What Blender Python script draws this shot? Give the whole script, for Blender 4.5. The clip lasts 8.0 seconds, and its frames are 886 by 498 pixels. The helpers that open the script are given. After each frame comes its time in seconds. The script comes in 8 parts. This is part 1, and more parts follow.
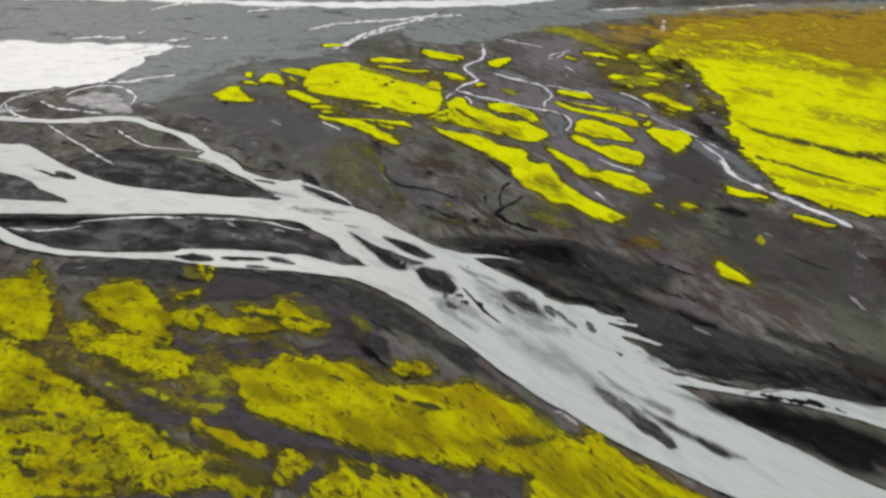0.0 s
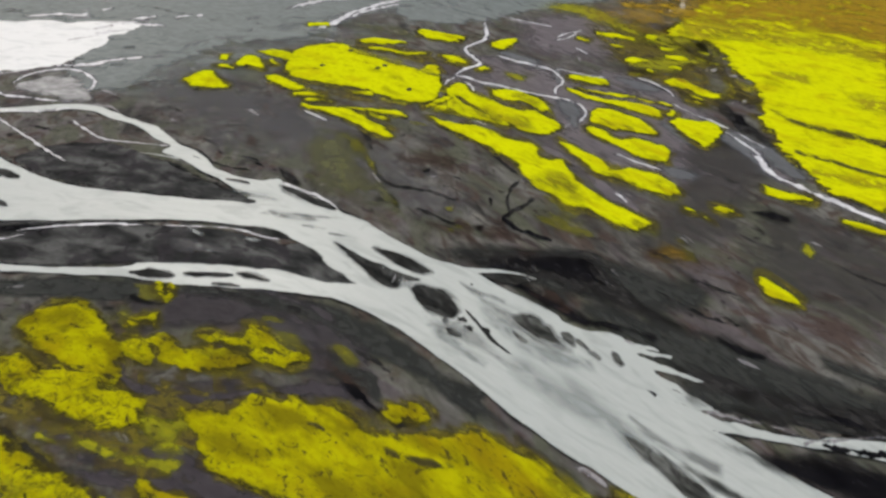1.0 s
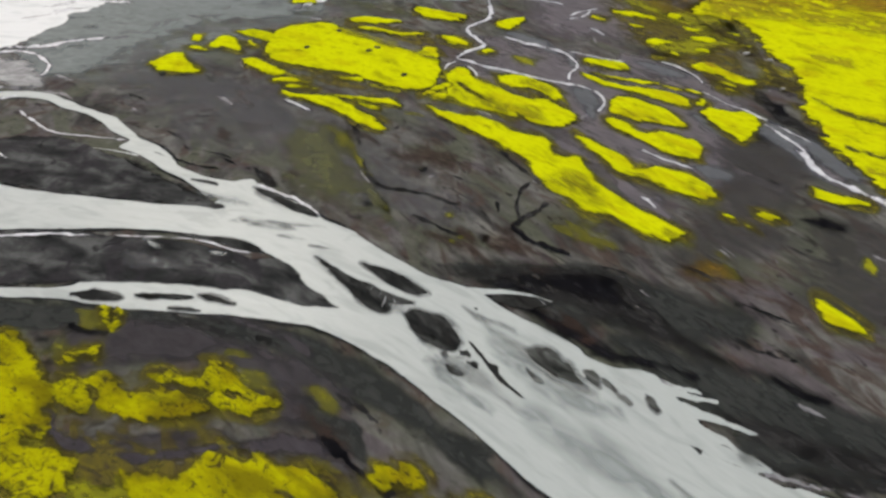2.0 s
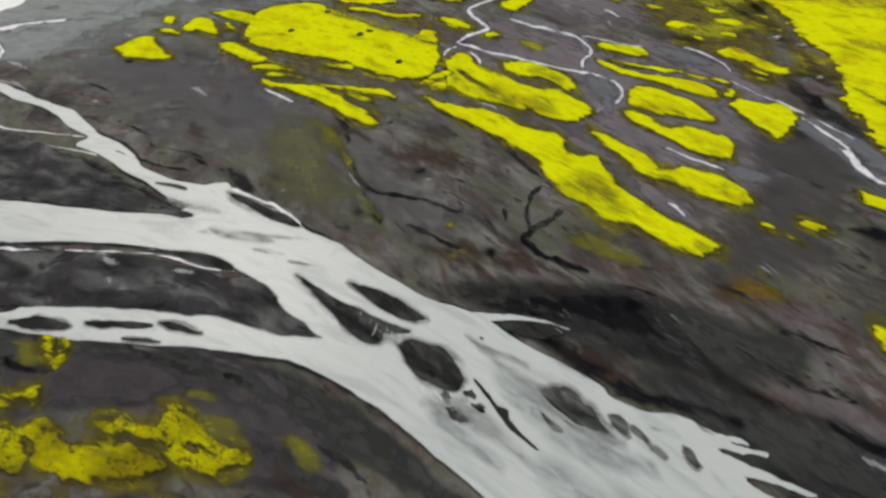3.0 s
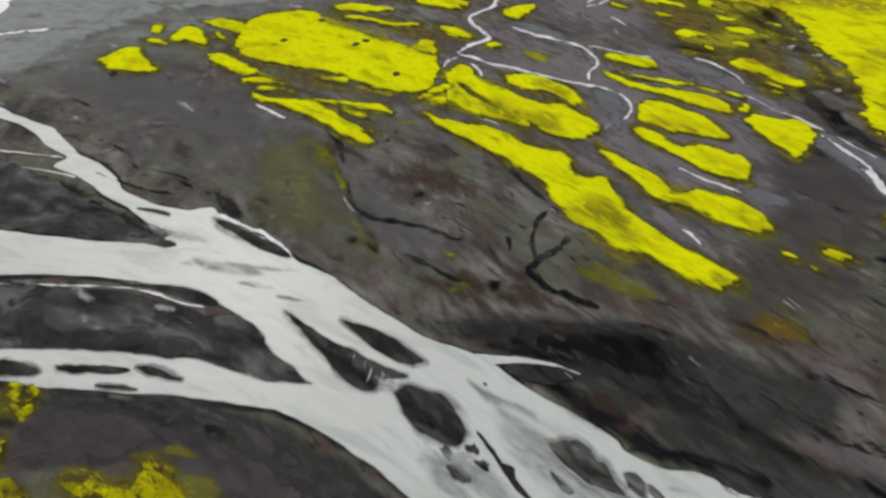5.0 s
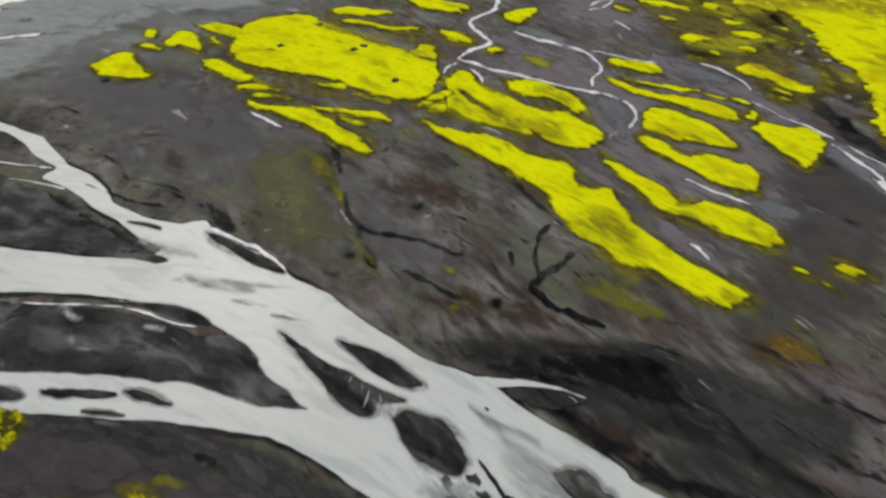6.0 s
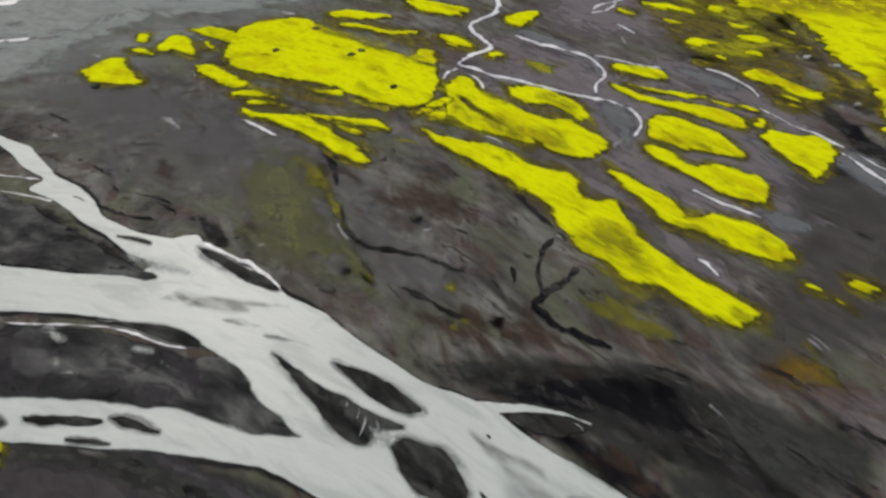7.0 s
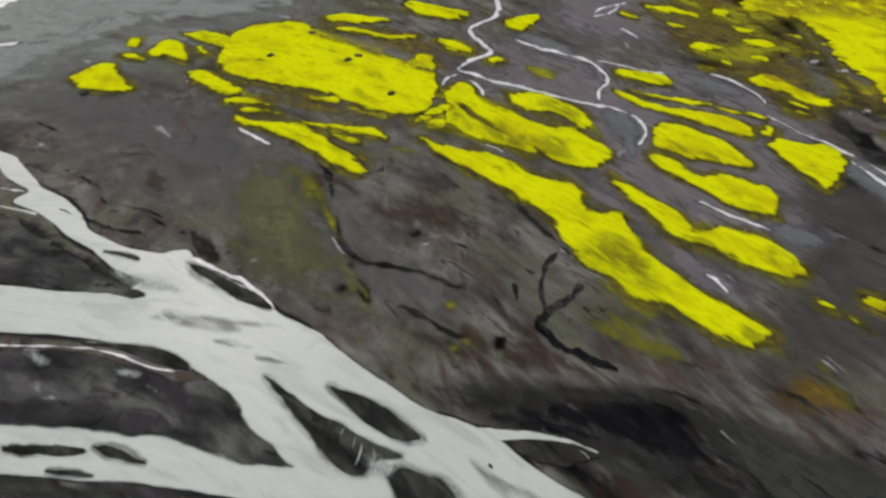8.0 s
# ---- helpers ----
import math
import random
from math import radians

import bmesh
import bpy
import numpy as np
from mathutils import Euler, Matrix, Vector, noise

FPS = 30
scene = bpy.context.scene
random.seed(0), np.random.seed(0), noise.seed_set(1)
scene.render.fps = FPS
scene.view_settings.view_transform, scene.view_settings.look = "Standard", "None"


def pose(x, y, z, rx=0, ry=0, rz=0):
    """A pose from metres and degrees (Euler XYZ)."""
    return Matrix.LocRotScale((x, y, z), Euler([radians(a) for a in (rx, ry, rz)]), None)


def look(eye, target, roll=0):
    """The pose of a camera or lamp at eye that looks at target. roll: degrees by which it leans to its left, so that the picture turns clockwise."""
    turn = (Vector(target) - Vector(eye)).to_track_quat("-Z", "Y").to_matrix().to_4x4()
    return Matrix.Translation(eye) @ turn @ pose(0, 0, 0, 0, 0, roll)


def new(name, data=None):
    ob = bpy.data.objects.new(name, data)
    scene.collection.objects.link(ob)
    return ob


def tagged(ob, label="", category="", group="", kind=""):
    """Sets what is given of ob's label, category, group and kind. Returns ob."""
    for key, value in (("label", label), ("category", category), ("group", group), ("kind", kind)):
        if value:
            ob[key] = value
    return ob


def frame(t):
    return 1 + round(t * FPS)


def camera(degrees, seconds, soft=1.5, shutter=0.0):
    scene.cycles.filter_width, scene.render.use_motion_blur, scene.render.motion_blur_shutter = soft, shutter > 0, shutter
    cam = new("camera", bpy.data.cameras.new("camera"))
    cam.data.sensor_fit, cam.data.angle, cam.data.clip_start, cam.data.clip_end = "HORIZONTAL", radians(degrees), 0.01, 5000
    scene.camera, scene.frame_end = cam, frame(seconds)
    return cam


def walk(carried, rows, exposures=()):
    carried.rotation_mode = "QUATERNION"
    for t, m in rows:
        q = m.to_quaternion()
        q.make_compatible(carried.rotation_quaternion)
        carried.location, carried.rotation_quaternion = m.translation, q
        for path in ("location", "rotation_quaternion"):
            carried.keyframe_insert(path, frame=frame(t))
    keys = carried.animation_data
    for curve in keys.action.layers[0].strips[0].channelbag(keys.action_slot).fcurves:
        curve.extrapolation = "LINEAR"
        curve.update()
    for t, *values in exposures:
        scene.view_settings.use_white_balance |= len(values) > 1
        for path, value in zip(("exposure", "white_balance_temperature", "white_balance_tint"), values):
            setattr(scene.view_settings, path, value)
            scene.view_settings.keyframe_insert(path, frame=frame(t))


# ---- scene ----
# Glacial river plain seen from a slow drone: camera, light, materials, ground, water, moss.
cam = camera(95.0, 8.0, soft=2.8)
PATH = [
    (0, (0.00, 0.00, 100.00), (0.00, 32.58, 62.07), 0.48),
    (0.5, (0.06, 9.17, 94.75), (0.14, 41.20, 56.35), 0.60),
    (1, (-0.62, 17.72, 90.89), (-0.30, 49.00, 51.88), 0.88),
    (1.5, (-0.26, 25.76, 86.01), (0.00, 56.57, 46.63), 0.86),
    (1.7, (-0.32, 29.08, 84.26), (-0.02, 59.64, 44.69), 0.91),
    (2, (-0.43, 34.03, 81.49), (-0.05, 64.09, 41.55), 1.01),
    (2.3, (-0.55, 38.98, 78.72), (-0.09, 68.55, 38.41), 1.12),
    (2.5, (-0.62, 42.27, 76.87), (-0.11, 71.51, 36.32), 1.19),
    (2.62, (-0.67, 44.26, 75.76), (-0.13, 73.30, 35.06), 1.23),
    (2.7, (-0.69, 45.37, 75.14), (-0.13, 74.30, 34.36), 1.25),
    (2.8, (-0.71, 46.17, 74.69), (-0.14, 75.02, 33.85), 1.27),
    (3, (-0.70, 47.11, 74.60), (-0.13, 75.95, 33.76), 1.26),
    (3.5, (-0.63, 49.48, 74.31), (-0.08, 78.30, 33.46), 1.22),
    (4, (-0.62, 51.82, 74.18), (-0.10, 80.62, 33.31), 1.18),
    (4.5, (-0.75, 54.19, 73.99), (-0.14, 82.94, 33.09), 1.29),
    (6, (-0.69, 61.07, 73.51), (-0.09, 89.67, 32.50), 1.23),
    (6.5, (-0.75, 63.45, 73.19), (-0.10, 92.01, 32.16), 1.28),
    (7, (-0.70, 65.81, 73.11), (-0.06, 94.26, 32.00), 1.26),
    (7.5, (-0.68, 68.03, 72.72), (-0.00, 96.48, 31.61), 1.31),
    (8, (-0.74, 70.34, 72.44), (0.02, 98.74, 31.30), 1.39),
]
walk(cam, [(t, look(eye, target, roll)) for t, eye, target, roll in PATH], [(0.0, -0.08), (3.0, -0.13), (8.0, -0.17)])

# ---- light: a bright overcast day ----
world = bpy.data.worlds.new("overcast_sky")
scene.world = world
world.use_nodes = True
sky = world.node_tree.nodes.new("ShaderNodeTexSky")
sky.sky_type, sky.sun_disc = "NISHITA", False
sky.sun_elevation, sky.sun_rotation = radians(52), radians(-40)
sky.air_density, sky.dust_density, sky.ozone_density = 1.0, 6.0, 0.6
background = world.node_tree.nodes["Background"]
background.inputs["Strength"].default_value = 0.13
world.node_tree.links.new(sky.outputs["Color"], background.inputs["Color"])
lamp = bpy.data.lights.new("sun", "SUN")
lamp.energy, lamp.angle, lamp.color = 1.4, radians(14), (1.0, 0.96, 0.9)
sun = new("sun", lamp)
sun.matrix_world = look((-60, 70, 118), (0, 0, 0))

# ---- materials ----


def material(name, rough=0.9, spec=0.3):
    mat = bpy.data.materials.new(name)
    mat.use_nodes = True
    nodes, links = mat.node_tree.nodes, mat.node_tree.links
    shader = nodes["Principled BSDF"]
    shader.inputs["Roughness"].default_value = rough
    shader.inputs["Specular IOR Level"].default_value = spec
    return mat, nodes, links, shader


def bend(x):
    """How far the flow lines have swung down by x: nearly level in the west, steep in the middle, easing in the east."""
    return 0.1 * x + 22.5 * np.log1p(np.exp(np.clip((x + 25) / 30, -20, 20))) - 9.0 * np.log1p(np.exp(np.clip((x - 105) / 20, -20, 20)))


def flow_place(nodes, links):
    """World place as metres along and across the flow lines of bend()."""
    def calc(kind, a, b=None, c=None):
        node = nodes.new("ShaderNodeMath")
        node.operation = kind
        for value, socket in zip((a, b, c), node.inputs):
            if hasattr(value, "is_linked"):
                links.new(value, socket)
            elif value is not None:
                socket.default_value = value
        return node.outputs[0]
    place = nodes.new("ShaderNodeNewGeometry")
    parts = nodes.new("ShaderNodeSeparateXYZ")
    links.new(place.outputs["Position"], parts.inputs[0])
    across = calc("MULTIPLY_ADD", parts.outputs[0], 0.1, parts.outputs[1])
    for start, width, weight in ((-25.0, 30.0, 22.5), (105.0, 20.0, -9.0)):
        swing = calc("DIVIDE", calc("SUBTRACT", parts.outputs[0], start), width)
        swing = calc("MINIMUM", calc("MAXIMUM", swing, -20.0), 20.0)
        swing = calc("LOGARITHM", calc("ADD", calc("EXPONENT", swing), 1.0), math.e)
        across = calc("MULTIPLY_ADD", swing, weight, across)
    both = nodes.new("ShaderNodeCombineXYZ")
    links.new(calc("MULTIPLY", parts.outputs[0], 1.25), both.inputs[0])
    links.new(calc("MULTIPLY", across, 0.78), both.inputs[1])
    return both.outputs[0]


def grain(nodes, links, size, stretch=1.0, detail=5.0, rough=0.6, warp=0.6, shift=0.0):
    """Noise in world metres, drawn out along the flow."""
    if "flow" not in nodes:
        hub = nodes.new("NodeReroute")
        hub.name = "flow"
        links.new(flow_place(nodes, links), hub.inputs[0])
    scale = nodes.new("ShaderNodeVectorMath")
    scale.operation = "MULTIPLY_ADD"
    scale.inputs[1].default_value = (1 / (size * stretch), 1 / size, 1 / size)
    scale.inputs[2].default_value = (shift, shift * 0.7, shift * 1.3)
    tex = nodes.new("ShaderNodeTexNoise")
    tex.inputs["Scale"].default_value = 1.0
    tex.inputs["Detail"].default_value = detail
    tex.inputs["Roughness"].default_value = rough
    tex.inputs["Distortion"].default_value = warp
    links.new(nodes["flow"].outputs[0], scale.inputs[0])
    links.new(scale.outputs["Vector"], tex.inputs["Vector"])
    return tex.outputs["Fac"]


def ramp(nodes, links, fac, *stops):
    node = nodes.new("ShaderNodeValToRGB")
    while len(node.color_ramp.elements) < len(stops):
        node.color_ramp.elements.new(0.5)
    for element, (place, colour) in zip(node.color_ramp.elements, stops):
        element.position = place
        element.color = (*colour, 1) if len(colour) == 3 else (colour[0],) * 3 + (1,)
    links.new(fac, node.inputs["Fac"])
    return node.outputs["Color"]


def mix(nodes, links, a, b, fac, mode="MIX"):
    node = nodes.new("ShaderNodeMix")
    node.data_type, node.blend_type = "RGBA", mode
    for value, socket in ((fac, node.inputs[0]), (a, node.inputs[6]), (b, node.inputs[7])):
        if hasattr(value, "is_linked"):
            links.new(value, socket)
        else:
            socket.default_value = value if isinstance(value, float) else (*value, 1)
    return node.outputs[2]


def relief(nodes, links, shader, fac, distance, strength=0.6):
    bump = nodes.new("ShaderNodeBump")
    bump.inputs["Distance"].default_value = distance
    bump.inputs["Strength"].default_value = strength
    links.new(fac, bump.inputs["Height"])
    links.new(bump.outputs["Normal"], shader.inputs["Normal"])


def thin(nodes, links, shader, strength, size, stretch, bite, rim_to):
    """Lets the ground show through: thin at the rim, broken up by streaks and blotches."""
    rim = nodes.new("ShaderNodeAttribute")
    rim.attribute_name = "fade"
    if not bite:
        slope = nodes.new("ShaderNodeMapRange")
        slope.interpolation_type = "SMOOTHSTEP"
        slope.inputs["To Max"].default_value = strength
        slope.inputs["From Max"].default_value = rim_to
        links.new(rim.outputs["Fac"], slope.inputs["Value"])
        patchy = ramp(nodes, links, grain(nodes, links, size, stretch, 5.0, 0.55, 0.9, 3.0), (0.36, (0.25,)), (0.56, (1.0,)))
        links.new(mix(nodes, links, slope.outputs["Result"], patchy, 1.0, "MULTIPLY"), shader.inputs["Alpha"])
        return
    total = rim.outputs["Fac"]
    for scale, weight, shift in ((size, bite, 3.0), (size * 0.3, bite * 0.3, 8.0)):
        off = nodes.new("ShaderNodeMath")
        off.operation = "MULTIPLY_ADD"
        off.inputs[1].default_value = 4.0 * weight
        add = nodes.new("ShaderNodeMath")
        add.operation = "ADD"
        add.inputs[1].default_value = -2.0 * weight
        links.new(grain(nodes, links, scale, stretch, 6.0, 0.62, 0.9, shift), off.inputs[0])
        links.new(total, off.inputs[2])
        links.new(off.outputs[0], add.inputs[0])
        total = add.outputs[0]
    gate = nodes.new("ShaderNodeMapRange")
    gate.interpolation_type = "SMOOTHSTEP"
    gate.inputs["From Min"].default_value, gate.inputs["From Max"].default_value = 0.12, 0.85
    gate.inputs["To Max"].default_value = strength
    links.new(total, gate.inputs["Value"])
    rimmed = nodes.new("ShaderNodeMapRange")
    rimmed.interpolation_type = "SMOOTHSTEP"
    rimmed.inputs["From Max"].default_value = rim_to
    links.new(rim.outputs["Fac"], rimmed.inputs["Value"])
    cover = nodes.new("ShaderNodeMath")
    cover.operation = "MULTIPLY"
    links.new(gate.outputs["Result"], cover.inputs[0])
    links.new(rimmed.outputs["Result"], cover.inputs[1])
    links.new(cover.outputs[0], shader.inputs["Alpha"])


def gravel_material(name, dark, mid, light, tints, contrast=1.0, soft=False, size=9.0, stretch=1.9, warp=1.0):
    mat, nodes, links, shader = material(name, 0.9, 0.12)
    colour = ramp(nodes, links, grain(nodes, links, size, stretch, 5.0, 0.52, warp), (0.36, dark), (0.48, mid), (0.62, light))
    for n, (tint, spread) in enumerate(tints):
        patchy = ramp(nodes, links, grain(nodes, links, spread, 1.9, 5.0, 0.58, 1.2, 20.0 + 9 * n), (0.50, (0.0,)), (0.61, (0.85,)))
        colour = mix(nodes, links, colour, tint, patchy)
    streak = ramp(nodes, links, grain(nodes, links, 3.0, 2.2, 4.0, 0.55, 1.3, 5.0), (0.34, (1 - 0.20 * contrast,)), (0.5, (1.0,)), (0.68, (1 + 0.15 * contrast,)))
    colour = mix(nodes, links, colour, streak, 1.0, "MULTIPLY")
    pits = ramp(nodes, links, grain(nodes, links, 4.5, 2.6, 4.0, 0.62, 1.8, 41.0), (0.33, (0.12,)), (0.42, (1.0,)))
    colour = mix(nodes, links, colour, pits, 0.9 * contrast, "MULTIPLY")
    glint = ramp(nodes, links, grain(nodes, links, 1.1, 3.0, 3.0, 0.6, 1.0, 77.0), (0.64, (1.0,)), (0.74, (1.45,)))
    colour = mix(nodes, links, colour, glint, 1.0, "MULTIPLY")
    speck = ramp(nodes, links, grain(nodes, links, 0.7, 1.8, 3.0, 0.65), (0.3, (0.78,)), (0.7, (1.2,)))
    colour = mix(nodes, links, colour, speck, 0.25, "MULTIPLY")
    links.new(colour, shader.inputs["Base Color"])
    relief(nodes, links, shader, grain(nodes, links, 3.2, 2.2, 4.0, 0.5, 1.0), 0.40, 0.45)
    if soft:
        thin(nodes, links, shader, 1.0, 1.6, 4.0, 0.25, 0.7)
    return mat


def water_material(name, low, high, rough, soft=True):
    mat, nodes, links, shader = material(name, rough, 0.5)
    shader.inputs["IOR"].default_value = 1.33
    run = ramp(nodes, links, grain(nodes, links, 3.5, 6.0, 4.0, 0.5, warp=1.5), (0.32, low), (0.5, high))
    fine = ramp(nodes, links, grain(nodes, links, 1.0, 7.0, 4.0, 0.55, warp=1.5), (0.3, (0.93,)), (0.7, (1.04,)))
    links.new(mix(nodes, links, run, fine, 0.8, "MULTIPLY"), shader.inputs["Base Color"])
    relief(nodes, links, shader, grain(nodes, links, 0.5, 3.0, 3.0), 0.03, 0.3)
    if soft:
        thin(nodes, links, shader, 1.0, 1.4, 5.0, 0.08, 0.35)
    return mat


def moss_material(name, bright, olive, ochre, bare, wear, bare_from, soft_by=0.25, low=0.38, high=0.5, clumps=0.0):
    """Cushion moss: bright, going olive and ochre in blotches, worn through to bare soil."""
    mat, nodes, links, shader = material(name, 1.0, 0.0)
    body = ramp(nodes, links, grain(nodes, links, 5.0, 3.4, 6.0, 0.56, 0.4), (low, olive), (high, bright), (0.8, tuple(c * 1.05 for c in bright)))
    warm = ramp(nodes, links, grain(nodes, links, 7.0, 3.2, 5.0, 0.56, 0.4, 60.0), (0.52, (0.0,)), (0.68, (0.6,)))
    body = mix(nodes, links, body, ochre, warm)
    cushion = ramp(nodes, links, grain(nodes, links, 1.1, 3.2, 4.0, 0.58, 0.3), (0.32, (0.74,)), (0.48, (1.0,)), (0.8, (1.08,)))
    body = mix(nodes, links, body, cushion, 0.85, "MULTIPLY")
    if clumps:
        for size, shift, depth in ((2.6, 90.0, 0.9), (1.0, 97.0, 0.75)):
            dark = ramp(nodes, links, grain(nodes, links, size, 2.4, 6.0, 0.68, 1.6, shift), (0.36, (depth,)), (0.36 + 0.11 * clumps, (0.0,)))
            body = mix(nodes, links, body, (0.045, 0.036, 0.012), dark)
    rim = nodes.new("ShaderNodeAttribute")
    rim.attribute_name = "fade"
    worn = nodes.new("ShaderNodeMath")
    worn.operation = "MULTIPLY_ADD"
    worn.inputs[1].default_value = wear
    links.new(grain(nodes, links, 2.0, 4.0, 6.0, 0.58, 0.3, 13.0), worn.inputs[0])
    links.new(rim.outputs["Fac"], worn.inputs[2])
    middle = wear * 0.5
    soil = nodes.new("ShaderNodeMapRange")
    soil.inputs["From Min"].default_value, soil.inputs["From Max"].default_value = middle + bare_from, middle + bare_from + 0.5
    links.new(worn.outputs[0], soil.inputs["Value"])
    links.new(mix(nodes, links, bare, body, soil.outputs["Result"]), shader.inputs["Base Color"])
    soft = nodes.new("ShaderNodeMapRange")
    soft.interpolation_type = "SMOOTHSTEP"
    soft.inputs["From Min"].default_value, soft.inputs["From Max"].default_value = middle + bare_from - soft_by, middle + bare_from + soft_by
    links.new(worn.outputs[0], soft.inputs["Value"])
    links.new(soft.outputs["Result"], shader.inputs["Alpha"])
    relief(nodes, links, shader, grain(nodes, links, 1.0, 1.6, 5.0, 0.66), 0.35, 0.8)
    return mat


def stain_material(name, colour, other, strength, rough=0.85, size=3.0, stretch=2.6, bite=0.5, rim_to=0.4, spec=0.1):
    mat, nodes, links, shader = material(name, rough, spec)
    tone = ramp(nodes, links, grain(nodes, links, 2.0, 3.2, 5.0, 0.58, 1.0), (0.34, colour), (0.66, other))
    links.new(tone, shader.inputs["Base Color"])
    relief(nodes, links, shader, grain(nodes, links, 1.0, 3.0, 4.0), 0.06)
    thin(nodes, links, shader, strength, size, stretch, bite, rim_to)
    return mat


VIOLET, BROWN, GREENISH = (0.088, 0.077, 0.081), (0.060, 0.043, 0.034), (0.084, 0.092, 0.064)
GRAVEL = gravel_material("river_gravel", (0.033, 0.0325, 0.030), (0.085, 0.085, 0.076), (0.146, 0.147, 0.133), ((VIOLET, 12.0), (BROWN, 6.0), (GREENISH, 15.0)))
BAR_GRAVEL = gravel_material("bar_gravel", (0.011, 0.012, 0.012), (0.034, 0.036, 0.035), (0.090, 0.094, 0.090), (((0.026, 0.024, 0.027), 6.0),), 0.9, True, 4.0, 4.0, 0.4)
WET_GRAVEL = gravel_material("wet_bar_gravel", (0.006, 0.007, 0.007), (0.016, 0.017, 0.016), (0.046, 0.049, 0.046), (((0.018, 0.018, 0.016), 5.0),), 0.9, True, 3.0, 3.0, 0.5)
SILTY_GRAVEL = gravel_material("silty_bar_gravel", (0.016, 0.018, 0.016), (0.055, 0.060, 0.054), (0.13, 0.14, 0.13), (((0.03, 0.03, 0.028), 3.0),), 0.8, True, 2.5, 4.0, 0.5)
PALE_ROCK = gravel_material("pale_rock", (0.3, 0.3, 0.3), (0.45, 0.45, 0.44), (0.6, 0.6, 0.58), ())
ROCK = gravel_material("dark_rock", (0.03, 0.03, 0.022), (0.06, 0.06, 0.04), (0.1, 0.1, 0.07), (((0.026, 0.024, 0.027), 6.0),), 0.8)
RIVER = water_material("milky_water", (0.358, 0.396, 0.380), (0.440, 0.484, 0.462), 0.4)
SPILL = water_material("milky_spill", (0.358, 0.396, 0.380), (0.440, 0.484, 0.462), 0.4, False)
# Whiter base than the river's: sky glare painted into the water colour.
LAKE = water_material("glare_white_water", (0.58, 0.62, 0.61), (0.72, 0.75, 0.74), 0.3)
MOSS = moss_material("bright_moss", (0.59, 0.64, 0.003), (0.38, 0.40, 0.005), (0.40, 0.33, 0.006), (0.12, 0.115, 0.012), 2.7, 0.22, 0.46, 0.33, 0.45)
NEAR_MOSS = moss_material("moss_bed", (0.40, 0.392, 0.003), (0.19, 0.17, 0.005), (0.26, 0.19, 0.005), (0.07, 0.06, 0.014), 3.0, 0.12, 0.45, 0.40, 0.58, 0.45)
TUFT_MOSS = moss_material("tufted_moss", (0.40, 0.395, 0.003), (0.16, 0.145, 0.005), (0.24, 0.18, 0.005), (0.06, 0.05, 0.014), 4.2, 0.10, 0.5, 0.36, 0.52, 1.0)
FILM = stain_material("olive_moss_film", (0.086, 0.090, 0.054), (0.122, 0.127, 0.052), 0.8, size=5.0, bite=0.8, rim_to=1.0)
SOFT_FILM = stain_material("soft_olive_moss", (0.10, 0.10, 0.025), (0.19, 0.187, 0.014), 0.75, size=2.5, bite=0.6, rim_to=1.0)
FRINGE = stain_material("moss_fringe", (0.055, 0.044, 0.018), (0.19, 0.175, 0.012), 0.95, size=3.0, stretch=3.0, bite=0.0, rim_to=0.85)
MOTTLE = stain_material("brown_moss_mottle", (0.055, 0.043, 0.022), (0.165, 0.142, 0.015), 0.85, size=2.2, stretch=3.0, bite=1.3, rim_to=0.9)
ALGAE = stain_material("orange_algae", (0.10, 0.064, 0.016), (0.20, 0.135, 0.016), 0.8, size=2.5, bite=0.7, rim_to=1.0)
RICH_FILM = stain_material("thick_olive_moss", (0.14, 0.135, 0.012), (0.33, 0.34, 0.008), 0.9, size=3.0, bite=0.6, rim_to=0.8)
OCHRE = stain_material("ochre_moss", (0.25, 0.145, 0.012), (0.42, 0.30, 0.01), 0.75, size=5.0, stretch=4.0, bite=0.9, rim_to=1.0)
WET = stain_material("wet_sand", (0.006, 0.006, 0.006), (0.040, 0.040, 0.039), 0.92, rough=0.9, size=5.0, stretch=3.0, bite=0.6, spec=0.03, rim_to=1.0)
BLACK = stain_material("black_sand", (0.003, 0.003, 0.004), (0.012, 0.012, 0.014), 0.97, rough=0.9, bite=0.3, spec=0.03, rim_to=0.9)
RUST = stain_material("rust_silt", (0.036, 0.026, 0.021), (0.068, 0.045, 0.035), 0.75, size=3.0, bite=0.7, rim_to=1.0)
WORN = stain_material("worn_moss", (0.19, 0.175, 0.01), (0.38, 0.37, 0.006), 0.6, size=2.2, stretch=2.4, bite=0.0, rim_to=0.9)
RICH_RUST = stain_material("orange_silt", (0.034, 0.024, 0.019), (0.064, 0.040, 0.031), 0.7, size=2.4, bite=1.0, rim_to=1.0)
SHALLOW = stain_material("shallow_water", (0.16, 0.175, 0.168), (0.32, 0.345, 0.333), 0.75, rough=0.35, size=1.6, stretch=7.0, bite=0.0, rim_to=1.2)
PALE_SHALLOW = stain_material("silty_water", (0.24, 0.272, 0.264), (0.36, 0.407, 0.396), 0.7, rough=0.4, size=3.0, stretch=4.0, bite=0.0, rim_to=1.1)
FLAT = stain_material("lilac_silt", (0.104, 0.096, 0.102), (0.160, 0.147, 0.157), 0.92, rough=0.8, bite=0.4)
PALE_SILT = stain_material("pale_silt", (0.20, 0.205, 0.205), (0.42, 0.43, 0.43), 0.9, rough=0.5, size=2.0, stretch=3.0, bite=0.5, rim_to=0.8)
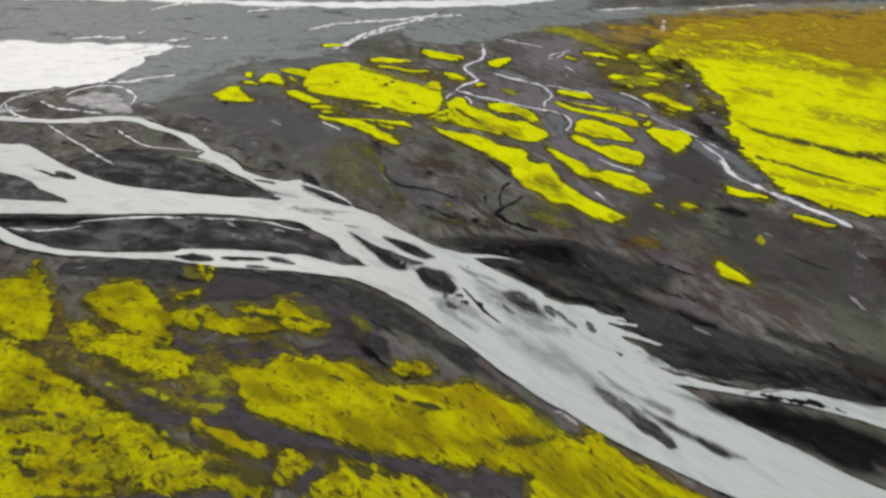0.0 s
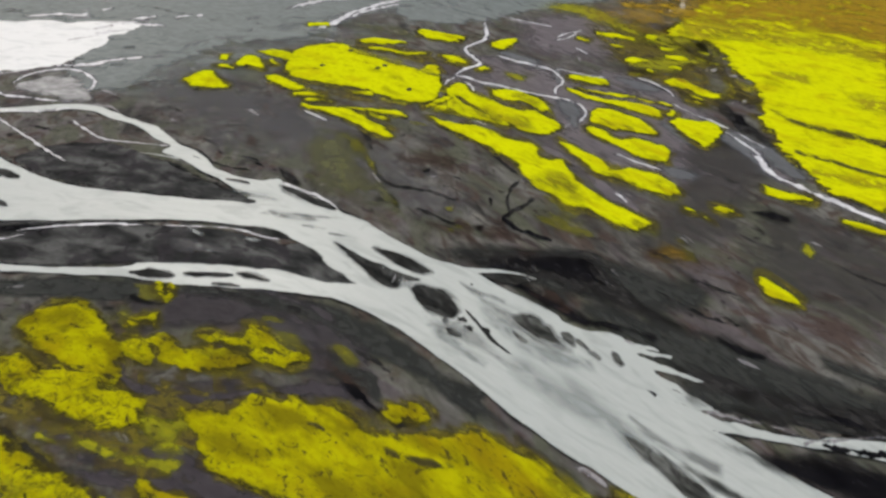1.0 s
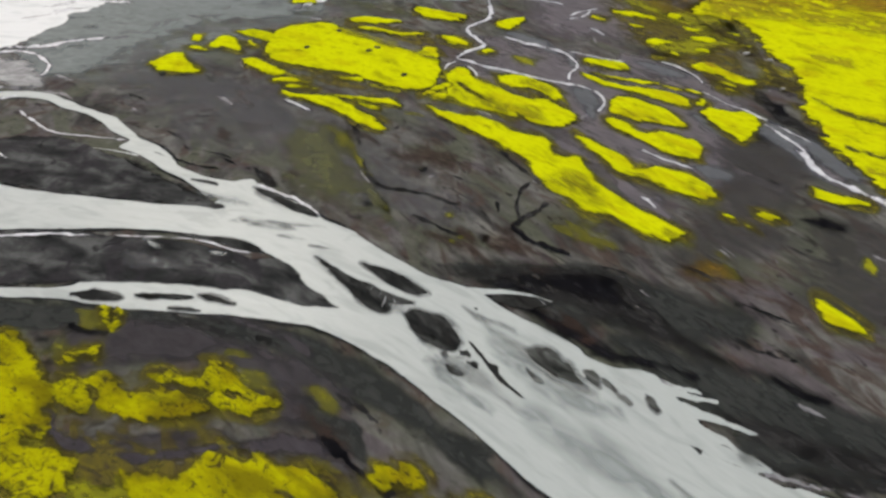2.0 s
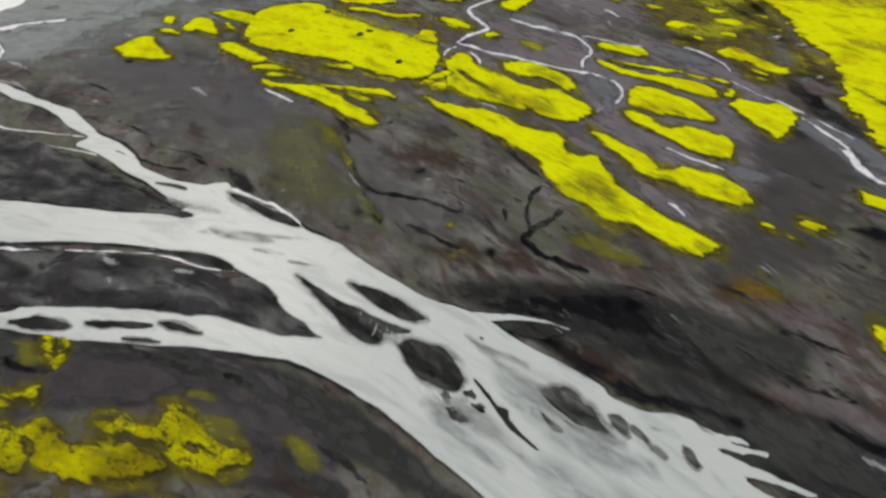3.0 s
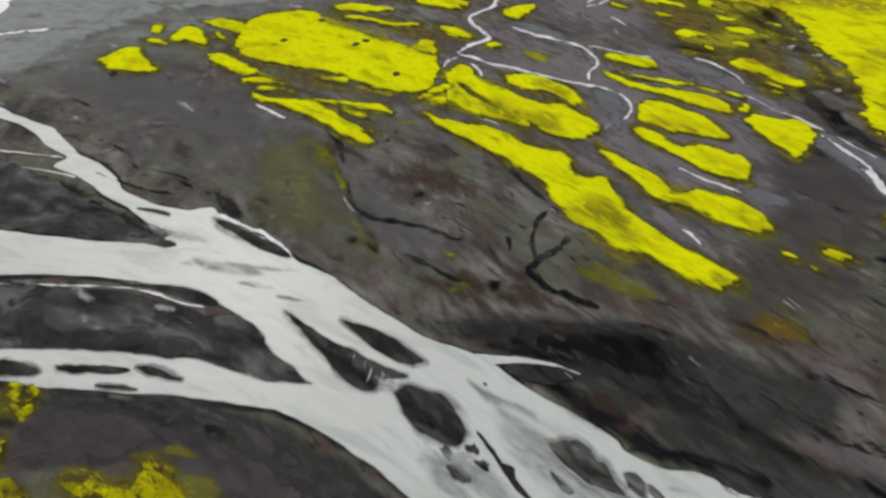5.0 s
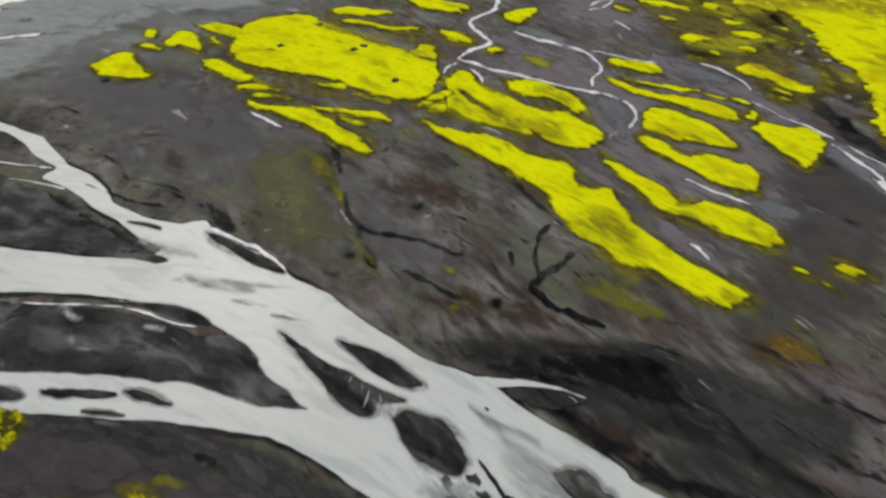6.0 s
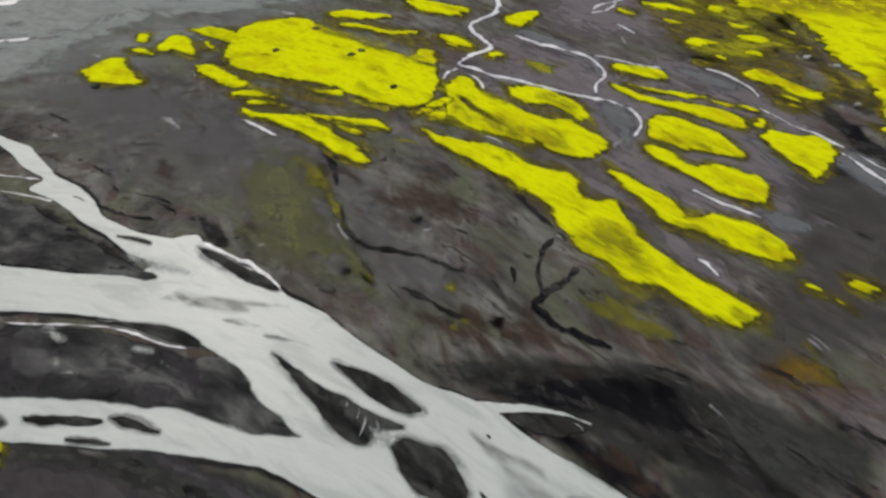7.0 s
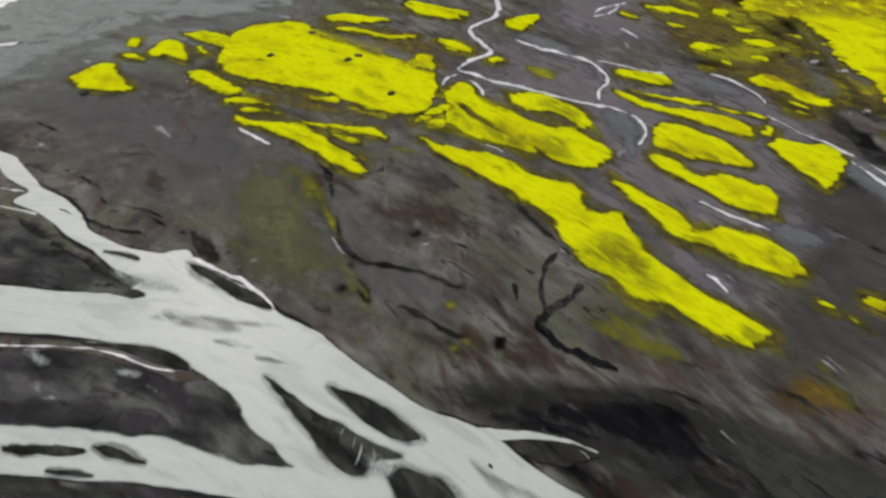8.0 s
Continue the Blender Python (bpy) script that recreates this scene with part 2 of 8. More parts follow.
POOL = stain_material("blue_grey_silt", (0.094, 0.101, 0.106), (0.140, 0.150, 0.157), 0.9, rough=0.5, size=2.5, bite=0.35, rim_to=0.9)
# Pale tones hold the far haze and wet sheen, painted into the sand.
PLAIN = stain_material("wet_sheen_sand", (0.138, 0.162, 0.157), (0.205, 0.236, 0.229), 0.92, rough=0.6, size=9.0, stretch=4.0, bite=0.7, rim_to=1.0)
# Paler for dryness, and partly for distance haze painted into the colour.
DRY = stain_material("dry_hazy_gravel", (0.088, 0.090, 0.092), (0.145, 0.147, 0.150), 0.45, size=5.0, stretch=2.0, bite=1.0, rim_to=1.0)
DARK_SAND = stain_material("dark_sand", (0.022, 0.025, 0.023), (0.046, 0.050, 0.046), 0.9, rough=0.9, size=6.0, stretch=3.0, bite=0.6, rim_to=1.0)
STREAK = stain_material("pale_streak", (0.18, 0.178, 0.185), (0.42, 0.415, 0.43), 0.72, rough=0.5, size=1.0, stretch=3.5, bite=0.9, rim_to=1.2)
DARK_FLAT = stain_material("violet_silt", (0.036, 0.034, 0.037), (0.062, 0.059, 0.063), 0.9, rough=0.8)
DULL = stain_material("dull_gravel", (0.042, 0.041, 0.039), (0.084, 0.082, 0.078), 0.65, size=6.0, stretch=3.0, bite=0.8, rim_to=1.0)
BANK = stain_material("bank_gravel", (0.031, 0.029, 0.032), (0.058, 0.054, 0.057), 0.92, size=4.0, stretch=3.0, bite=0.25, rim_to=0.9)
CHANNEL = stain_material("channel_silt", (0.034, 0.031, 0.035), (0.066, 0.060, 0.066), 0.95, rough=0.8, size=2.5, stretch=4.0, bite=0.7, rim_to=0.7)
MARGIN = stain_material("wet_margin", (0.10, 0.098, 0.112), (0.20, 0.195, 0.215), 0.8, rough=0.6, size=1.8, stretch=3.0, bite=0.5, rim_to=1.2)
FAR_WORN = stain_material("worn_meadow", (0.30, 0.26, 0.01), (0.46, 0.44, 0.006), 0.7, size=9.0, stretch=2.4, bite=0.6, rim_to=1.0)
GAP = stain_material("gap_gravel", (0.03, 0.026, 0.014), (0.10, 0.085, 0.016), 0.85, size=2.2, bite=1.3, rim_to=0.9)
THREAD = stain_material("pale_water", (0.46, 0.475, 0.49), (0.76, 0.78, 0.80), 0.97, rough=0.35, size=1.5, stretch=4.0, bite=0.22)
FAINT = stain_material("faint_water", (0.22, 0.235, 0.235), (0.42, 0.44, 0.44), 0.8, rough=0.4, size=1.0, stretch=3.0, bite=0.35, rim_to=1.0)
VEIL = stain_material("thin_water", (0.30, 0.33, 0.32), (0.40, 0.44, 0.425), 0.5, rough=0.4, size=0.8, stretch=0.7, bite=1.3, rim_to=1.0)
RIM = stain_material("shallow_edge", (0.13, 0.14, 0.136), (0.28, 0.30, 0.29), 0.9, rough=0.35, size=1.6, stretch=5.0, bite=0.0, rim_to=1.3)
# Dark outline of moss islands: wet soil with the edge shadow painted in.
SHADED_SOIL = stain_material("shaded_wet_soil", (0.020, 0.016, 0.013), (0.055, 0.044, 0.036), 0.25, rough=0.9, rim_to=1.0, spec=0.05, size=1.6, bite=0.45)
WET_BANK = stain_material("wet_bank", (0.008, 0.009, 0.009), (0.026, 0.027, 0.027), 0.85, rough=0.9, rim_to=0.9, spec=0.05, size=4.0, stretch=4.0, bite=0.5)

# ---- the lie of the land ----


def lattice(ix, iy, seed):
    h = (ix.astype(np.int64) * 374761393 + iy.astype(np.int64) * 668265263 + seed * 974634777) & 0x7FFFFFFF
    h = ((h ^ (h >> 13)) * 1274126177) & 0x7FFFFFFF
    return ((h ^ (h >> 16)) & 0xFFFF) / 65535.0


def value_noise(x, y, seed):
    ix, iy = np.floor(x), np.floor(y)
    fx, fy = x - ix, y - iy
    fx, fy = fx * fx * (3 - 2 * fx), fy * fy * (3 - 2 * fy)
    a = lattice(ix, iy, seed) * (1 - fx) + lattice(ix + 1, iy, seed) * fx
    b = lattice(ix, iy + 1, seed) * (1 - fx) + lattice(ix + 1, iy + 1, seed) * fx
    return a * (1 - fy) + b * fy


def fbm(x, y, size, stretch=1.0, octaves=4, seed=0):
    """Noise from about -1 to 1, drawn out along the flow."""
    u, v = 1.25 * x / (size * stretch), 0.78 * (y + bend(x)) / size
    total, height, norm = 0.0, 1.0, 0.0
    for n in range(octaves):
        total = total + height * (2 * value_noise(u + 17.3 * n, v + 5.1 * n, seed + n) - 1)
        norm, height, u, v = norm + height, height * 0.55, u * 2.03, v * 2.03
    return total / norm * 1.6


def land(x, y):
    """The height of the plain: low swells and ridges left by old channels."""
    near = np.exp(-(np.hypot(x, y - 120) / 400) ** 2)
    return (0.35 * fbm(x, y, 45, 1.5, 2, 3) + 0.14 * fbm(x, y, 9, 3.0, 2, 9)) * near


def smooth_line(points, steps=5):
    p = np.array(points, float)
    if len(p) < 3:
        return p
    p = np.vstack([2 * p[0] - p[1], p, 2 * p[-1] - p[-2]])
    t = np.linspace(0, 1, steps, endpoint=False)[:, None]
    rows = []
    for a, b, c, d in zip(p[:-3], p[1:-2], p[2:-1], p[3:]):
        rows.append(0.5 * (2 * b + (c - a) * t + (2 * a - 5 * b + 4 * c - d) * t**2 + (3 * b - a - 3 * c + d) * t**3))
    return np.vstack([*rows, p[-2]])


def inside_by(x, y, ring):
    """How far a place lies inside a closed line (negative outside)."""
    near, within = np.full(x.shape, 1e9), np.zeros(x.shape, bool)
    for (ax, ay), (bx, by) in zip(ring, np.roll(ring, -1, 0)):
        dx, dy = bx - ax, by - ay
        t = np.clip(((x - ax) * dx + (y - ay) * dy) / (dx * dx + dy * dy + 1e-9), 0, 1)
        near = np.minimum(near, (x - ax - t * dx) ** 2 + (y - ay - t * dy) ** 2)
        if ay != by:
            within ^= ((ay > y) != (by > y)) & (x < ax + (y - ay) * dx / dy)
    return np.sqrt(near) * np.where(within, 1, -1)


def along(x, y, line, width, taper):
    """How far a place lies inside a ribbon round a line."""
    best = np.full(x.shape, -1e9)
    last = len(line) - 1
    for n, ((ax, ay), (bx, by)) in enumerate(zip(line[:-1], line[1:])):
        dx, dy = bx - ax, by - ay
        t = np.clip(((x - ax) * dx + (y - ay) * dy) / (dx * dx + dy * dy + 1e-9), 0, 1)
        s = (n + t) / last
        half = width * (1 - 0.9 * s) if taper else width * np.sin(np.pi * s) ** 0.6 if last < 20 else width * (0.1 + 0.9 * np.clip(9 * np.minimum(s, 1 - s), 0, 1))
        best = np.maximum(best, half - np.hypot(x - ax - t * dx, y - ay - t * dy))
    return best


def regions(keep):
    """Numbers the cells of each connected region."""
    mark = np.where(keep, np.arange(1, keep.size + 1).reshape(keep.shape), 0)
    while True:
        wide = np.pad(mark, 1)
        best = np.where(keep, np.maximum.reduce([wide[1:-1, 1:-1], wide[:-2, 1:-1], wide[2:, 1:-1], wide[1:-1, :-2], wide[1:-1, 2:]]), 0)
        jump = np.concatenate([[0], best.ravel()])
        best = np.where(keep, np.maximum(best, jump[best]), 0)
        if (best == mark).all():
            return mark
        mark = best


def sheet(name, x, y, field, rise, lift, edge, mat, bumps=0.0, piece="", parent=None, least=6):
    """A mesh over the cells where the field is positive, draped on the land, thinning to its rim. Cells apart from the largest region become parts of their own."""
    rows, cols = x.shape
    step = x[0, 1] - x[0, 0]
    gy, gx = np.gradient(field, step)
    slope = np.maximum(gx**2 + gy**2, 0.25)
    pull = np.where(field < 0, -field, 0) / slope
    shift_x, shift_y = np.clip(gx * pull, -step * 0.7, step * 0.7), np.clip(gy * pull, -step * 0.7, step * 0.7)
    keep = (field[:-1, :-1] + field[1:, :-1] + field[:-1, 1:] + field[1:, 1:]) > 0
    if not keep.any():
        return None
    index = np.arange(rows * cols).reshape(rows, cols)
    corners = np.stack([index[:-1, :-1], index[:-1, 1:], index[1:, 1:], index[1:, :-1]], -1)
    marks, counts = np.unique(regions(keep)[keep], return_counts=True)
    groups = regions(keep)
    order = marks[np.argsort(-counts)][: 40 if piece else 1]
    main = parent
    for n, mark in enumerate(order):
        chosen = groups == mark
        if n and chosen.sum() < least:
            break
        quads = corners[chosen]
        used, flat = np.unique(quads, return_inverse=True)
        px, py, f = (x + shift_x).ravel()[used], (y + shift_y).ravel()[used], field.ravel()[used]
        fade = np.clip(f / edge, 0, 1)
        pz = land(px, py) + lift + rise * (fade * (2 - fade))
        if bumps:
            pz = pz + bumps * fade * fbm(px, py, 1.6, 1.6, 3, 31)
        centre = np.array([px.mean(), py.mean(), 0.0])
        base = np.array(main.location) if main else np.zeros(3)
        label = name if n == 0 else piece
        mesh = bpy.data.meshes.new(label)
        mesh.vertices.add(len(px))
        mesh.vertices.foreach_set("co", (np.stack([px, py, pz], -1) - centre).astype(np.float32).ravel())
        mesh.loops.add(len(quads) * 4)
        mesh.loops.foreach_set("vertex_index", flat.astype(np.int32).ravel())
        mesh.polygons.add(len(quads))
        mesh.polygons.foreach_set("loop_start", np.arange(0, len(quads) * 4, 4, dtype=np.int32))
        mesh.polygons.foreach_set("use_smooth", np.ones(len(quads), bool))
        mesh.attributes.new("fade", "FLOAT", "POINT").data.foreach_set("value", fade.astype(np.float32))
        mesh.materials.append(mat)
        mesh.update(calc_edges=True)
        ob = new(label, mesh)
        ob.location = centre - base
        ob.parent = main
        main = main or ob
    return main


def cells(low, high, margin, most, least):
    size = high - low + 2 * margin
    step = max(least, math.sqrt(size[0] * size[1] / most))
    return np.meshgrid(np.arange(low[0] - margin, high[0] + margin + step, step), np.arange(low[1] - margin, high[1] + margin + step, step))


seeds = iter(range(100, 9000, 7))


def area(name, far, near, mat, rise, lift, edge, rough, wave, stretch, most, least=0.28, bumps=0.0, holes=0.0, piece="", rim=(), grow=0.0):
    """A patch between its far and its near side, with a frayed rim. rim: wider parts below it (name, width, material, lift)."""
    ring = np.vstack([smooth_line(far), smooth_line(near)[::-1]])
    x, y = cells(ring.min(0), ring.max(0), rough + max([1.5 * r[1] for r in rim], default=0) + 0.8, most, least)
    seed = next(seeds)
    wx, wy = x + 0.5 * rough * fbm(x, y, wave * 2, 2, 2, seed + 3), y + 0.35 * rough * fbm(x, y, wave * 2, 2.5, 2, seed + 4)
    whole = inside_by(wx, wy, ring) + grow
    whole = whole + rough * fbm(x, y, wave, stretch, 4, seed)
    whole = whole + max(0.0, 0.35 - whole.max())
    field = whole
    if holes:
        worn = fbm(x, y, 1.3, 2.8, 5, seed + 50) + 0.6 * fbm(x, y, 4.5, 2.6, 3, seed + 60)
        field = np.minimum(field, (1.15 - holes - worn) * max(1.6, 1.3 * edge, -1.3 * edge * whole.max()))
    main = sheet(name, x, y, field, rise, lift, edge if edge > 0 else max(0.5, -edge * whole.max()), mat, bumps, piece)
    for kind, width, skin, height in rim if main else ():
        sheet(kind, x, y, whole + width * (1 + 0.8 * fbm(x, y, 5.0, 2.5, 3, seed + 70)), 0.0, height, width * 1.3, skin, 0.0, "", main)
    return main


# ---- the kinds of things on the plain ----


rings = []


def arm(far, near, rough):
    rings.append((np.vstack([smooth_line(far), smooth_line(near)[::-1]]), rough))


def river(label):
    """One sheet of water for all the arms, which run into one another."""
    everything = np.vstack([ring for ring, rough in rings])
    x, y = cells(everything.min(0), everything.max(0), 2.5, 480000, 0.2)
    field = np.full(x.shape, -50.0)
    for ring, rough in rings:
        low, high, seed = ring.min(0) - 2.5, ring.max(0) + 2.5, next(seeds)
        part = np.ix_((y[:, 0] > low[1]) & (y[:, 0] < high[1]), (x[0] > low[0]) & (x[0] < high[0]))
        px, py = x[part], y[part]
        wx, wy = px + 0.5 * rough * fbm(px, py, 4.4, 2, 2, seed + 3), py + 0.35 * rough * fbm(px, py, 4.4, 2.5, 2, seed + 4)
        field[part] = np.maximum(field[part], inside_by(wx, wy, ring) + 0.25 + rough * fbm(px, py, 2.2, 4.0, 4, seed))
    ob = sheet("river", x, y, field, 0.05, 0.06, 0.5, RIVER, 0.0, "pool")
    sheet("wet_bank", x, y, field + 0.9 * (1 + 0.8 * fbm(x, y, 5.0, 2.5, 3, 70)), 0.0, 0.0, 1.17, WET_BANK, 0.0, "", ob)
    return tagged(ob, label, "river", "", "structure")


def lake(far, near, label, rough=3.2):
    ob = area("lake", far, near, LAKE, 0.05, 0.07, 0.6, rough, 4.0, 4.0, 60000, piece="pool")
    return tagged(ob, label, "water", "", "structure")


def ribbon(name, line, width, mat, taper, rise, lift, wave, ragged=0.45, sway=0.6):
    line = smooth_line(line, 6)
    x, y = cells(line.min(0), line.max(0), 2 * width + 1.6, 30000, 0.14)
    seed = next(seeds)
    wx, wy = x + sway * width * fbm(x, y, 3.0, 1, 3, seed), y + sway * width * fbm(x, y, 3.0, 1, 3, seed + 9)
    width *= 1.25
    field = along(wx, wy, line, width, taper) + (0.0 if taper else (0.55 if name == "stream" else 0.38) * width * fbm(x, y, 3.0, 1.2, 3 if name == "stream" else 2, seed + 40)) + ragged * width * fbm(x, y, wave, 2.0, 4, seed + 20)
    main = sheet(name, x, y, field, rise, lift, max(0.25, width * 0.5), mat)
    if main and name == "stream" and mat is THREAD:
        sheet("wet_margin", x, y, field + 0.7 + 0.5 * width, 0.0, lift - 0.03, 0.7 + 0.7 * width, MARGIN, 0.0, "", main)
    return main


def stream(line, width, label, taper=False):
    return tagged(ribbon("stream", line, width, STREAK if "streak" in label or "smear" in label or len(line) < 4 and width < 1.1 else THREAD, taper, 0.03, 0.11, 1.2), label, "stream", "streams", "structure")


def finger(line, width, label):
    return tagged(ribbon("finger", line, width, SPILL, True, 0.01, 0.13, 2.0, 0.15, 0.2), label, "stream", "fingers of the river", "structure")


def foam(line, width, label, faint=False):
    return tagged(ribbon("water_thread", line, width, FAINT if faint else THREAD, False, 0.02, 0.38, 2.0, 0.3), label, "stream", "threads over bars", "structure")


def veil(far, near, label):
    return stain("water_veil", far, near, VEIL, label, "water", -0.8, 0.8, 0.34)


def gully(line, width, label, soft=False, over=False):
    return tagged(ribbon("gully", line, width, WET if soft or width <= 0.65 and not over else BLACK, False, 0.01, 0.35 if over else 0.12, 1.5, 0.25 if soft or width > 0.95 or over else 0.6), label, "gully", "gullies", "structure")


def worn(far, near, label):
    return stain("worn_moss", far, near, FAR_WORN if "meadow" in label else WORN, label, "moss", -0.8, 1.0, 0.70, "worn moss", "")


def silt(far, near, label):
    return stain("silt_fan", far, near, PALE_SILT, label, "silt", -0.5, 0.8, 0.06)


def shoal(line, width, label):
    return tagged(ribbon("gravel_shoal", line, width, WET_GRAVEL, False, 0.12, 0.10, 0.8), label, "gravel bar", "gravel shoals")


def bar(far, near, label, rough=0.3, edge=1.0, lapped=True, silty=False):
    breadth = max(min(math.dist(a, b) for b in near) for a in far)
    edge, lap = min(edge, max(0.35, 0.12 * breadth)), min(0.9, 0.25 + 0.12 * breadth)
    ob = area("gravel_bar", far, near, SILTY_GRAVEL if silty else BAR_GRAVEL if breadth > 12 else WET_GRAVEL, 0.18, 0.10, edge, rough, 1.4, 3.0, 60000, 0.16, 0.05, piece="islet", rim=[("shallow_rim", lap, RIM, 0.15)] if lapped and breadth < 8 else [], grow=0.4 * edge)
    return tagged(ob, label, "gravel bar", "gravel bars in the river")


def stain(name, far, near, mat, label, category, edge, rough, lift, group="", kind="structure"):
    moss_kind = "moss" in name
    ob = area(name, far, near, mat, 0.01, lift, edge, rough, 2.5, 3.0, 20000 if moss_kind else 12000, 0.4, 0.0, 0.03 if moss_kind else 0.0, "moss_clump" if moss_kind else "")
    return tagged(ob, label, category, group, kind)


def shallow(far, near, label):
    return stain("shallows", far, near, SHALLOW, label, "water", -0.8, 0.8, 0.16)


def pale_shallow(far, near, label):
    return stain("shallows", far, near, PALE_SHALLOW, label, "water", -0.9, 1.2, 0.15)


def bank(far, near, label, dull=False):
    return stain("bank_gravel", far, near, DULL if dull else BANK, label, "gravel", -0.6, 1.5, 0.05)


def flat(far, near, label, dark=False):
    return stain("silt_flat", far, near, DARK_FLAT if dark else FLAT, label, "silt", -0.7, 0.8, 0.035)


def pool(far, near, label):
    return stain("silt_pool", far, near, POOL, label, "silt", -0.8, 0.8, 0.06)


def plain(far, near, label, fading=False):
    return stain("sand_plain", far, near, PLAIN, label, "sand", -1.3 if fading else -0.3, 3.0, 0.03 if not fading else 0.025)


def dry(far, near, label, over=False):
    return stain("dry_hazy_gravel", far, near, DRY, label, "gravel", -0.6, 2.0, 0.33 if over else 0.02)


def sand(far, near, label, over=False):
    return stain("dark_sand", far, near, DARK_SAND, label, "sand", -0.9 if over else -0.5, 1.0, 0.16 if over else 0.01)


def channel(far, near, label):
    return stain("silt_channel", far, near, CHANNEL, label, "silt", -0.6, 1.0, 0.13)


def wet(far, near, label, strong=False, over=False):
    return stain("wet_sand", far, near, BLACK if strong else WET, label, "sand", -1.0 if strong else -0.6, 0.9 if strong else 1.0, 0.36 if over else 0.13 if strong else 0.04)


def rust(far, near, label, strong=False, over=False):
    return stain("silt_patch", far, near, RICH_RUST if strong else RUST, label, "silt", -1.0, 2.2, 0.15 if over else 0.055)


def film(far, near, label, strong=False, soft=False):
    return stain("moss_film", far, near, SOFT_FILM if soft else RICH_FILM if strong else FILM, label, "moss", -0.9, 1.5, 0.135 if strong else 0.08, "thin moss films", "")


def algae(far, near, label):
    return stain("algae_patch", far, near, ALGAE, label, "algae", -1.0, 1.2, 0.085, "algae patches", "")


def mottle(far, near, label):
    return stain("moss_film", far, near, MOTTLE, label, "moss", -0.6, 2.5, 0.085, "thin moss films", "")


def ochre(far, near, label, edge=-0.8):
    return stain("ochre_moss", far, near, OCHRE, label, "moss", edge, 3.5, 0.85, "ochre moss", "")


def gap(far, near, label):
    return stain("gravel_streak", far, near, GAP, label, "gravel", -0.8, 0.6, 0.80)


def moss(far, near, label, thick=0.3, sparse=False, rough=0.55):
    bed = "bed" in label
    # Islands get a dark rim below: wet soil plus painted edge shade.
    ob = area("moss_patch", far, near, (TUFT_MOSS if sparse else NEAR_MOSS) if bed else MOSS, thick, 0.14, 2.2 if bed else 1.5, 0.9 if bed else rough, 1.7 if bed else 1.8, 2.4 if bed else 2.5, 160000 if bed or thick > 0.4 else 50000, 0.2, 0.12, 0.12 if sparse else 0.0, "moss_clump", ([] if bed else [("shaded_soil_rim", 0.7, SHADED_SOIL, 0.10)]) + [("fringe", 1.7 if bed else 1.9, FRINGE, 0.09)], 0.5 if bed else 0.3)
    return tagged(ob, label, "moss", "moss beds" if bed else "moss islands")


def boulder(spot, label, pale=False):
    bm = bmesh.new()
    bmesh.ops.create_icosphere(bm, subdivisions=3, radius=1.0)
    seed = Vector((spot[0], spot[1], 0)) * 0.37
    for v in bm.verts:
        v.co *= 1 + 0.55 * noise.noise(v.co * 1.3 + seed)
        v.co = Vector((v.co.x * 1.25, v.co.y * 0.9, v.co.z * 0.5))
    mesh = bpy.data.meshes.new("boulder")
    bm.to_mesh(mesh)
    bm.free()
    mesh.materials.append(PALE_ROCK if pale else ROCK)
    ob = new("boulder", mesh)
    x, y = np.array([spot[0]]), np.array([spot[1]])
    ob.location = (spot[0], spot[1], float(land(x, y)[0]) + 0.45)
    return tagged(ob, label, "boulder", "boulders")


# ---- the ground: one sheet to the horizon ----


def graded(low, high, step, reach):
    out, size, rows = 0.0, step, []
    while out < reach:
        size *= 1.12
        out += size
        rows.append(out)
    rows = np.array(rows)
    return np.concatenate([low - rows[::-1], np.arange(low, high + step / 2, step), high + rows])


gx, gy = np.meshgrid(graded(-190, 190, 0.9, 4700), graded(-30, 300, 0.9, 4700))
flat_index = np.arange(gx.size).reshape(gx.shape)
ground_mesh = bpy.data.meshes.new("ground")
ground_mesh.vertices.add(gx.size)
ground_mesh.vertices.foreach_set("co", np.stack([gx, gy, land(gx, gy) - 0.05], -1).astype(np.float32).ravel())
quads = np.stack([flat_index[:-1, :-1], flat_index[:-1, 1:], flat_index[1:, 1:], flat_index[1:, :-1]], -1).reshape(-1, 4)
ground_mesh.loops.add(quads.size)
ground_mesh.loops.foreach_set("vertex_index", quads.astype(np.int32).ravel())
ground_mesh.polygons.add(len(quads))
ground_mesh.polygons.foreach_set("loop_start", np.arange(0, quads.size, 4, dtype=np.int32))
ground_mesh.polygons.foreach_set("use_smooth", np.ones(len(quads), bool))
ground_mesh.update(calc_edges=True)
ground_mesh.materials.append(GRAVEL)
tagged(new("ground", ground_mesh), "dark grey gravel outwash plain with streaks", "ground", "", "structure")

# the river and its arms
arm([(-263.7, 161.4), (-218.0, 148.9), (-183.6, 141.2), (-171.2, 140.2), (-153.4, 130.2), (-137.2, 121.7), (-118.8, 115.4), (-101.0, 113.1), (-79.1, 110.2), (-64.6, 109.8), (-57.8, 111.4)],
    [(-241.0, 137.6), (-200.6, 127.8), (-170.5, 123.0), (-157.9, 118.8), (-147.0, 111.9), (-134.8, 107.1), (-111.7, 101.6), (-95.7, 101.2), (-75.8, 100.9), (-65.7, 99.9), (-54.5, 98.4)], 0.3)
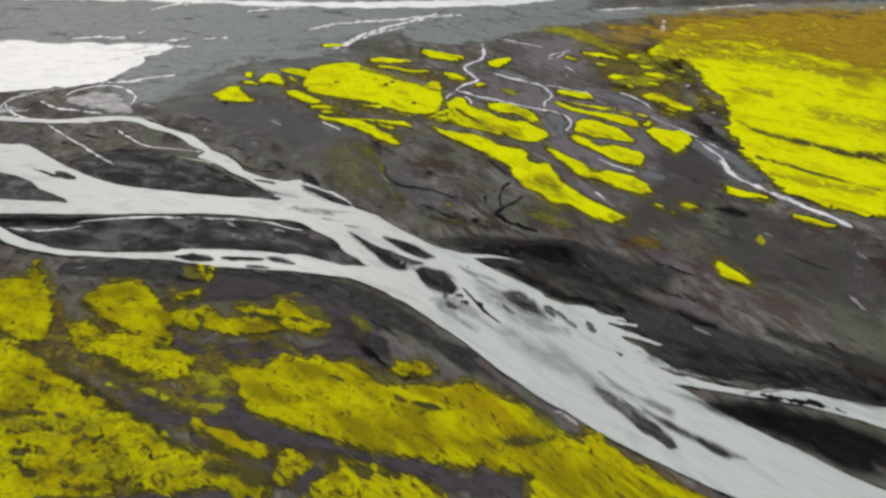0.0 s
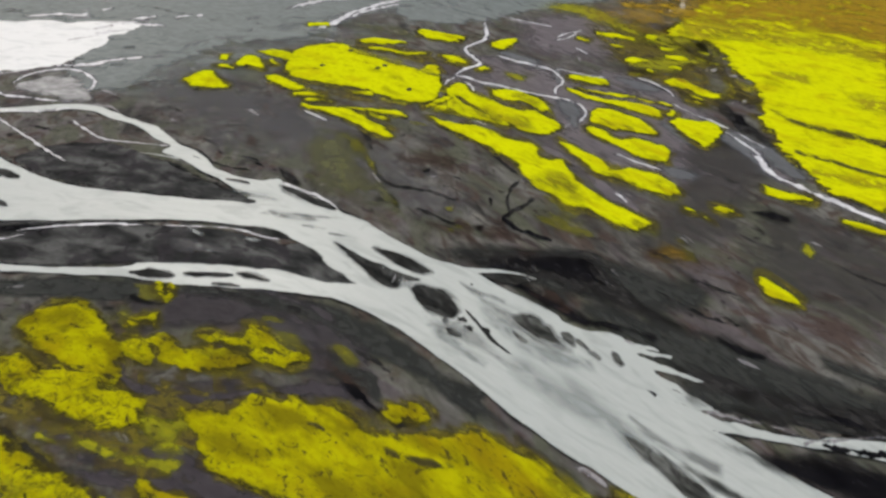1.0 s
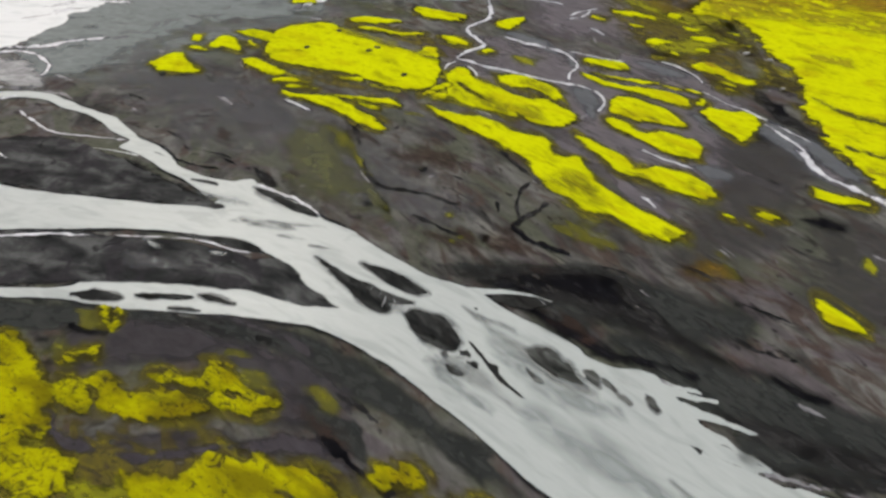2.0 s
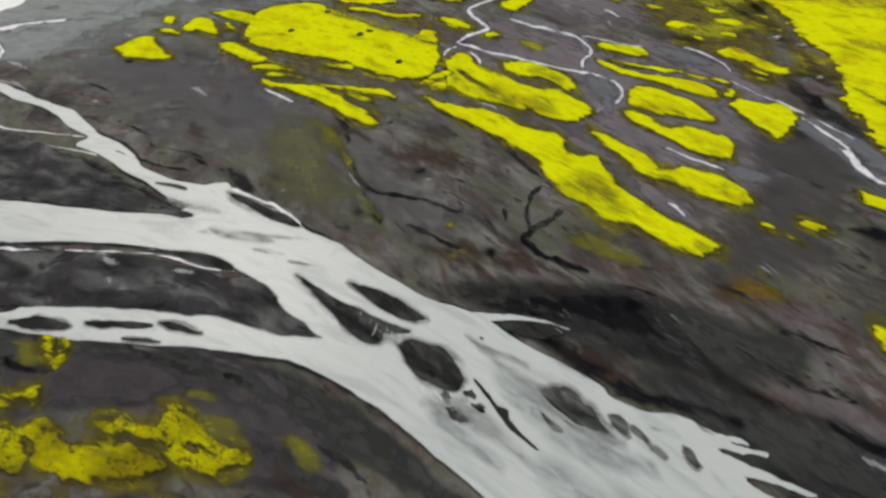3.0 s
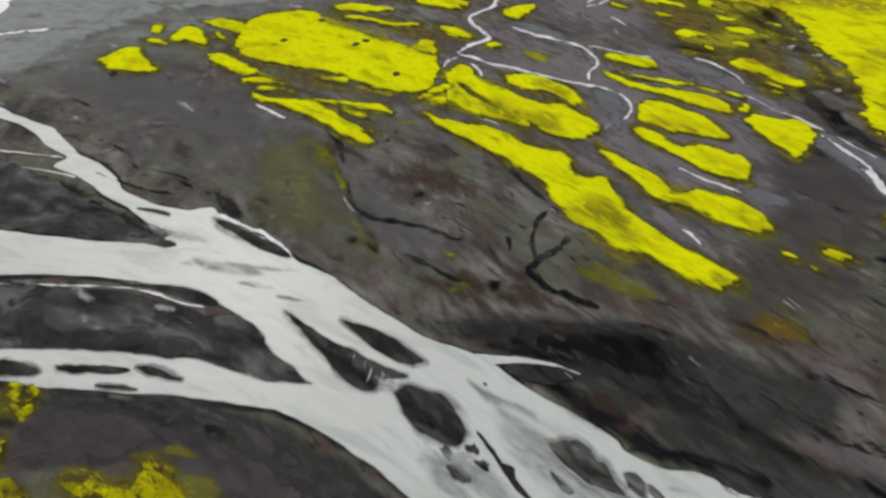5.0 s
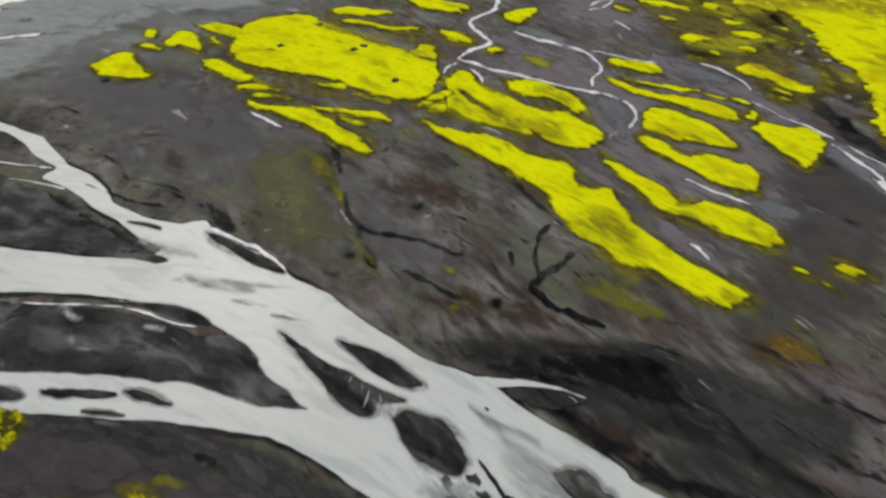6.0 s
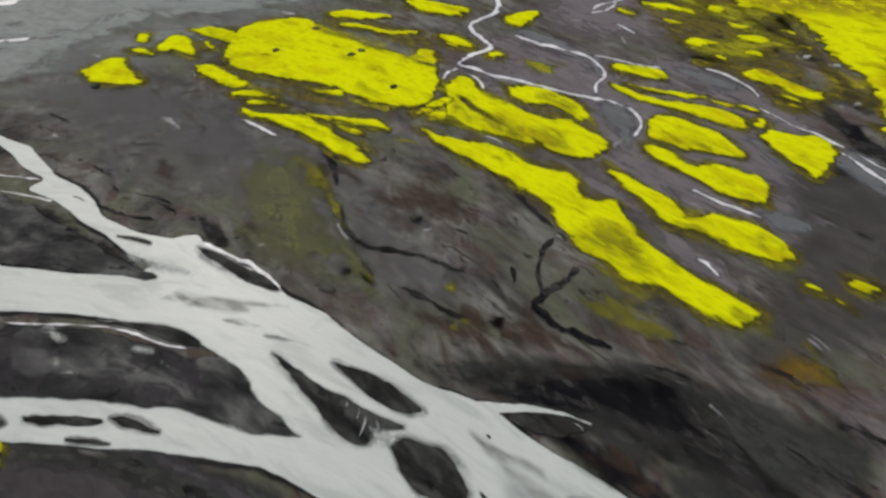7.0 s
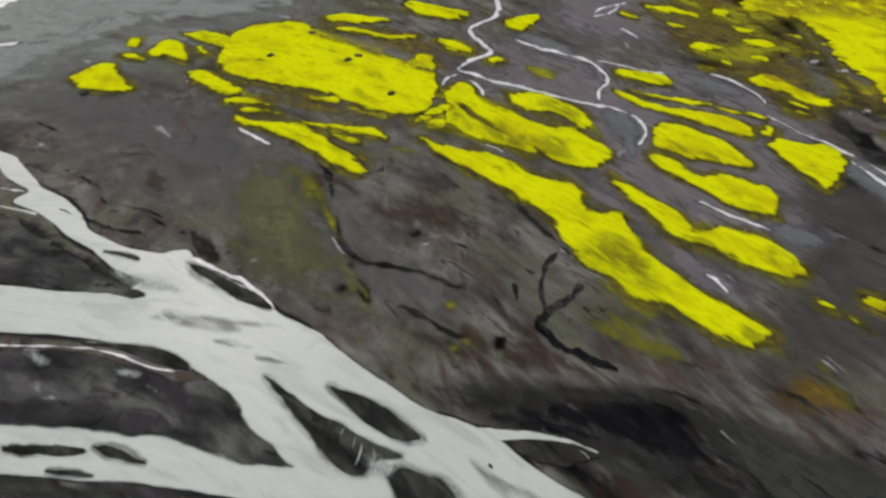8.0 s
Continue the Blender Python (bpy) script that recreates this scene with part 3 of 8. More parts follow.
arm([(-212.1, 107.4), (-184.0, 107.7), (-159.4, 107.4), (-146.9, 107.0), (-135.6, 108.3), (-115.6, 109.2), (-93.7, 105.9)],
    [(-203.2, 98.0), (-177.4, 99.7), (-154.4, 100.5), (-142.5, 100.4), (-130.6, 100.3), (-111.1, 100.5), (-91.6, 101.0)], 0.3)
arm([(-60.7, 111.9), (-55.6, 120.0), (-49.5, 116.0), (-38.7, 110.7), (-30.6, 104.7), (-23.5, 101.4), (-20.4, 99.0), (-9.8, 91.7), (-2.5, 87.0), (7.9, 83.7), (16.3, 77.3), (23.2, 73.1), (28.8, 69.3), (30.4, 67.5), (34.9, 65.4), (41.6, 64.3), (44.5, 62.8), (45.9, 59.4), (49.3, 54.4)],
    [(-68.4, 104.4), (-56.4, 101.5), (-48.0, 98.7), (-40.8, 95.5), (-34.5, 94.5), (-25.4, 89.5), (-25.5, 85.6), (-20.1, 80.1), (-12.9, 73.8), (-4.2, 67.6), (1.8, 62.0), (6.5, 59.3), (11.1, 57.6), (16.5, 56.0), (21.7, 54.4), (27.0, 53.6), (30.3, 52.0), (34.7, 49.1), (40.1, 44.9)], 0.35)
arm([(-64.6, 103.3), (-51.1, 101.5), (-37.4, 97.6)],
    [(-62.7, 99.3), (-55.1, 98.2), (-48.7, 96.4), (-43.8, 94.0), (-36.1, 89.6)], 0.3)
arm([(-38.3, 95.1), (-30.1, 85.6), (-20.4, 81.9), (-8.9, 78.3), (2.0, 72.8), (12.1, 67.7), (26.1, 55.5), (33.6, 53.9), (41.3, 54.0), (45.9, 50.6), (51.0, 45.1), (59.4, 40.3), (65.0, 36.5), (70.1, 32.5), (80.5, 27.0), (89.8, 21.2), (102.5, 14.9)],
    [(-28.8, 74.2), (-22.0, 71.7), (-18.6, 69.6), (-13.2, 66.6), (-7.9, 63.3), (-3.0, 59.3), (17.1, 43.2), (24.9, 37.4), (33.5, 32.2), (41.5, 27.1), (52.4, 21.4), (62.9, 16.9), (72.4, 12.2), (81.1, 7.6), (92.6, 2.1)], 0.4)
arm([(-194.1, 100.9), (-172.4, 98.4), (-154.9, 95.9), (-149.8, 94.1), (-138.7, 89.0), (-124.7, 84.5), (-105.8, 83.3), (-87.8, 83.5), (-83.1, 85.2), (-70.3, 85.4), (-51.6, 83.9), (-40.4, 82.6), (-29.3, 80.4), (-22.8, 78.9)],
    [(-189.2, 95.5), (-168.1, 93.1), (-151.1, 90.7), (-145.8, 88.5), (-135.7, 84.6), (-123.2, 82.2), (-104.6, 81.0), (-86.3, 80.2), (-80.5, 79.2), (-67.6, 77.7), (-49.7, 76.6), (-39.0, 75.6), (-28.3, 74.0), (-21.9, 71.5)], 0.3)
arm([(44.2, 47.4), (51.1, 45.6), (60.6, 43.4), (73.7, 40.4), (87.7, 39.9), (100.5, 37.8), (108.7, 35.9), (124.5, 33.0)],
    [(43.6, 45.1), (50.4, 43.3), (59.8, 41.3), (73.0, 38.8), (86.0, 37.0), (97.8, 33.7), (105.3, 31.1), (118.8, 26.1)], 0.3)
arm([(-30.7, 95.5), (-24.1, 87.6), (-18.2, 80.7), (-7.8, 73.7)],
    [(-47.3, 96.6), (-37.3, 90.5), (-32.7, 84.1), (-22.8, 76.7)], 0.3)
arm([(-203.9, 162.3), (-171.8, 159.6), (-150.9, 162.7), (-137.9, 162.0), (-129.5, 158.3), (-119.2, 153.4), (-113.1, 150.7), (-107.2, 148.1), (-102.4, 144.6), (-97.3, 140.1), (-93.4, 137.1), (-86.9, 133.9), (-81.5, 129.7), (-77.2, 125.3), (-73.0, 123.3), (-69.1, 121.5), (-64.7, 119.9), (-59.6, 119.1), (-55.5, 120.1), (-50.0, 116.5)],
    [(-201.2, 158.7), (-169.8, 156.5), (-148.9, 159.1), (-135.9, 157.9), (-127.4, 153.8), (-117.3, 150.2), (-111.4, 146.5), (-106.2, 142.5), (-101.1, 138.8), (-97.0, 136.3), (-98.5, 133.2), (-93.8, 131.0), (-90.2, 129.2), (-85.6, 126.4), (-80.9, 123.4), (-75.6, 120.5), (-72.1, 118.1), (-67.8, 115.3), (-63.2, 113.3), (-59.8, 112.4), (-53.8, 109.8), (-47.4, 108.5)], 0.3)
river("milky grey glacial river braiding over dark gravel")
finger([(36.7, 61.8), (45.2, 60.0), (54.2, 58.1)], 1.5,
    "short pale finger of water spilling from the river")
finger([(42.4, 58.4), (49.6, 55.9), (59.2, 52.1)], 1.5,
    "short pale finger of water spilling from the river")
finger([(43.2, 55.4), (51.4, 51.4), (60.0, 45.7)], 1.5,
    "short pale finger of water spilling from the river")
finger([(46.3, 52.3), (53.4, 48.1), (63.1, 44.2)], 1.5,
    "short pale finger of water spilling from the river")
finger([(48.7, 47.4), (59.1, 43.2), (73.6, 40.1)], 1.5,
    "short pale finger of water spilling from the river")
finger([(35.2, 62.5), (43.1, 61.5), (51.5, 59.7)], 1.5,
    "short pale finger of water spilling from the river")
finger([(5.6, 83.1), (10.3, 83.2), (15.8, 82.9), (20.8, 82.1), (25.4, 80.5)], 0.9,
    "pale curved spur of water beside the river")
stream([(44.9, 62.1), (48.4, 60.1)], 0.5,
    "thin pale water thread beside the river", taper=True)
stream([(58.3, 45.2), (69.0, 42.7), (77.9, 40.1)], 0.5,
    "thin pale water thread beside the river", taper=True)
stream([(75.9, 39.1), (90.7, 40.3), (101.2, 38.9)], 0.5,
    "thin pale water thread beside the river", taper=True)
stream([(-79.8, 96.8), (-75.0, 97.3), (-70.0, 95.6)], 0.9,
    "pale silt smear on the gravel bar")
stream([(-71.9, 93.5), (-69.3, 91.6)], 0.7,
    "pale silt smear on the gravel bar")
stream([(-125.4, 91.7), (-119.0, 93.6)], 0.8,
    "pale silt smear on the gravel bar")
stream([(-100.9, 95.7), (-94.0, 97.4)], 0.8,
    "pale silt smear on the gravel bar")
stream([(-78.5, 97.6), (-72.3, 96.6)], 0.6,
    "pale silt smear on the gravel bar")
stream([(-108.0, 96.4), (-102.3, 94.6)], 0.5,
    "pale silt smear on the gravel bar")
finger([(-91.5, 129.6), (-96.1, 130.8), (-101.4, 131.9), (-109.5, 133.0)], 0.28,
    "short pale finger of water spilling from the river")

# gravel bars in the river
bar([(-200.7, 120.2), (-168.6, 120.3), (-157.9, 118.8), (-147.8, 113.1), (-135.2, 107.7)],
    [(-190.5, 108.2), (-159.6, 107.7), (-150.3, 107.5), (-143.5, 106.4), (-134.1, 106.0)],
    "dark gravel bar in the river")
bar([(-70.2, 81.7), (-65.5, 82.0), (-58.2, 81.7), (-56.6, 81.2)],
    [(-69.7, 80.9), (-64.6, 80.4), (-57.5, 80.4), (-56.4, 80.8)],
    "small dark gravel bar in the river arm")
bar([(-55.9, 81.7), (-52.7, 81.6), (-46.7, 79.5)],
    [(-55.8, 81.4), (-52.0, 80.0), (-46.5, 79.1)],
    "small dark gravel bar in the river arm")
bar([(-61.6, 78.2), (-58.2, 78.3), (-53.9, 77.6)],
    [(-61.4, 77.9), (-57.8, 77.5), (-53.8, 77.3)],
    "small dark gravel bar in the river arm")
bar([(-84.7, 81.7), (-81.3, 82.4), (-76.8, 82.2), (-73.3, 81.1)],
    [(-84.3, 81.1), (-80.0, 80.2), (-75.6, 80.0), (-72.9, 80.5)],
    "small dark gravel bar in the river arm", rough=0.5)
bar([(-71.7, 119.8), (-67.9, 119.4), (-63.8, 118.0)],
    [(-71.4, 119.2), (-67.4, 118.1), (-63.5, 117.4)],
    "small dark gravel bar in the river arm")
bar([(-53.4, 117.0), (-48.1, 115.3), (-42.6, 112.4), (-37.4, 110.0), (-33.3, 106.9)],
    [(-53.1, 116.3), (-47.3, 112.6), (-41.7, 109.1), (-36.5, 106.5), (-33.1, 105.9)],
    "dark gravel strip along the river bank")
bar([(-147.6, 129.9), (-138.7, 136.0), (-121.2, 137.8), (-99.5, 129.9), (-77.8, 118.5), (-67.6, 112.9), (-58.3, 109.3)],
    [(-145.9, 127.1), (-129.3, 119.1), (-109.8, 114.2), (-92.2, 111.9), (-74.9, 110.0), (-66.6, 109.5), (-58.2, 108.7)],
    "dark gravel tip between two river arms", rough=0.6)
bar([(-149.0, 123.2), (-145.5, 122.9), (-139.4, 120.0)],
    [(-147.5, 120.9), (-143.1, 118.9), (-138.5, 118.4)],
    "small dark gravel bar in the river")
bar([(5.3, 71.9), (8.0, 68.6), (10.8, 65.1), (13.4, 62.0), (16.3, 58.7)],
    [(5.5, 71.3), (7.6, 67.8), (9.6, 64.5), (11.9, 61.6), (15.7, 58.8)],
    "long thin spit of dark gravel in the river", lapped=False)
bar([(18.1, 68.6), (21.9, 69.1), (24.6, 67.5), (25.4, 66.1), (26.8, 65.7), (27.2, 64.2)],
    [(18.3, 67.7), (20.7, 64.9), (23.4, 63.1), (27.1, 61.4), (28.3, 61.4)],
    "grey-green gravel bar near the river bank", rough=0.5, silty=True)
bar([(17.3, 64.6), (18.7, 63.6), (20.2, 61.8)],
    [(17.6, 63.6), (18.7, 62.3), (20.0, 61.6)],
    "small grey-green gravel bar near the river bank", rough=0.4, silty=True)
bar([(29.5, 64.0), (31.1, 64.5), (32.1, 62.4)],
    [(29.7, 62.7), (30.7, 61.8), (31.5, 61.3)],
    "small grey-green gravel bar near the river bank", rough=0.5, silty=True)
bar([(32.8, 62.9), (34.0, 62.3), (34.9, 60.0)],
    [(32.9, 62.0), (33.7, 60.9), (34.5, 59.7)],
    "small grey-green gravel bar near the river bank", rough=0.5, silty=True)
bar([(35.0, 59.3), (36.3, 58.7), (37.2, 57.7)],
    [(35.1, 58.7), (36.0, 58.0), (36.8, 57.5)],
    "small grey-green gravel bar near the river bank", rough=0.4, silty=True)
bar([(40.6, 59.3), (41.7, 58.6), (42.4, 56.3)],
    [(40.5, 58.5), (41.0, 57.0), (41.8, 56.0)],
    "small grey-green gravel bar near the river bank", rough=0.4, silty=True)
bar([(38.1, 40.6), (43.0, 37.7), (48.7, 33.6), (53.7, 28.5), (54.8, 25.5)],
    [(38.9, 39.2), (42.3, 35.0), (46.5, 30.7), (51.6, 26.2)],
    "grey-green gravel bar under thin water", rough=0.5, silty=True)
shoal([(3.5, 68.7), (6.4, 67.2)], 0.7,
    "dark gravel shoal breaking the river surface")
shoal([(5.4, 66.2), (7.8, 64.8)], 0.7,
    "dark gravel shoal breaking the river surface")
shoal([(-1.1, 68.6), (1.9, 66.2)], 0.7,
    "dark gravel shoal breaking the river surface")
shoal([(0.9, 65.7), (4.8, 63.4)], 0.7,
    "dark gravel shoal breaking the river surface")
shoal([(9.9, 66.2), (12.2, 63.8)], 0.7,
    "dark gravel shoal breaking the river surface")
shoal([(7.6, 79.0), (8.2, 78.1)], 0.35,
    "dark gravel shoal breaking the river surface")
veil([(-68.8, 116.0), (-61.8, 114.6), (-54.0, 112.2), (-48.7, 110.0)],
    [(-67.2, 112.6), (-59.6, 109.3), (-52.7, 108.7), (-48.5, 109.4)],
    "water spilling over a gravel bar")
veil([(-5.4, 72.8), (-1.2, 69.1), (4.0, 68.7), (6.8, 64.8)],
    [(-5.3, 69.6), (-1.1, 65.7), (3.8, 62.0), (6.6, 61.1)],
    "water spilling over a gravel bar")
bar([(-195.8, 98.4), (-172.6, 98.7), (-153.8, 99.7), (-134.2, 99.7), (-114.9, 100.2), (-95.4, 100.7), (-86.0, 98.9), (-79.0, 98.2), (-72.4, 97.8), (-64.6, 97.4), (-57.3, 95.5), (-50.7, 93.7), (-45.4, 92.1), (-41.2, 92.7), (-37.7, 90.7), (-34.4, 88.1), (-33.1, 86.2), (-30.7, 84.0), (-27.7, 82.1), (-25.3, 79.8), (-23.1, 78.6)],
    [(-194.8, 97.3), (-169.6, 94.9), (-149.8, 94.1), (-139.1, 89.5), (-124.9, 84.8), (-105.9, 83.5), (-77.5, 84.9), (-67.6, 84.7), (-57.4, 84.0), (-50.7, 83.2), (-47.4, 83.5), (-43.2, 82.5), (-38.9, 81.2), (-34.6, 79.7), (-31.0, 78.8), (-27.3, 78.8), (-23.3, 78.4)],
    "dark gravel bar between two river arms", edge=1.2)
bar([(-66.8, 99.3), (-61.0, 99.0), (-54.2, 98.5), (-49.4, 97.4), (-45.4, 95.3)],
    [(-66.0, 98.8), (-60.5, 98.0), (-54.5, 96.4), (-49.3, 94.7), (-44.8, 93.9)],
    "black sliver of gravel at the river edge", rough=0.15)
bar([(-31.4, 93.0), (-27.9, 91.2), (-24.0, 88.7), (-20.3, 86.6), (-17.2, 85.3), (-14.4, 83.9), (-11.5, 82.5), (-8.8, 81.5), (-6.3, 80.3)],
    [(-30.9, 92.4), (-27.7, 89.2), (-24.6, 85.9), (-22.0, 83.6), (-19.2, 80.8), (-16.4, 78.6), (-13.9, 77.3), (-11.9, 77.7), (-10.3, 79.4), (-6.3, 79.6)],
    "narrow dark gravel bar splitting the river", rough=0.25)
bar([(-19.6, 91.3), (-16.3, 90.5), (-12.7, 89.1), (-9.2, 87.4), (-6.1, 85.1), (-3.6, 83.0)],
    [(-18.9, 90.5), (-16.0, 88.0), (-12.9, 85.3), (-8.9, 83.2), (-5.6, 82.3), (-3.6, 82.5)],
    "small dark gravel bar in the river", rough=0.25)
bar([(-8.5, 77.2), (-6.2, 78.3), (-2.7, 77.5), (0.4, 76.5), (2.0, 74.9), (3.2, 73.1), (4.1, 70.8)],
    [(-8.0, 76.0), (-6.4, 73.1), (-3.7, 70.6), (-1.1, 69.2), (1.4, 68.4), (3.3, 68.7), (4.0, 70.0)],
    "oval dark gravel bar in the river", rough=0.25)
bar([(11.5, 81.9), (14.7, 82.4), (18.6, 82.2), (22.4, 81.4), (25.7, 80.1)],
    [(11.8, 81.3), (14.3, 79.5), (17.1, 78.5), (21.4, 78.6), (25.4, 79.6)],
    "dark gravel bar behind a spur of water", rough=0.3, lapped=False)
foam([(13.0, 80.5), (16.0, 80.9), (18.9, 80.6)], 0.09,
    "thin grey current line behind a spur")
foam([(13.9, 79.5), (16.7, 79.1), (20.2, 79.7)], 0.09,
    "thin grey current line behind a spur")
foam([(21.4, 80.9), (23.2, 80.2), (23.9, 79.1)], 0.12,
    "thin grey current line behind a spur")
foam([(16.9, 78.2), (19.4, 78.1)], 0.10,
    "thin grey current line behind a spur")
stream([(-74.4, 96.6), (-71.5, 95.7), (-69.8, 95.9)], 0.34,
    "pale silt smear on the gravel bar")
stream([(-71.4, 92.9), (-69.9, 91.4)], 0.25,
    "pale silt smear on the gravel bar")
sand([(41.5, 38.1), (46.1, 37.7), (50.9, 35.4), (56.4, 31.7), (63.1, 28.5), (70.1, 24.5)],
    [(42.4, 36.4), (47.2, 33.2), (51.8, 29.9), (57.1, 26.5), (63.3, 23.5), (69.1, 23.1)],
    "long dark grey gravel shoal in the river", over=True)
foam([(-13.0, 83.2), (-13.0, 80.6), (-13.6, 78.4)], 0.23,
    "faint thread of water fanning over the bar", faint=True)
foam([(-11.4, 82.0), (-10.6, 79.7), (-10.8, 76.7)], 0.24,
    "faint thread of water fanning over the bar", faint=True)
foam([(-9.6, 81.0), (-9.7, 79.0), (-9.9, 77.3)], 0.21,
    "faint thread of water fanning over the bar", faint=True)
foam([(-8.2, 80.3), (-8.9, 78.4), (-9.6, 76.4)], 0.24,
    "faint thread of water fanning over the bar", faint=True)
foam([(-6.9, 79.7), (-8.0, 78.0), (-9.0, 76.2)], 0.26,
    "faint thread of water fanning over the bar", faint=True)
foam([(-16.0, 84.6), (-16.2, 83.9), (-16.5, 82.8)], 0.19,
    "faint thread of water fanning over the bar", faint=True)
foam([(-14.4, 84.0), (-14.0, 82.3), (-14.4, 80.8)], 0.16,
    "faint thread of water fanning over the bar", faint=True)
veil([(-13.6, 81.8), (-9.1, 81.0), (-5.2, 79.0)],
    [(-12.3, 76.5), (-8.7, 75.8), (-5.9, 77.3)],
    "thin veil of water over the bar tip")
foam([(-87.2, 99.2), (-80.6, 98.5), (-74.5, 98.4), (-66.1, 98.1), (-60.6, 97.2), (-56.0, 95.9), (-52.2, 94.5), (-48.1, 93.8), (-44.2, 93.1)], 0.21,
    "thin water thread crossing the gravel bar")
veil([(-76.5, 97.5), (-74.2, 97.9), (-69.5, 95.6)],
    [(-74.3, 95.4), (-71.2, 94.3), (-69.0, 94.3)],
    "pale silt smear on the gravel bar")
veil([(-58.7, 94.7), (-55.4, 94.6), (-52.5, 94.0)],
    [(-57.4, 93.1), (-54.5, 92.5), (-52.5, 92.7)],
    "pale silt smear on the gravel bar")
veil([(-52.6, 92.1), (-49.8, 91.6), (-47.5, 90.5)],
    [(-51.3, 90.3), (-49.0, 89.6), (-47.5, 89.8)],
    "pale silt smear on the gravel bar")
veil([(-71.5, 92.7), (-70.4, 92.5), (-69.1, 91.2)],
    [(-70.1, 90.6), (-69.2, 90.0), (-68.8, 90.4)],
    "pale silt smear on the gravel bar")
veil([(-75.9, 90.6), (-70.8, 90.2), (-64.7, 89.4)],
    [(-75.1, 89.3), (-70.1, 88.9), (-64.3, 88.7)],
    "pale silt smear on the gravel bar")
dry([(-82.8, 95.6), (-75.5, 96.6), (-67.3, 94.5), (-58.5, 90.6)],
    [(-77.3, 86.9), (-70.0, 87.1), (-62.4, 86.9), (-57.5, 88.2)],
    "paler grey gravel on the river bar", over=True)

# grey shallows showing through the milky water
shallow([(-6.5, 73.9), (-2.2, 68.6), (4.0, 68.7), (9.8, 64.8), (15.1, 59.3), (18.3, 56.0)],
    [(-6.4, 71.2), (-2.1, 64.3), (3.7, 61.1), (9.2, 57.6), (14.4, 54.4), (18.0, 53.6)],
    "grey gravel shallows under milky water")
shallow([(8.6, 77.3), (12.7, 73.9), (18.5, 69.7), (25.5, 63.8), (32.7, 61.1)],
    [(8.5, 75.0), (12.3, 69.7), (17.8, 64.8), (24.6, 59.3), (31.8, 57.6)],
    "grey gravel shallows under milky water")
shallow([(4.5, 80.6), (8.0, 78.1), (12.3, 76.5), (17.2, 74.3)],
    [(4.5, 78.9), (7.8, 75.1), (12.0, 73.6), (16.9, 72.1)],
    "grey gravel shallows under milky water")
shallow([(-56.5, 104.4), (-50.7, 106.2), (-39.3, 104.4), (-30.3, 103.0)],
    [(-56.2, 103.5), (-49.4, 102.7), (-38.6, 102.1), (-30.1, 102.1)],
    "grey current lines in the milky water")
shallow([(-44.3, 99.8), (-37.9, 99.5), (-31.3, 98.2)],
    [(-44.1, 99.4), (-37.5, 98.1), (-31.2, 97.6)],
    "grey current lines in the milky water")
shallow([(-34.0, 96.6), (-26.6, 95.5), (-19.1, 92.9)],
    [(-33.9, 96.1), (-26.4, 94.5), (-18.9, 91.4)],
    "grey current lines in the milky water")
shallow([(40.7, 45.0), (44.3, 42.0), (51.7, 38.5), (57.8, 35.8)],
    [(40.5, 44.3), (43.7, 39.9), (50.4, 34.3), (56.3, 31.8)],
    "grey gravel shallows under milky water")
pale_shallow([(7.3, 78.4), (12.6, 73.9), (18.3, 68.6), (22.5, 63.6), (30.5, 60.0), (38.5, 58.3)],
    [(6.9, 73.9), (9.9, 68.4), (14.3, 62.7), (20.5, 58.0), (27.3, 54.8), (36.1, 53.6)],
    "grey silt showing through milky water")
pale_shallow([(-4.2, 68.6), (0.9, 65.7), (5.6, 61.1), (11.0, 56.8)],
    [(-4.6, 65.7), (-0.6, 61.1), (4.5, 56.8), (9.8, 53.6)],
    "grey silt showing through milky water")
pale_shallow([(15.6, 60.8), (27.6, 55.5), (38.2, 47.3), (45.0, 39.8)],
    [(13.5, 53.6), (21.9, 47.1), (32.3, 39.7), (40.7, 34.2)],
    "grey silt showing through milky water")
shallow([(-52.2, 103.4), (-48.0, 105.0), (-43.0, 104.4), (-37.6, 102.7)],
    [(-50.3, 101.8), (-44.6, 101.3), (-37.4, 101.1)],
    "grey current lines in the milky water")

# the braided shallows and threads of water at the far side
lake([(-398.3, 247.2), (-321.5, 242.5), (-254.0, 239.2), (-232.9, 236.6), (-216.2, 235.5), (-205.3, 238.7), (-187.7, 236.0), (-174.3, 234.8), (-159.9, 238.1), (-152.9, 236.7)],
    [(-298.4, 156.3), (-255.1, 168.7), (-212.2, 181.1), (-196.9, 182.4), (-185.8, 186.3), (-177.5, 190.9), (-168.3, 199.8), (-163.1, 212.3), (-155.9, 229.4), (-151.6, 233.8)],
    "shallow lake with a broken shore, sky glare in its white colour", rough=4.5)
stream([(-175.0, 191.5), (-156.8, 194.1), (-147.5, 198.4), (-129.1, 202.3)], 1.0,
    "pale thread of water winding over grey sand")
stream([(-141.3, 174.0), (-132.4, 169.2)], 0.6,
    "pale thread of water winding over grey sand")
silt([(-181.3, 176.9), (-175.4, 182.7), (-166.2, 185.6), (-154.2, 183.6), (-140.1, 170.5)],
    [(-178.2, 171.9), (-166.8, 168.1), (-154.5, 164.5), (-143.4, 162.8), (-136.4, 162.9)],
    "pale silt fan under a skin of water")
silt([(-236.7, 171.4), (-217.1, 173.2), (-200.5, 172.0), (-188.5, 169.7)],
    [(-221.5, 153.1), (-205.5, 157.7), (-193.8, 162.5), (-183.8, 162.6)],
    "pale silt fan under a skin of water")
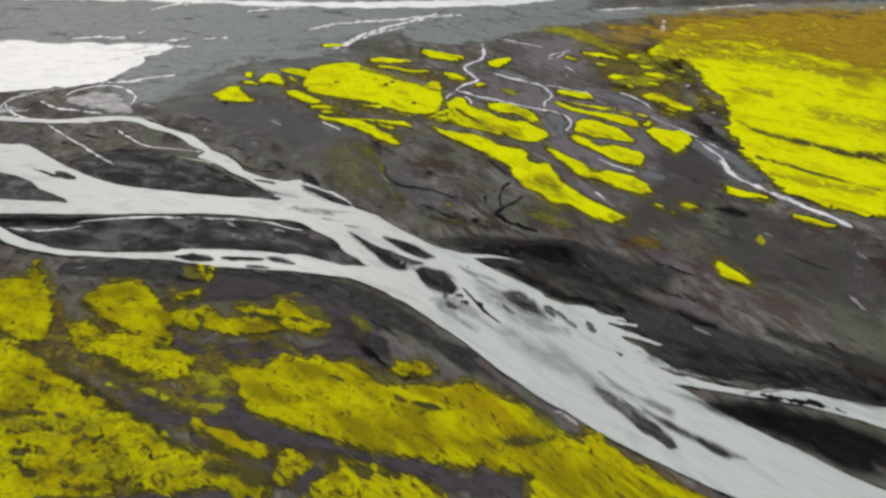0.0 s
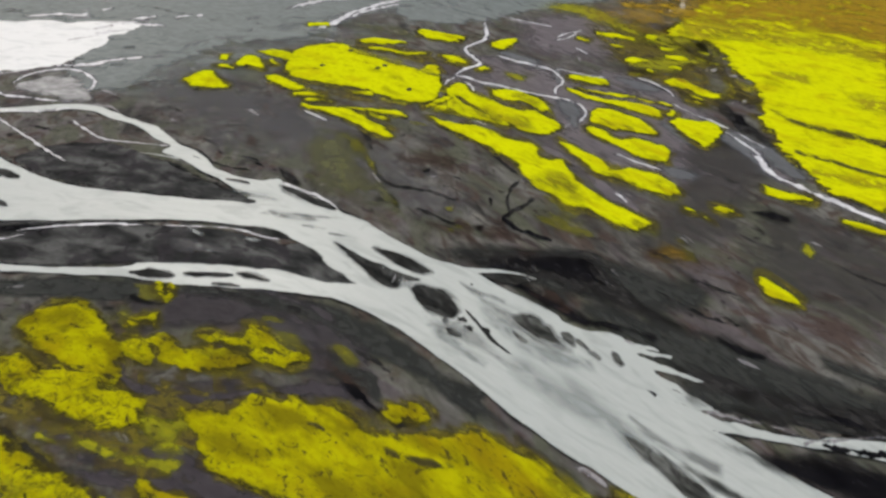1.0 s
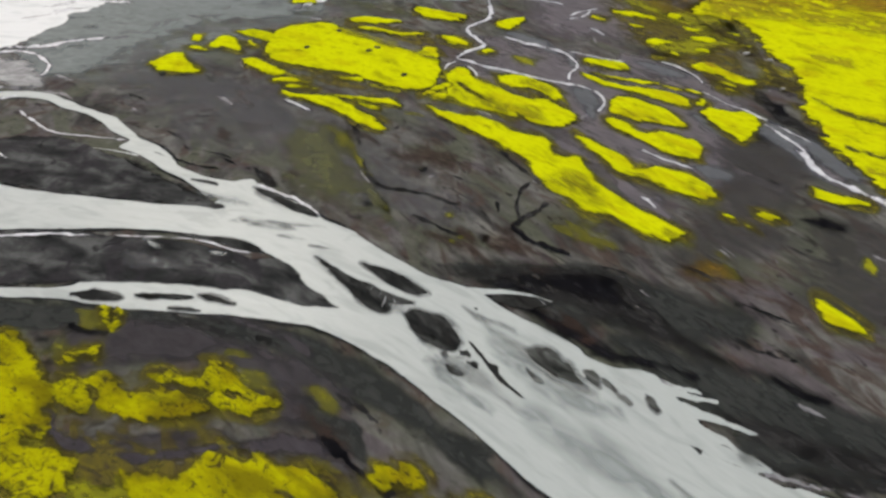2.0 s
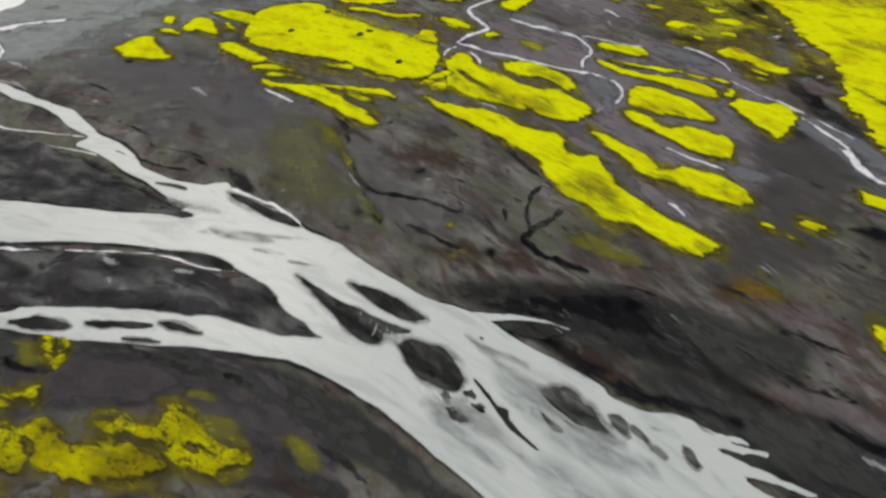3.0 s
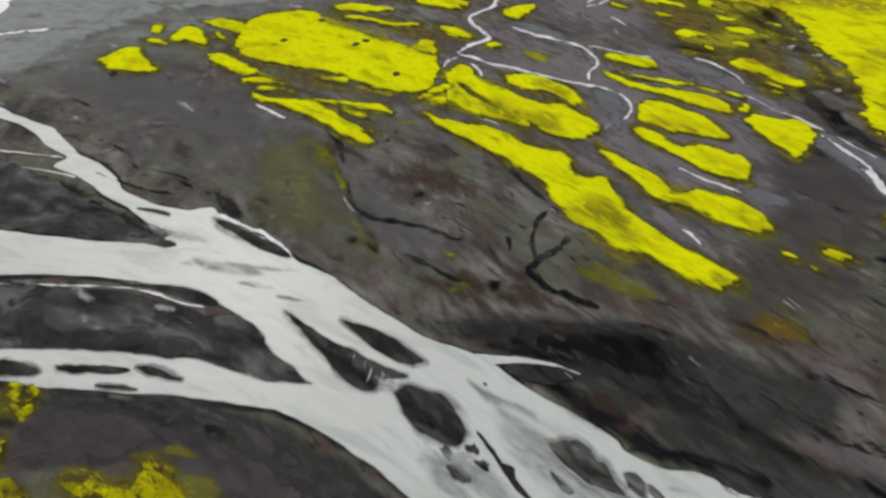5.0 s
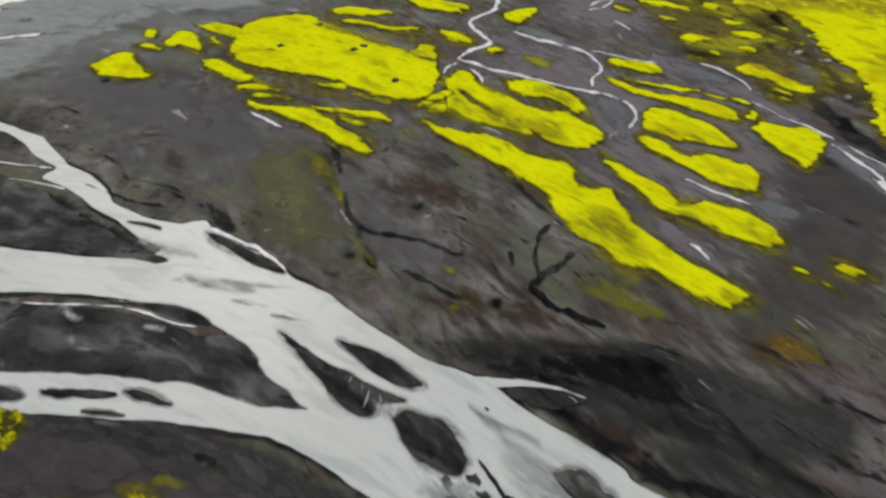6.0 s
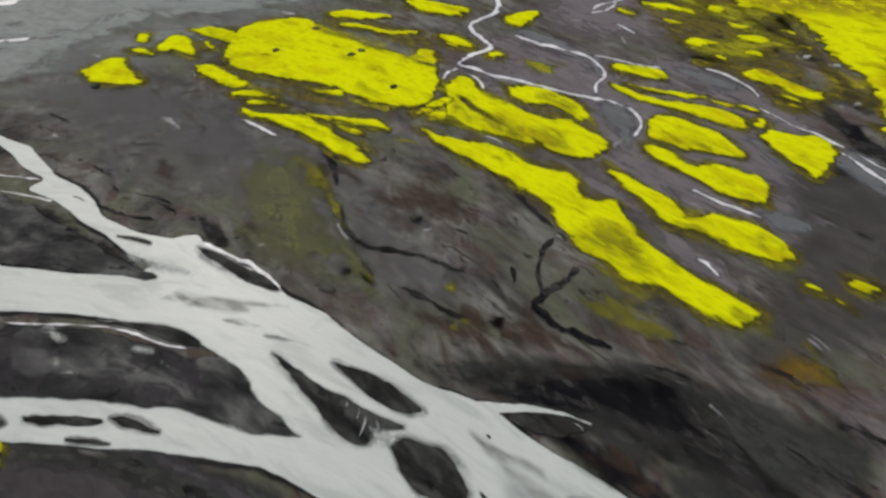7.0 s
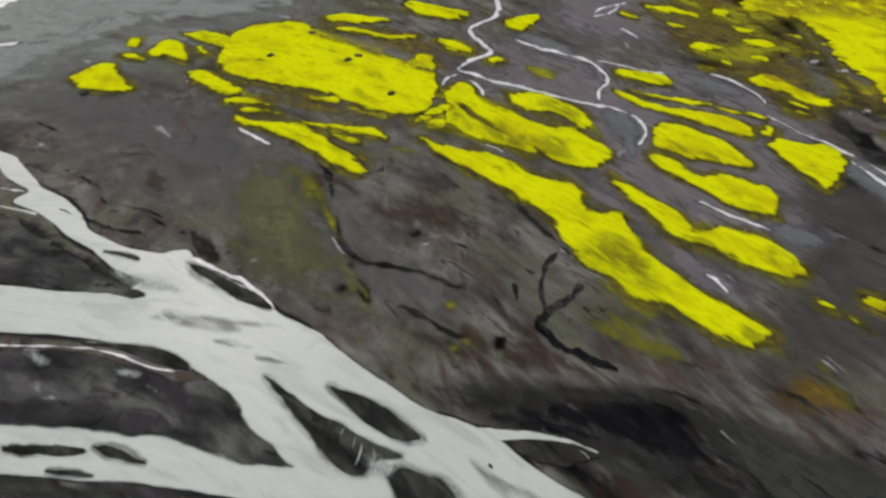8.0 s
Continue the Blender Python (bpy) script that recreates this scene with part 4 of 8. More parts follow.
stream([(-174.6, 229.0), (-164.9, 235.0), (-150.9, 239.7)], 1.2,
    "broken pool of white water off the lake shore")
stream([(-161.2, 241.1), (-149.6, 244.4)], 1.2,
    "broken pool of white water off the lake shore")
stream([(-155.4, 235.2), (-140.5, 234.0)], 1.2,
    "broken pool of white water off the lake shore")
stream([(-140.9, 243.0), (-132.3, 246.3)], 1.2,
    "broken pool of white water off the lake shore")
stream([(-128.5, 244.8), (-127.1, 247.2)], 1.2,
    "broken pool of white water off the lake shore")
stream([(-182.7, 251.6), (-177.0, 255.0)], 1.2,
    "broken pool of white water off the lake shore")
stream([(-217.6, 243.0), (-199.9, 246.5), (-182.1, 243.7)], 1.2,
    "broken pool of white water off the lake shore")
stream([(-194.2, 241.9), (-186.1, 248.3)], 1.2,
    "broken pool of white water off the lake shore")
stream([(-171.7, 223.5), (-161.5, 227.8)], 1.2,
    "broken pool of white water off the lake shore")
stream([(-201.1, 161.6), (-204.1, 173.6), (-200.1, 179.3), (-191.7, 182.1)], 0.47,
    "pale thread of water winding over grey sand")
stream([(-204.2, 173.1), (-197.4, 166.4), (-186.0, 160.5), (-173.3, 158.4), (-160.2, 157.2), (-148.6, 158.8), (-143.9, 162.0)], 0.51,
    "pale thread of water winding over grey sand")
stream([(-188.9, 175.4), (-179.1, 169.5), (-168.7, 167.3), (-157.2, 165.1), (-144.8, 163.9)], 0.45,
    "pale thread of water winding over grey sand")
stream([(-180.5, 175.5), (-178.4, 183.4), (-172.8, 187.8), (-164.1, 189.6), (-155.2, 187.0), (-147.7, 180.7), (-145.4, 175.1), (-147.5, 172.0)], 0.52,
    "pale thread of water winding over grey sand")
stream([(-189.6, 176.4), (-183.2, 171.4), (-175.3, 166.2)], 0.33,
    "pale thread of water winding over grey sand")
stream([(-145.8, 163.9), (-133.9, 161.7), (-122.4, 156.9)], 0.64,
    "pale thread of water winding over grey sand")
stream([(-206.1, 180.3), (-198.2, 182.5), (-188.1, 185.9), (-176.8, 190.0)], 0.35,
    "pale thread of water winding over grey sand")
stream([(-161.1, 191.9), (-153.4, 193.2), (-147.2, 196.8)], 0.36,
    "pale thread of water winding over grey sand")
stream([(-140.4, 173.6), (-133.1, 169.3)], 0.37,
    "pale thread of water winding over grey sand")

# far water
lake([(-630.0, 350.2), (-440.4, 329.7), (-312.0, 320.0), (-177.5, 310.9), (-129.6, 306.6), (-71.9, 305.9), (-10.7, 309.4), (24.2, 312.4), (59.8, 316.5), (85.0, 325.0)],
    [(-589.3, 320.1), (-419.3, 308.4), (-301.8, 305.8), (-174.4, 303.5), (-126.8, 297.3), (-70.1, 295.6), (-10.4, 296.9), (23.6, 299.8), (58.6, 307.9), (83.7, 318.2)],
    "far river arm on the outwash plain, sky glare in its white colour", rough=2.0)
stream([(-193.0, 286.9), (-183.0, 297.1), (-169.8, 301.5), (-147.9, 304.1)], 1.8,
    "thin far water thread on the grey plain")
stream([(-130.7, 286.3), (-117.5, 291.5), (-85.4, 297.3)], 1.6,
    "thin far water thread on the grey plain")
stream([(0.9, 293.2), (-16.9, 276.6), (-33.7, 264.7), (-49.3, 252.7), (-53.9, 243.2), (-66.8, 231.1)], 1.6,
    "thin far water thread on the grey plain")
stream([(-85.3, 256.1), (-65.6, 269.3), (-34.6, 275.3), (-9.9, 281.4), (15.4, 283.8)], 1.5,
    "thin far water thread on the grey plain")
stream([(-30.5, 268.3), (-9.8, 277.7)], 1.2,
    "thin far water thread on the grey plain")
stream([(-48.4, 246.4), (-42.8, 254.5), (-23.3, 264.9)], 1.2,
    "thin far water thread on the grey plain")
stream([(-12.6, 257.6), (14.7, 264.0)], 0.8,
    "thin far water thread on the grey plain")
stream([(30.3, 288.9), (50.7, 290.4)], 0.8,
    "thin far water thread on the grey plain")
stream([(95.5, 292.4), (117.4, 297.8), (140.5, 299.4)], 1.2,
    "thin far water thread on the grey plain")
stream([(93.9, 285.6), (136.8, 288.4)], 0.9,
    "thin far water thread on the grey plain")
stream([(164.8, 295.9), (195.3, 303.7), (225.1, 309.6)], 1.2,
    "thin far water thread on the grey plain")
stream([(31.0, 251.1), (38.6, 244.3), (55.4, 236.3)], 0.9,
    "thin far water thread on the grey plain")
stream([(-189.8, 262.3), (-182.8, 264.2)], 0.9,
    "thin far water thread on the grey plain")
stream([(-191.8, 249.8), (-189.4, 254.8)], 0.9,
    "thin far water thread on the grey plain")
stream([(72.4, 281.3), (77.5, 275.9)], 1.0,
    "thin far water thread on the grey plain")
stream([(139.9, 284.7), (137.2, 273.6), (131.5, 262.2), (121.5, 257.8)], 1.2,
    "thin far water thread on the grey plain")
stream([(83.5, 247.5), (87.7, 244.5)], 1.0,
    "thin far water thread on the grey plain")
stream([(201.5, 223.6), (209.4, 230.6), (206.1, 221.0), (206.8, 213.2)], 0.8,
    "thin far water thread on the grey plain")
stream([(210.6, 187.5), (217.0, 192.0)], 0.8,
    "thin far water thread on the grey plain")
stream([(284.7, 300.6), (297.7, 304.0)], 1.2,
    "thin far water thread on the grey plain")
stream([(-58.4, 220.8), (-50.8, 218.9)], 0.9,
    "thin far water thread on the grey plain")
stream([(154.7, 252.0), (165.8, 262.1), (175.1, 267.4)], 0.7,
    "thin far water thread on the grey plain")

# streams among the moss islands
stream([(23.6, 248.3), (21.4, 238.1), (22.0, 231.0), (20.7, 222.9), (17.9, 219.9), (14.5, 217.3), (11.0, 213.5), (10.6, 210.3), (12.9, 206.5), (15.5, 202.0), (17.3, 199.1), (15.2, 196.6), (12.2, 194.8), (8.4, 192.0), (5.5, 189.2)], 0.72,
    "thin pale stream winding between moss islands")
stream([(49.4, 194.4), (55.3, 192.8), (61.2, 190.2), (68.0, 188.0), (73.0, 186.5)], 0.36,
    "thin pale stream winding between moss islands")
stream([(57.4, 226.5), (60.7, 229.7), (65.1, 231.7), (71.0, 234.1)], 0.53,
    "thin pale stream winding between moss islands")
stream([(61.7, 215.4), (64.3, 213.4), (66.2, 210.7), (68.2, 207.6)], 0.42,
    "thin pale stream winding between moss islands")
stream([(63.0, 207.9), (62.8, 203.7), (62.4, 198.6)], 0.44,
    "thin pale stream winding between moss islands")
stream([(45.8, 216.7), (48.7, 218.0), (51.9, 218.1)], 0.37,
    "thin pale stream winding between moss islands")
stream([(42.7, 181.2), (45.9, 182.8)], 0.29,
    "thin pale stream winding between moss islands")
stream([(5.1, 186.0), (2.9, 184.3), (1.4, 182.4), (0.5, 179.3)], 0.57,
    "thin pale stream winding between moss islands")
stream([(8.6, 182.9), (10.9, 180.4), (12.2, 178.0), (12.6, 175.1)], 0.42,
    "thin pale stream winding between moss islands")
stream([(83.8, 187.6), (87.9, 185.8), (91.6, 182.3), (94.3, 178.1), (95.4, 174.6), (95.3, 171.1)], 0.52,
    "thin pale stream winding between moss islands")
stream([(91.2, 170.5), (94.0, 165.6), (97.2, 161.7), (100.2, 157.9), (104.4, 155.0), (107.2, 151.5), (110.0, 147.7)], 0.44,
    "thin pale stream winding between moss islands")
stream([(9.3, 153.9), (13.6, 152.6), (17.1, 150.3), (20.3, 147.6)], 0.32,
    "thin pale stream winding between moss islands")
stream([(60.1, 133.9), (62.4, 133.5), (64.9, 131.5), (67.8, 129.5), (70.9, 127.9), (74.8, 125.6)], 0.38,
    "thin pale stream winding between moss islands")
stream([(56.5, 129.8), (59.0, 129.8), (61.8, 129.2)], 0.24,
    "thin pale stream winding between moss islands")
stream([(55.4, 113.8), (56.9, 112.9), (57.7, 111.3), (58.6, 109.1)], 0.34,
    "thin pale stream winding between moss islands")
stream([(59.4, 114.7), (60.4, 112.5), (61.0, 110.3)], 0.22,
    "thin pale stream winding between moss islands")
stream([(70.6, 96.8), (71.6, 95.7), (72.7, 93.9), (73.5, 92.6)], 0.32,
    "pale wet streak on dark gravel")
stream([(69.3, 96.2), (70.8, 95.0), (72.9, 92.4)], 0.35,
    "pale wet streak on dark gravel")
stream([(82.4, 93.4), (83.2, 90.7)], 0.19,
    "pale wet streak on dark gravel")
stream([(67.6, 111.7), (69.7, 110.3)], 0.16,
    "pale wet streak on dark gravel")
stream([(109.9, 148.1), (112.1, 145.2), (113.5, 142.7), (115.6, 140.4), (117.0, 137.5)], 0.29,
    "thin pale stream winding between moss islands")
stream([(-24.5, 124.7), (-22.5, 121.3), (-20.4, 118.7)], 0.35,
    "thin pale stream winding between moss islands")
stream([(-104.6, 153.7), (-99.3, 150.8)], 0.6,
    "thin pale stream winding between moss islands")
stream([(25.4, 120.6), (27.5, 118.8)], 0.5,
    "thin pale stream winding between moss islands")
stream([(-4.2, 121.2), (-2.1, 122.3)], 0.5,
    "thin pale stream winding between moss islands")
stream([(-40.5, 117.2), (-37.9, 117.5)], 0.5,
    "thin pale stream winding between moss islands")
stream([(-113.3, 192.9), (-108.8, 190.8)], 0.6,
    "thin pale stream winding between moss islands")
stream([(-76.2, 182.3), (-73.9, 179.4)], 0.6,
    "thin pale stream winding between moss islands")
stream([(-60.2, 222.6), (-53.7, 220.3)], 0.9,
    "thin pale stream winding between moss islands")
stream([(-70.9, 232.6), (-68.7, 230.4)], 1.0,
    "thin pale stream winding between moss islands")
stream([(121.3, 170.0), (120.4, 168.0)], 0.8,
    "thin pale stream winding between moss islands")
stream([(118.6, 195.9), (118.4, 194.0)], 0.8,
    "thin pale stream winding between moss islands")
stream([(126.7, 190.2), (126.4, 188.4)], 0.6,
    "thin pale stream winding between moss islands")
stream([(105.8, 149.0), (112.0, 135.7), (112.0, 124.3), (119.3, 116.2), (129.0, 107.4), (136.8, 100.4), (141.6, 95.1)], 1.0,
    "thin pale stream crossing dark gravel")
stream([(120.4, 70.9), (121.6, 66.7), (123.5, 62.3)], 0.6,
    "thin pale stream crossing dark gravel")
stream([(134.1, 85.7), (136.4, 82.9)], 0.9,
    "thin pale stream crossing dark gravel")
stream([(69.1, 57.7), (74.5, 55.0)], 0.5,
    "thin pale stream crossing dark gravel")
stream([(96.3, 72.5), (99.4, 70.3)], 0.4,
    "thin pale stream crossing dark gravel")
stream([(108.6, 94.4), (111.0, 92.4)], 0.4,
    "thin pale stream crossing dark gravel")
stream([(117.5, 168.7), (117.7, 166.9)], 0.9,
    "thin pale stream crossing dark gravel")
stream([(-115.1, 76.1), (-109.5, 77.1)], 0.3,
    "thin pale stream crossing dark gravel")
stream([(25.9, 35.2), (29.6, 33.1), (33.2, 30.9)], 0.5,
    "thin pale stream crossing dark gravel")
stream([(-119.8, 91.8), (-111.8, 94.5), (-105.3, 96.7), (-92.4, 98.2)], 0.5,
    "thin water thread crossing the gravel bar")
stream([(-141.1, 93.9), (-135.3, 92.4), (-127.5, 92.0)], 0.5,
    "thin water thread crossing the gravel bar")
foam([(-125.8, 95.4), (-119.0, 97.1), (-110.0, 98.3), (-100.5, 99.0), (-88.6, 98.6)], 0.4,
    "thin water thread crossing the gravel bar")
foam([(-149.4, 93.5), (-137.0, 92.1), (-128.0, 92.7), (-119.7, 94.9)], 0.4,
    "thin water thread crossing the gravel bar")
foam([(-53.9, 118.6), (-46.9, 115.2), (-40.3, 112.2), (-34.8, 108.4), (-29.9, 103.7)], 0.35,
    "thin water thread along the river bank")
stream([(-80.5, 162.8), (-75.3, 159.5), (-69.5, 154.9)], 0.63,
    "pale wet streak on dark gravel")
stream([(-123.4, 192.9), (-120.9, 191.6), (-117.4, 189.7)], 0.43,
    "pale wet streak on dark gravel")
stream([(-54.9, 160.3), (-51.3, 158.1), (-47.5, 155.4), (-43.9, 153.6)], 0.42,
    "thin pale stream beside a moss island")
stream([(42.2, 87.4), (44.4, 86.7), (46.9, 85.4)], 0.21,
    "faint pale streak on black sand", taper=True)
stream([(46.6, 83.3), (47.9, 81.6), (49.1, 79.4)], 0.29,
    "faint pale streak on black sand", taper=True)
stream([(44.1, 79.2), (46.2, 78.0), (48.0, 76.9)], 0.18,
    "faint pale streak on black sand", taper=True)
stream([(36.9, 74.2), (40.1, 72.9), (43.6, 71.6)], 0.22,
    "faint pale streak on black sand", taper=True)
stream([(46.6, 72.4), (50.1, 70.6), (54.3, 67.9)], 0.17,
    "faint pale streak on black sand", taper=True)
stream([(59.4, 83.1), (62.2, 81.5), (65.0, 79.7)], 0.15,
    "faint pale streak on black sand", taper=True)
stream([(75.6, 85.4), (76.3, 84.4), (76.7, 83.1)], 0.19,
    "faint pale streak on black sand", taper=True)
stream([(30.3, 252.2), (38.7, 246.1), (48.0, 241.6), (58.0, 237.4)], 0.52,
    "thin pale stream on the far plain")
stream([(53.8, 222.4), (61.4, 225.3), (67.1, 231.0), (62.4, 233.1)], 0.43,
    "thin pale stream on the far plain")
stream([(83.5, 247.7), (86.1, 244.7), (89.7, 246.3)], 0.39,
    "thin pale stream on the far plain")
stream([(72.4, 281.6), (75.8, 277.1), (79.2, 272.7)], 0.46,
    "thin pale stream on the far plain")
stream([(96.1, 293.7), (116.9, 296.1), (136.7, 299.6), (159.6, 304.2)], 0.55,
    "thin pale stream on the far plain")
stream([(181.6, 293.6), (196.3, 297.9), (210.2, 303.3)], 0.46,
    "thin pale stream on the far plain")
stream([(-191.8, 241.5), (-186.1, 242.3), (-179.0, 243.3)], 0.44,
    "short white dash of water by the lake")
stream([(-178.1, 235.0), (-165.9, 237.4), (-144.8, 240.9)], 0.41,
    "short white dash of water by the lake")
stream([(-181.2, 227.7), (-173.0, 229.3), (-163.4, 230.9)], 0.37,
    "short white dash of water by the lake")
stream([(-181.1, 216.1), (-174.2, 219.5), (-166.7, 222.4)], 0.41,
    "short white dash of water by the lake")
stream([(-166.3, 225.2), (-155.6, 228.9)], 0.30,
    "short white dash of water by the lake")
foam([(-175.8, 158.3), (-166.0, 150.6), (-146.9, 138.7), (-134.2, 130.6), (-124.6, 125.1), (-112.5, 116.5)], 0.39,
    "thin milky thread from the lake")
foam([(-141.9, 152.7), (-131.3, 145.3), (-121.6, 139.8), (-109.0, 137.7), (-95.9, 136.0)], 0.33,
    "thin milky thread from the lake")
stream([(24.4, 207.4), (32.2, 201.6), (40.9, 197.6), (47.5, 193.8), (51.2, 187.5), (51.3, 182.1), (48.3, 178.7), (46.1, 172.6)], 0.57,
    "thin pale stream winding between moss islands")
stream([(3.9, 188.6), (9.1, 186.9), (15.1, 182.8), (24.0, 179.2), (33.6, 175.1), (41.3, 172.0), (46.6, 170.5), (51.8, 168.0), (55.4, 164.5), (56.2, 159.7), (54.4, 155.5), (51.9, 153.3)], 0.55,
    "thin pale stream winding between moss islands")
stream([(50.0, 152.8), (47.3, 150.8), (45.4, 147.7)], 0.54,
    "thin pale stream winding between moss islands")

# wet sand of the far plain, haze and wet sheen painted in as paleness
plain([(-697.5, 400.0), (-499.9, 389.8), (-354.1, 378.7), (-258.0, 367.0), (-195.9, 355.0), (-157.8, 356.0), (-123.7, 356.9), (-72.4, 358.2), (5.2, 360.2), (68.4, 348.8), (132.2, 350.4)],
    [(-454.1, 220.2), (-334.2, 222.5), (-236.0, 214.2), (-158.4, 181.4), (-125.8, 187.3), (-106.1, 202.7), (-86.1, 214.3), (-52.5, 229.9), (4.3, 250.6), (56.0, 263.2), (111.5, 276.6)],
    "grey wet sand plain at the far side, paled by painted haze and sheen")

# lilac-grey shallow flats among the moss
flat([(71.7, 195.2), (84.7, 190.9), (96.8, 176.8), (107.3, 155.8), (115.1, 145.5), (116.1, 132.1), (119.9, 121.7)],
    [(70.4, 189.5), (80.8, 176.5), (92.1, 162.3), (104.0, 147.3), (106.2, 124.9), (111.2, 121.6), (117.5, 116.8)],
    "lilac-grey silt flat beside a stream")
flat([(12.0, 210.1), (27.0, 204.9), (40.8, 196.6), (50.4, 190.3), (53.6, 181.3)],
    [(11.7, 202.9), (25.1, 188.3), (37.5, 178.2), (46.2, 171.5), (50.8, 170.2)],
    "lilac-grey silt flat between streams")
flat([(36.0, 170.0), (45.3, 167.6), (52.1, 162.7), (55.7, 153.5), (58.4, 139.2)],
    [(35.6, 167.5), (42.1, 153.4), (47.4, 145.0), (51.4, 139.2), (56.0, 132.0)],
    "lilac-grey silt flat between moss islands")
flat([(34.9, 140.0), (42.3, 136.3), (48.0, 127.7), (52.7, 122.2), (59.3, 113.5), (63.5, 106.9)],
    [(34.1, 136.3), (40.6, 129.3), (46.8, 123.7), (49.7, 113.5), (56.6, 106.9), (61.3, 102.0)],
    "lilac-grey silt flat between moss islands")
flat([(68.7, 197.1), (80.1, 192.3), (90.3, 181.8), (92.9, 172.1)],
    [(65.8, 187.4), (75.2, 178.7), (85.6, 170.7), (91.1, 168.1)],
    "lilac-grey silt flat beside a stream")
flat([(82.9, 137.5), (88.4, 132.1), (94.3, 123.9), (101.7, 119.3)],
    [(81.1, 133.9), (84.0, 123.8), (90.7, 117.8), (96.9, 112.2)],
    "grey silt flat beside moss")
flat([(132.3, 90.1), (138.7, 92.7), (135.2, 80.6)],
    [(129.1, 85.2), (123.6, 69.7), (125.1, 65.7)],
    "pale silt chute on dark gravel")
flat([(-115.6, 52.8), (-100.6, 51.0), (-85.1, 44.7), (-67.9, 38.9), (-52.9, 36.2), (-37.8, 31.6), (-23.6, 27.3), (-10.4, 25.6), (5.0, 22.8)],
    [(-114.7, 51.5), (-96.7, 44.6), (-81.2, 37.4), (-64.9, 32.1), (-50.1, 28.4), (-35.1, 21.4), (-22.6, 21.5), (-10.0, 20.5), (4.8, 15.2)],
    "violet-grey silt channel between moss beds", dark=True)
flat([(-84.0, 51.1), (-67.8, 48.8), (-55.8, 53.1), (-40.2, 52.4), (-24.8, 51.7), (-12.2, 46.9)],
    [(-82.7, 48.7), (-65.5, 43.3), (-53.6, 46.5), (-39.4, 49.1), (-23.8, 45.2), (-11.7, 40.8)],
    "violet-grey silt channel between moss beds", dark=True)
flat([(-14.2, 168.1), (-3.2, 184.8), (14.1, 212.0), (34.0, 214.3), (52.3, 207.2), (69.7, 200.5), (86.2, 194.1), (101.9, 188.0), (110.8, 171.0), (118.6, 154.1)],
    [(-13.8, 163.2), (-2.8, 155.1), (10.4, 149.8), (23.9, 140.9), (33.4, 120.6), (43.7, 113.4), (52.7, 105.7), (60.8, 98.6), (74.1, 103.2), (90.5, 109.5)],
    "lilac-grey silt basin under the moss islands")
plain([(-213.8, 247.5), (-188.5, 248.2), (-171.5, 248.7), (-150.0, 249.3), (-117.6, 250.2), (-84.7, 251.1), (-49.1, 252.1)],
    [(-146.3, 158.2), (-135.1, 167.9), (-126.7, 174.5), (-118.8, 190.0), (-99.8, 207.1), (-74.3, 215.9), (-43.8, 220.5)],
    "grey wet sand on the far plain, haze and sheen in its colour")
plain([(4.7, 299.3), (42.7, 302.2), (80.4, 301.1), (119.2, 304.0), (177.8, 307.4), (261.0, 318.0), (366.3, 326.1)],
    [(4.3, 253.8), (38.1, 256.1), (74.5, 269.6), (112.0, 278.5), (168.6, 285.3), (244.8, 290.8), (335.6, 289.0)],
    "grey wet sand on the far plain, haze and sheen in its colour")
pool([(42.2, 172.2), (47.6, 173.7), (53.4, 169.6), (57.8, 164.4), (57.6, 158.1)],
    [(41.7, 169.5), (44.1, 158.0), (48.7, 151.0), (54.4, 152.2), (56.9, 155.7)],
    "smooth blue-grey silt beside a stream")
pool([(73.7, 129.2), (80.1, 129.8), (85.8, 127.5), (90.7, 124.1)],
    [(72.5, 126.6), (75.5, 120.0), (81.2, 118.4), (88.0, 119.2)],
    "smooth blue-grey silt beside a stream")
pool([(71.1, 191.4), (80.9, 190.3), (89.8, 184.7), (95.3, 178.7)],
    [(70.1, 188.1), (76.7, 178.4), (85.3, 173.3), (92.6, 172.3)],
    "smooth blue-grey silt beside a stream")
pool([(12.4, 183.5), (21.3, 183.0), (31.2, 177.7), (39.1, 173.6)],
    [(12.3, 180.4), (20.3, 173.3), (30.0, 169.3), (38.3, 169.4)],
    "smooth blue-grey silt beside a stream")
pool([(82.5, 158.4), (88.9, 154.9), (93.4, 148.1), (96.1, 141.8)],
    [(80.5, 153.6), (83.8, 143.7), (88.2, 137.7), (92.9, 135.8)],
    "smooth blue-grey silt beside a stream")
pool([(24.2, 213.3), (34.1, 211.6), (44.7, 204.2), (48.8, 195.4)],
    [(23.7, 207.5), (32.3, 198.6), (42.2, 190.3), (47.4, 188.7)],
    "smooth blue-grey silt beside a stream")
pool([(112.7, 145.4), (121.0, 142.8), (124.9, 134.0), (126.4, 121.8)],
    [(109.4, 137.6), (112.8, 125.0), (117.2, 118.4), (123.0, 115.3)],
    "smooth blue-grey silt beside a stream")
pool([(107.2, 149.4), (116.0, 147.5), (118.6, 137.7)],
    [(104.7, 143.3), (110.1, 133.8), (114.4, 128.5)],
    "smooth blue-grey silt beside a stream")
flat([(-74.4, 73.0), (-64.2, 74.5), (-48.7, 73.6), (-35.8, 70.6), (-25.0, 66.5), (-16.5, 60.6)],
    [(-71.6, 68.3), (-59.7, 65.6), (-44.6, 63.0), (-32.4, 59.0), (-22.7, 55.2), (-15.5, 53.7)],
    "dark violet-grey silt on the near bank", dark=True)
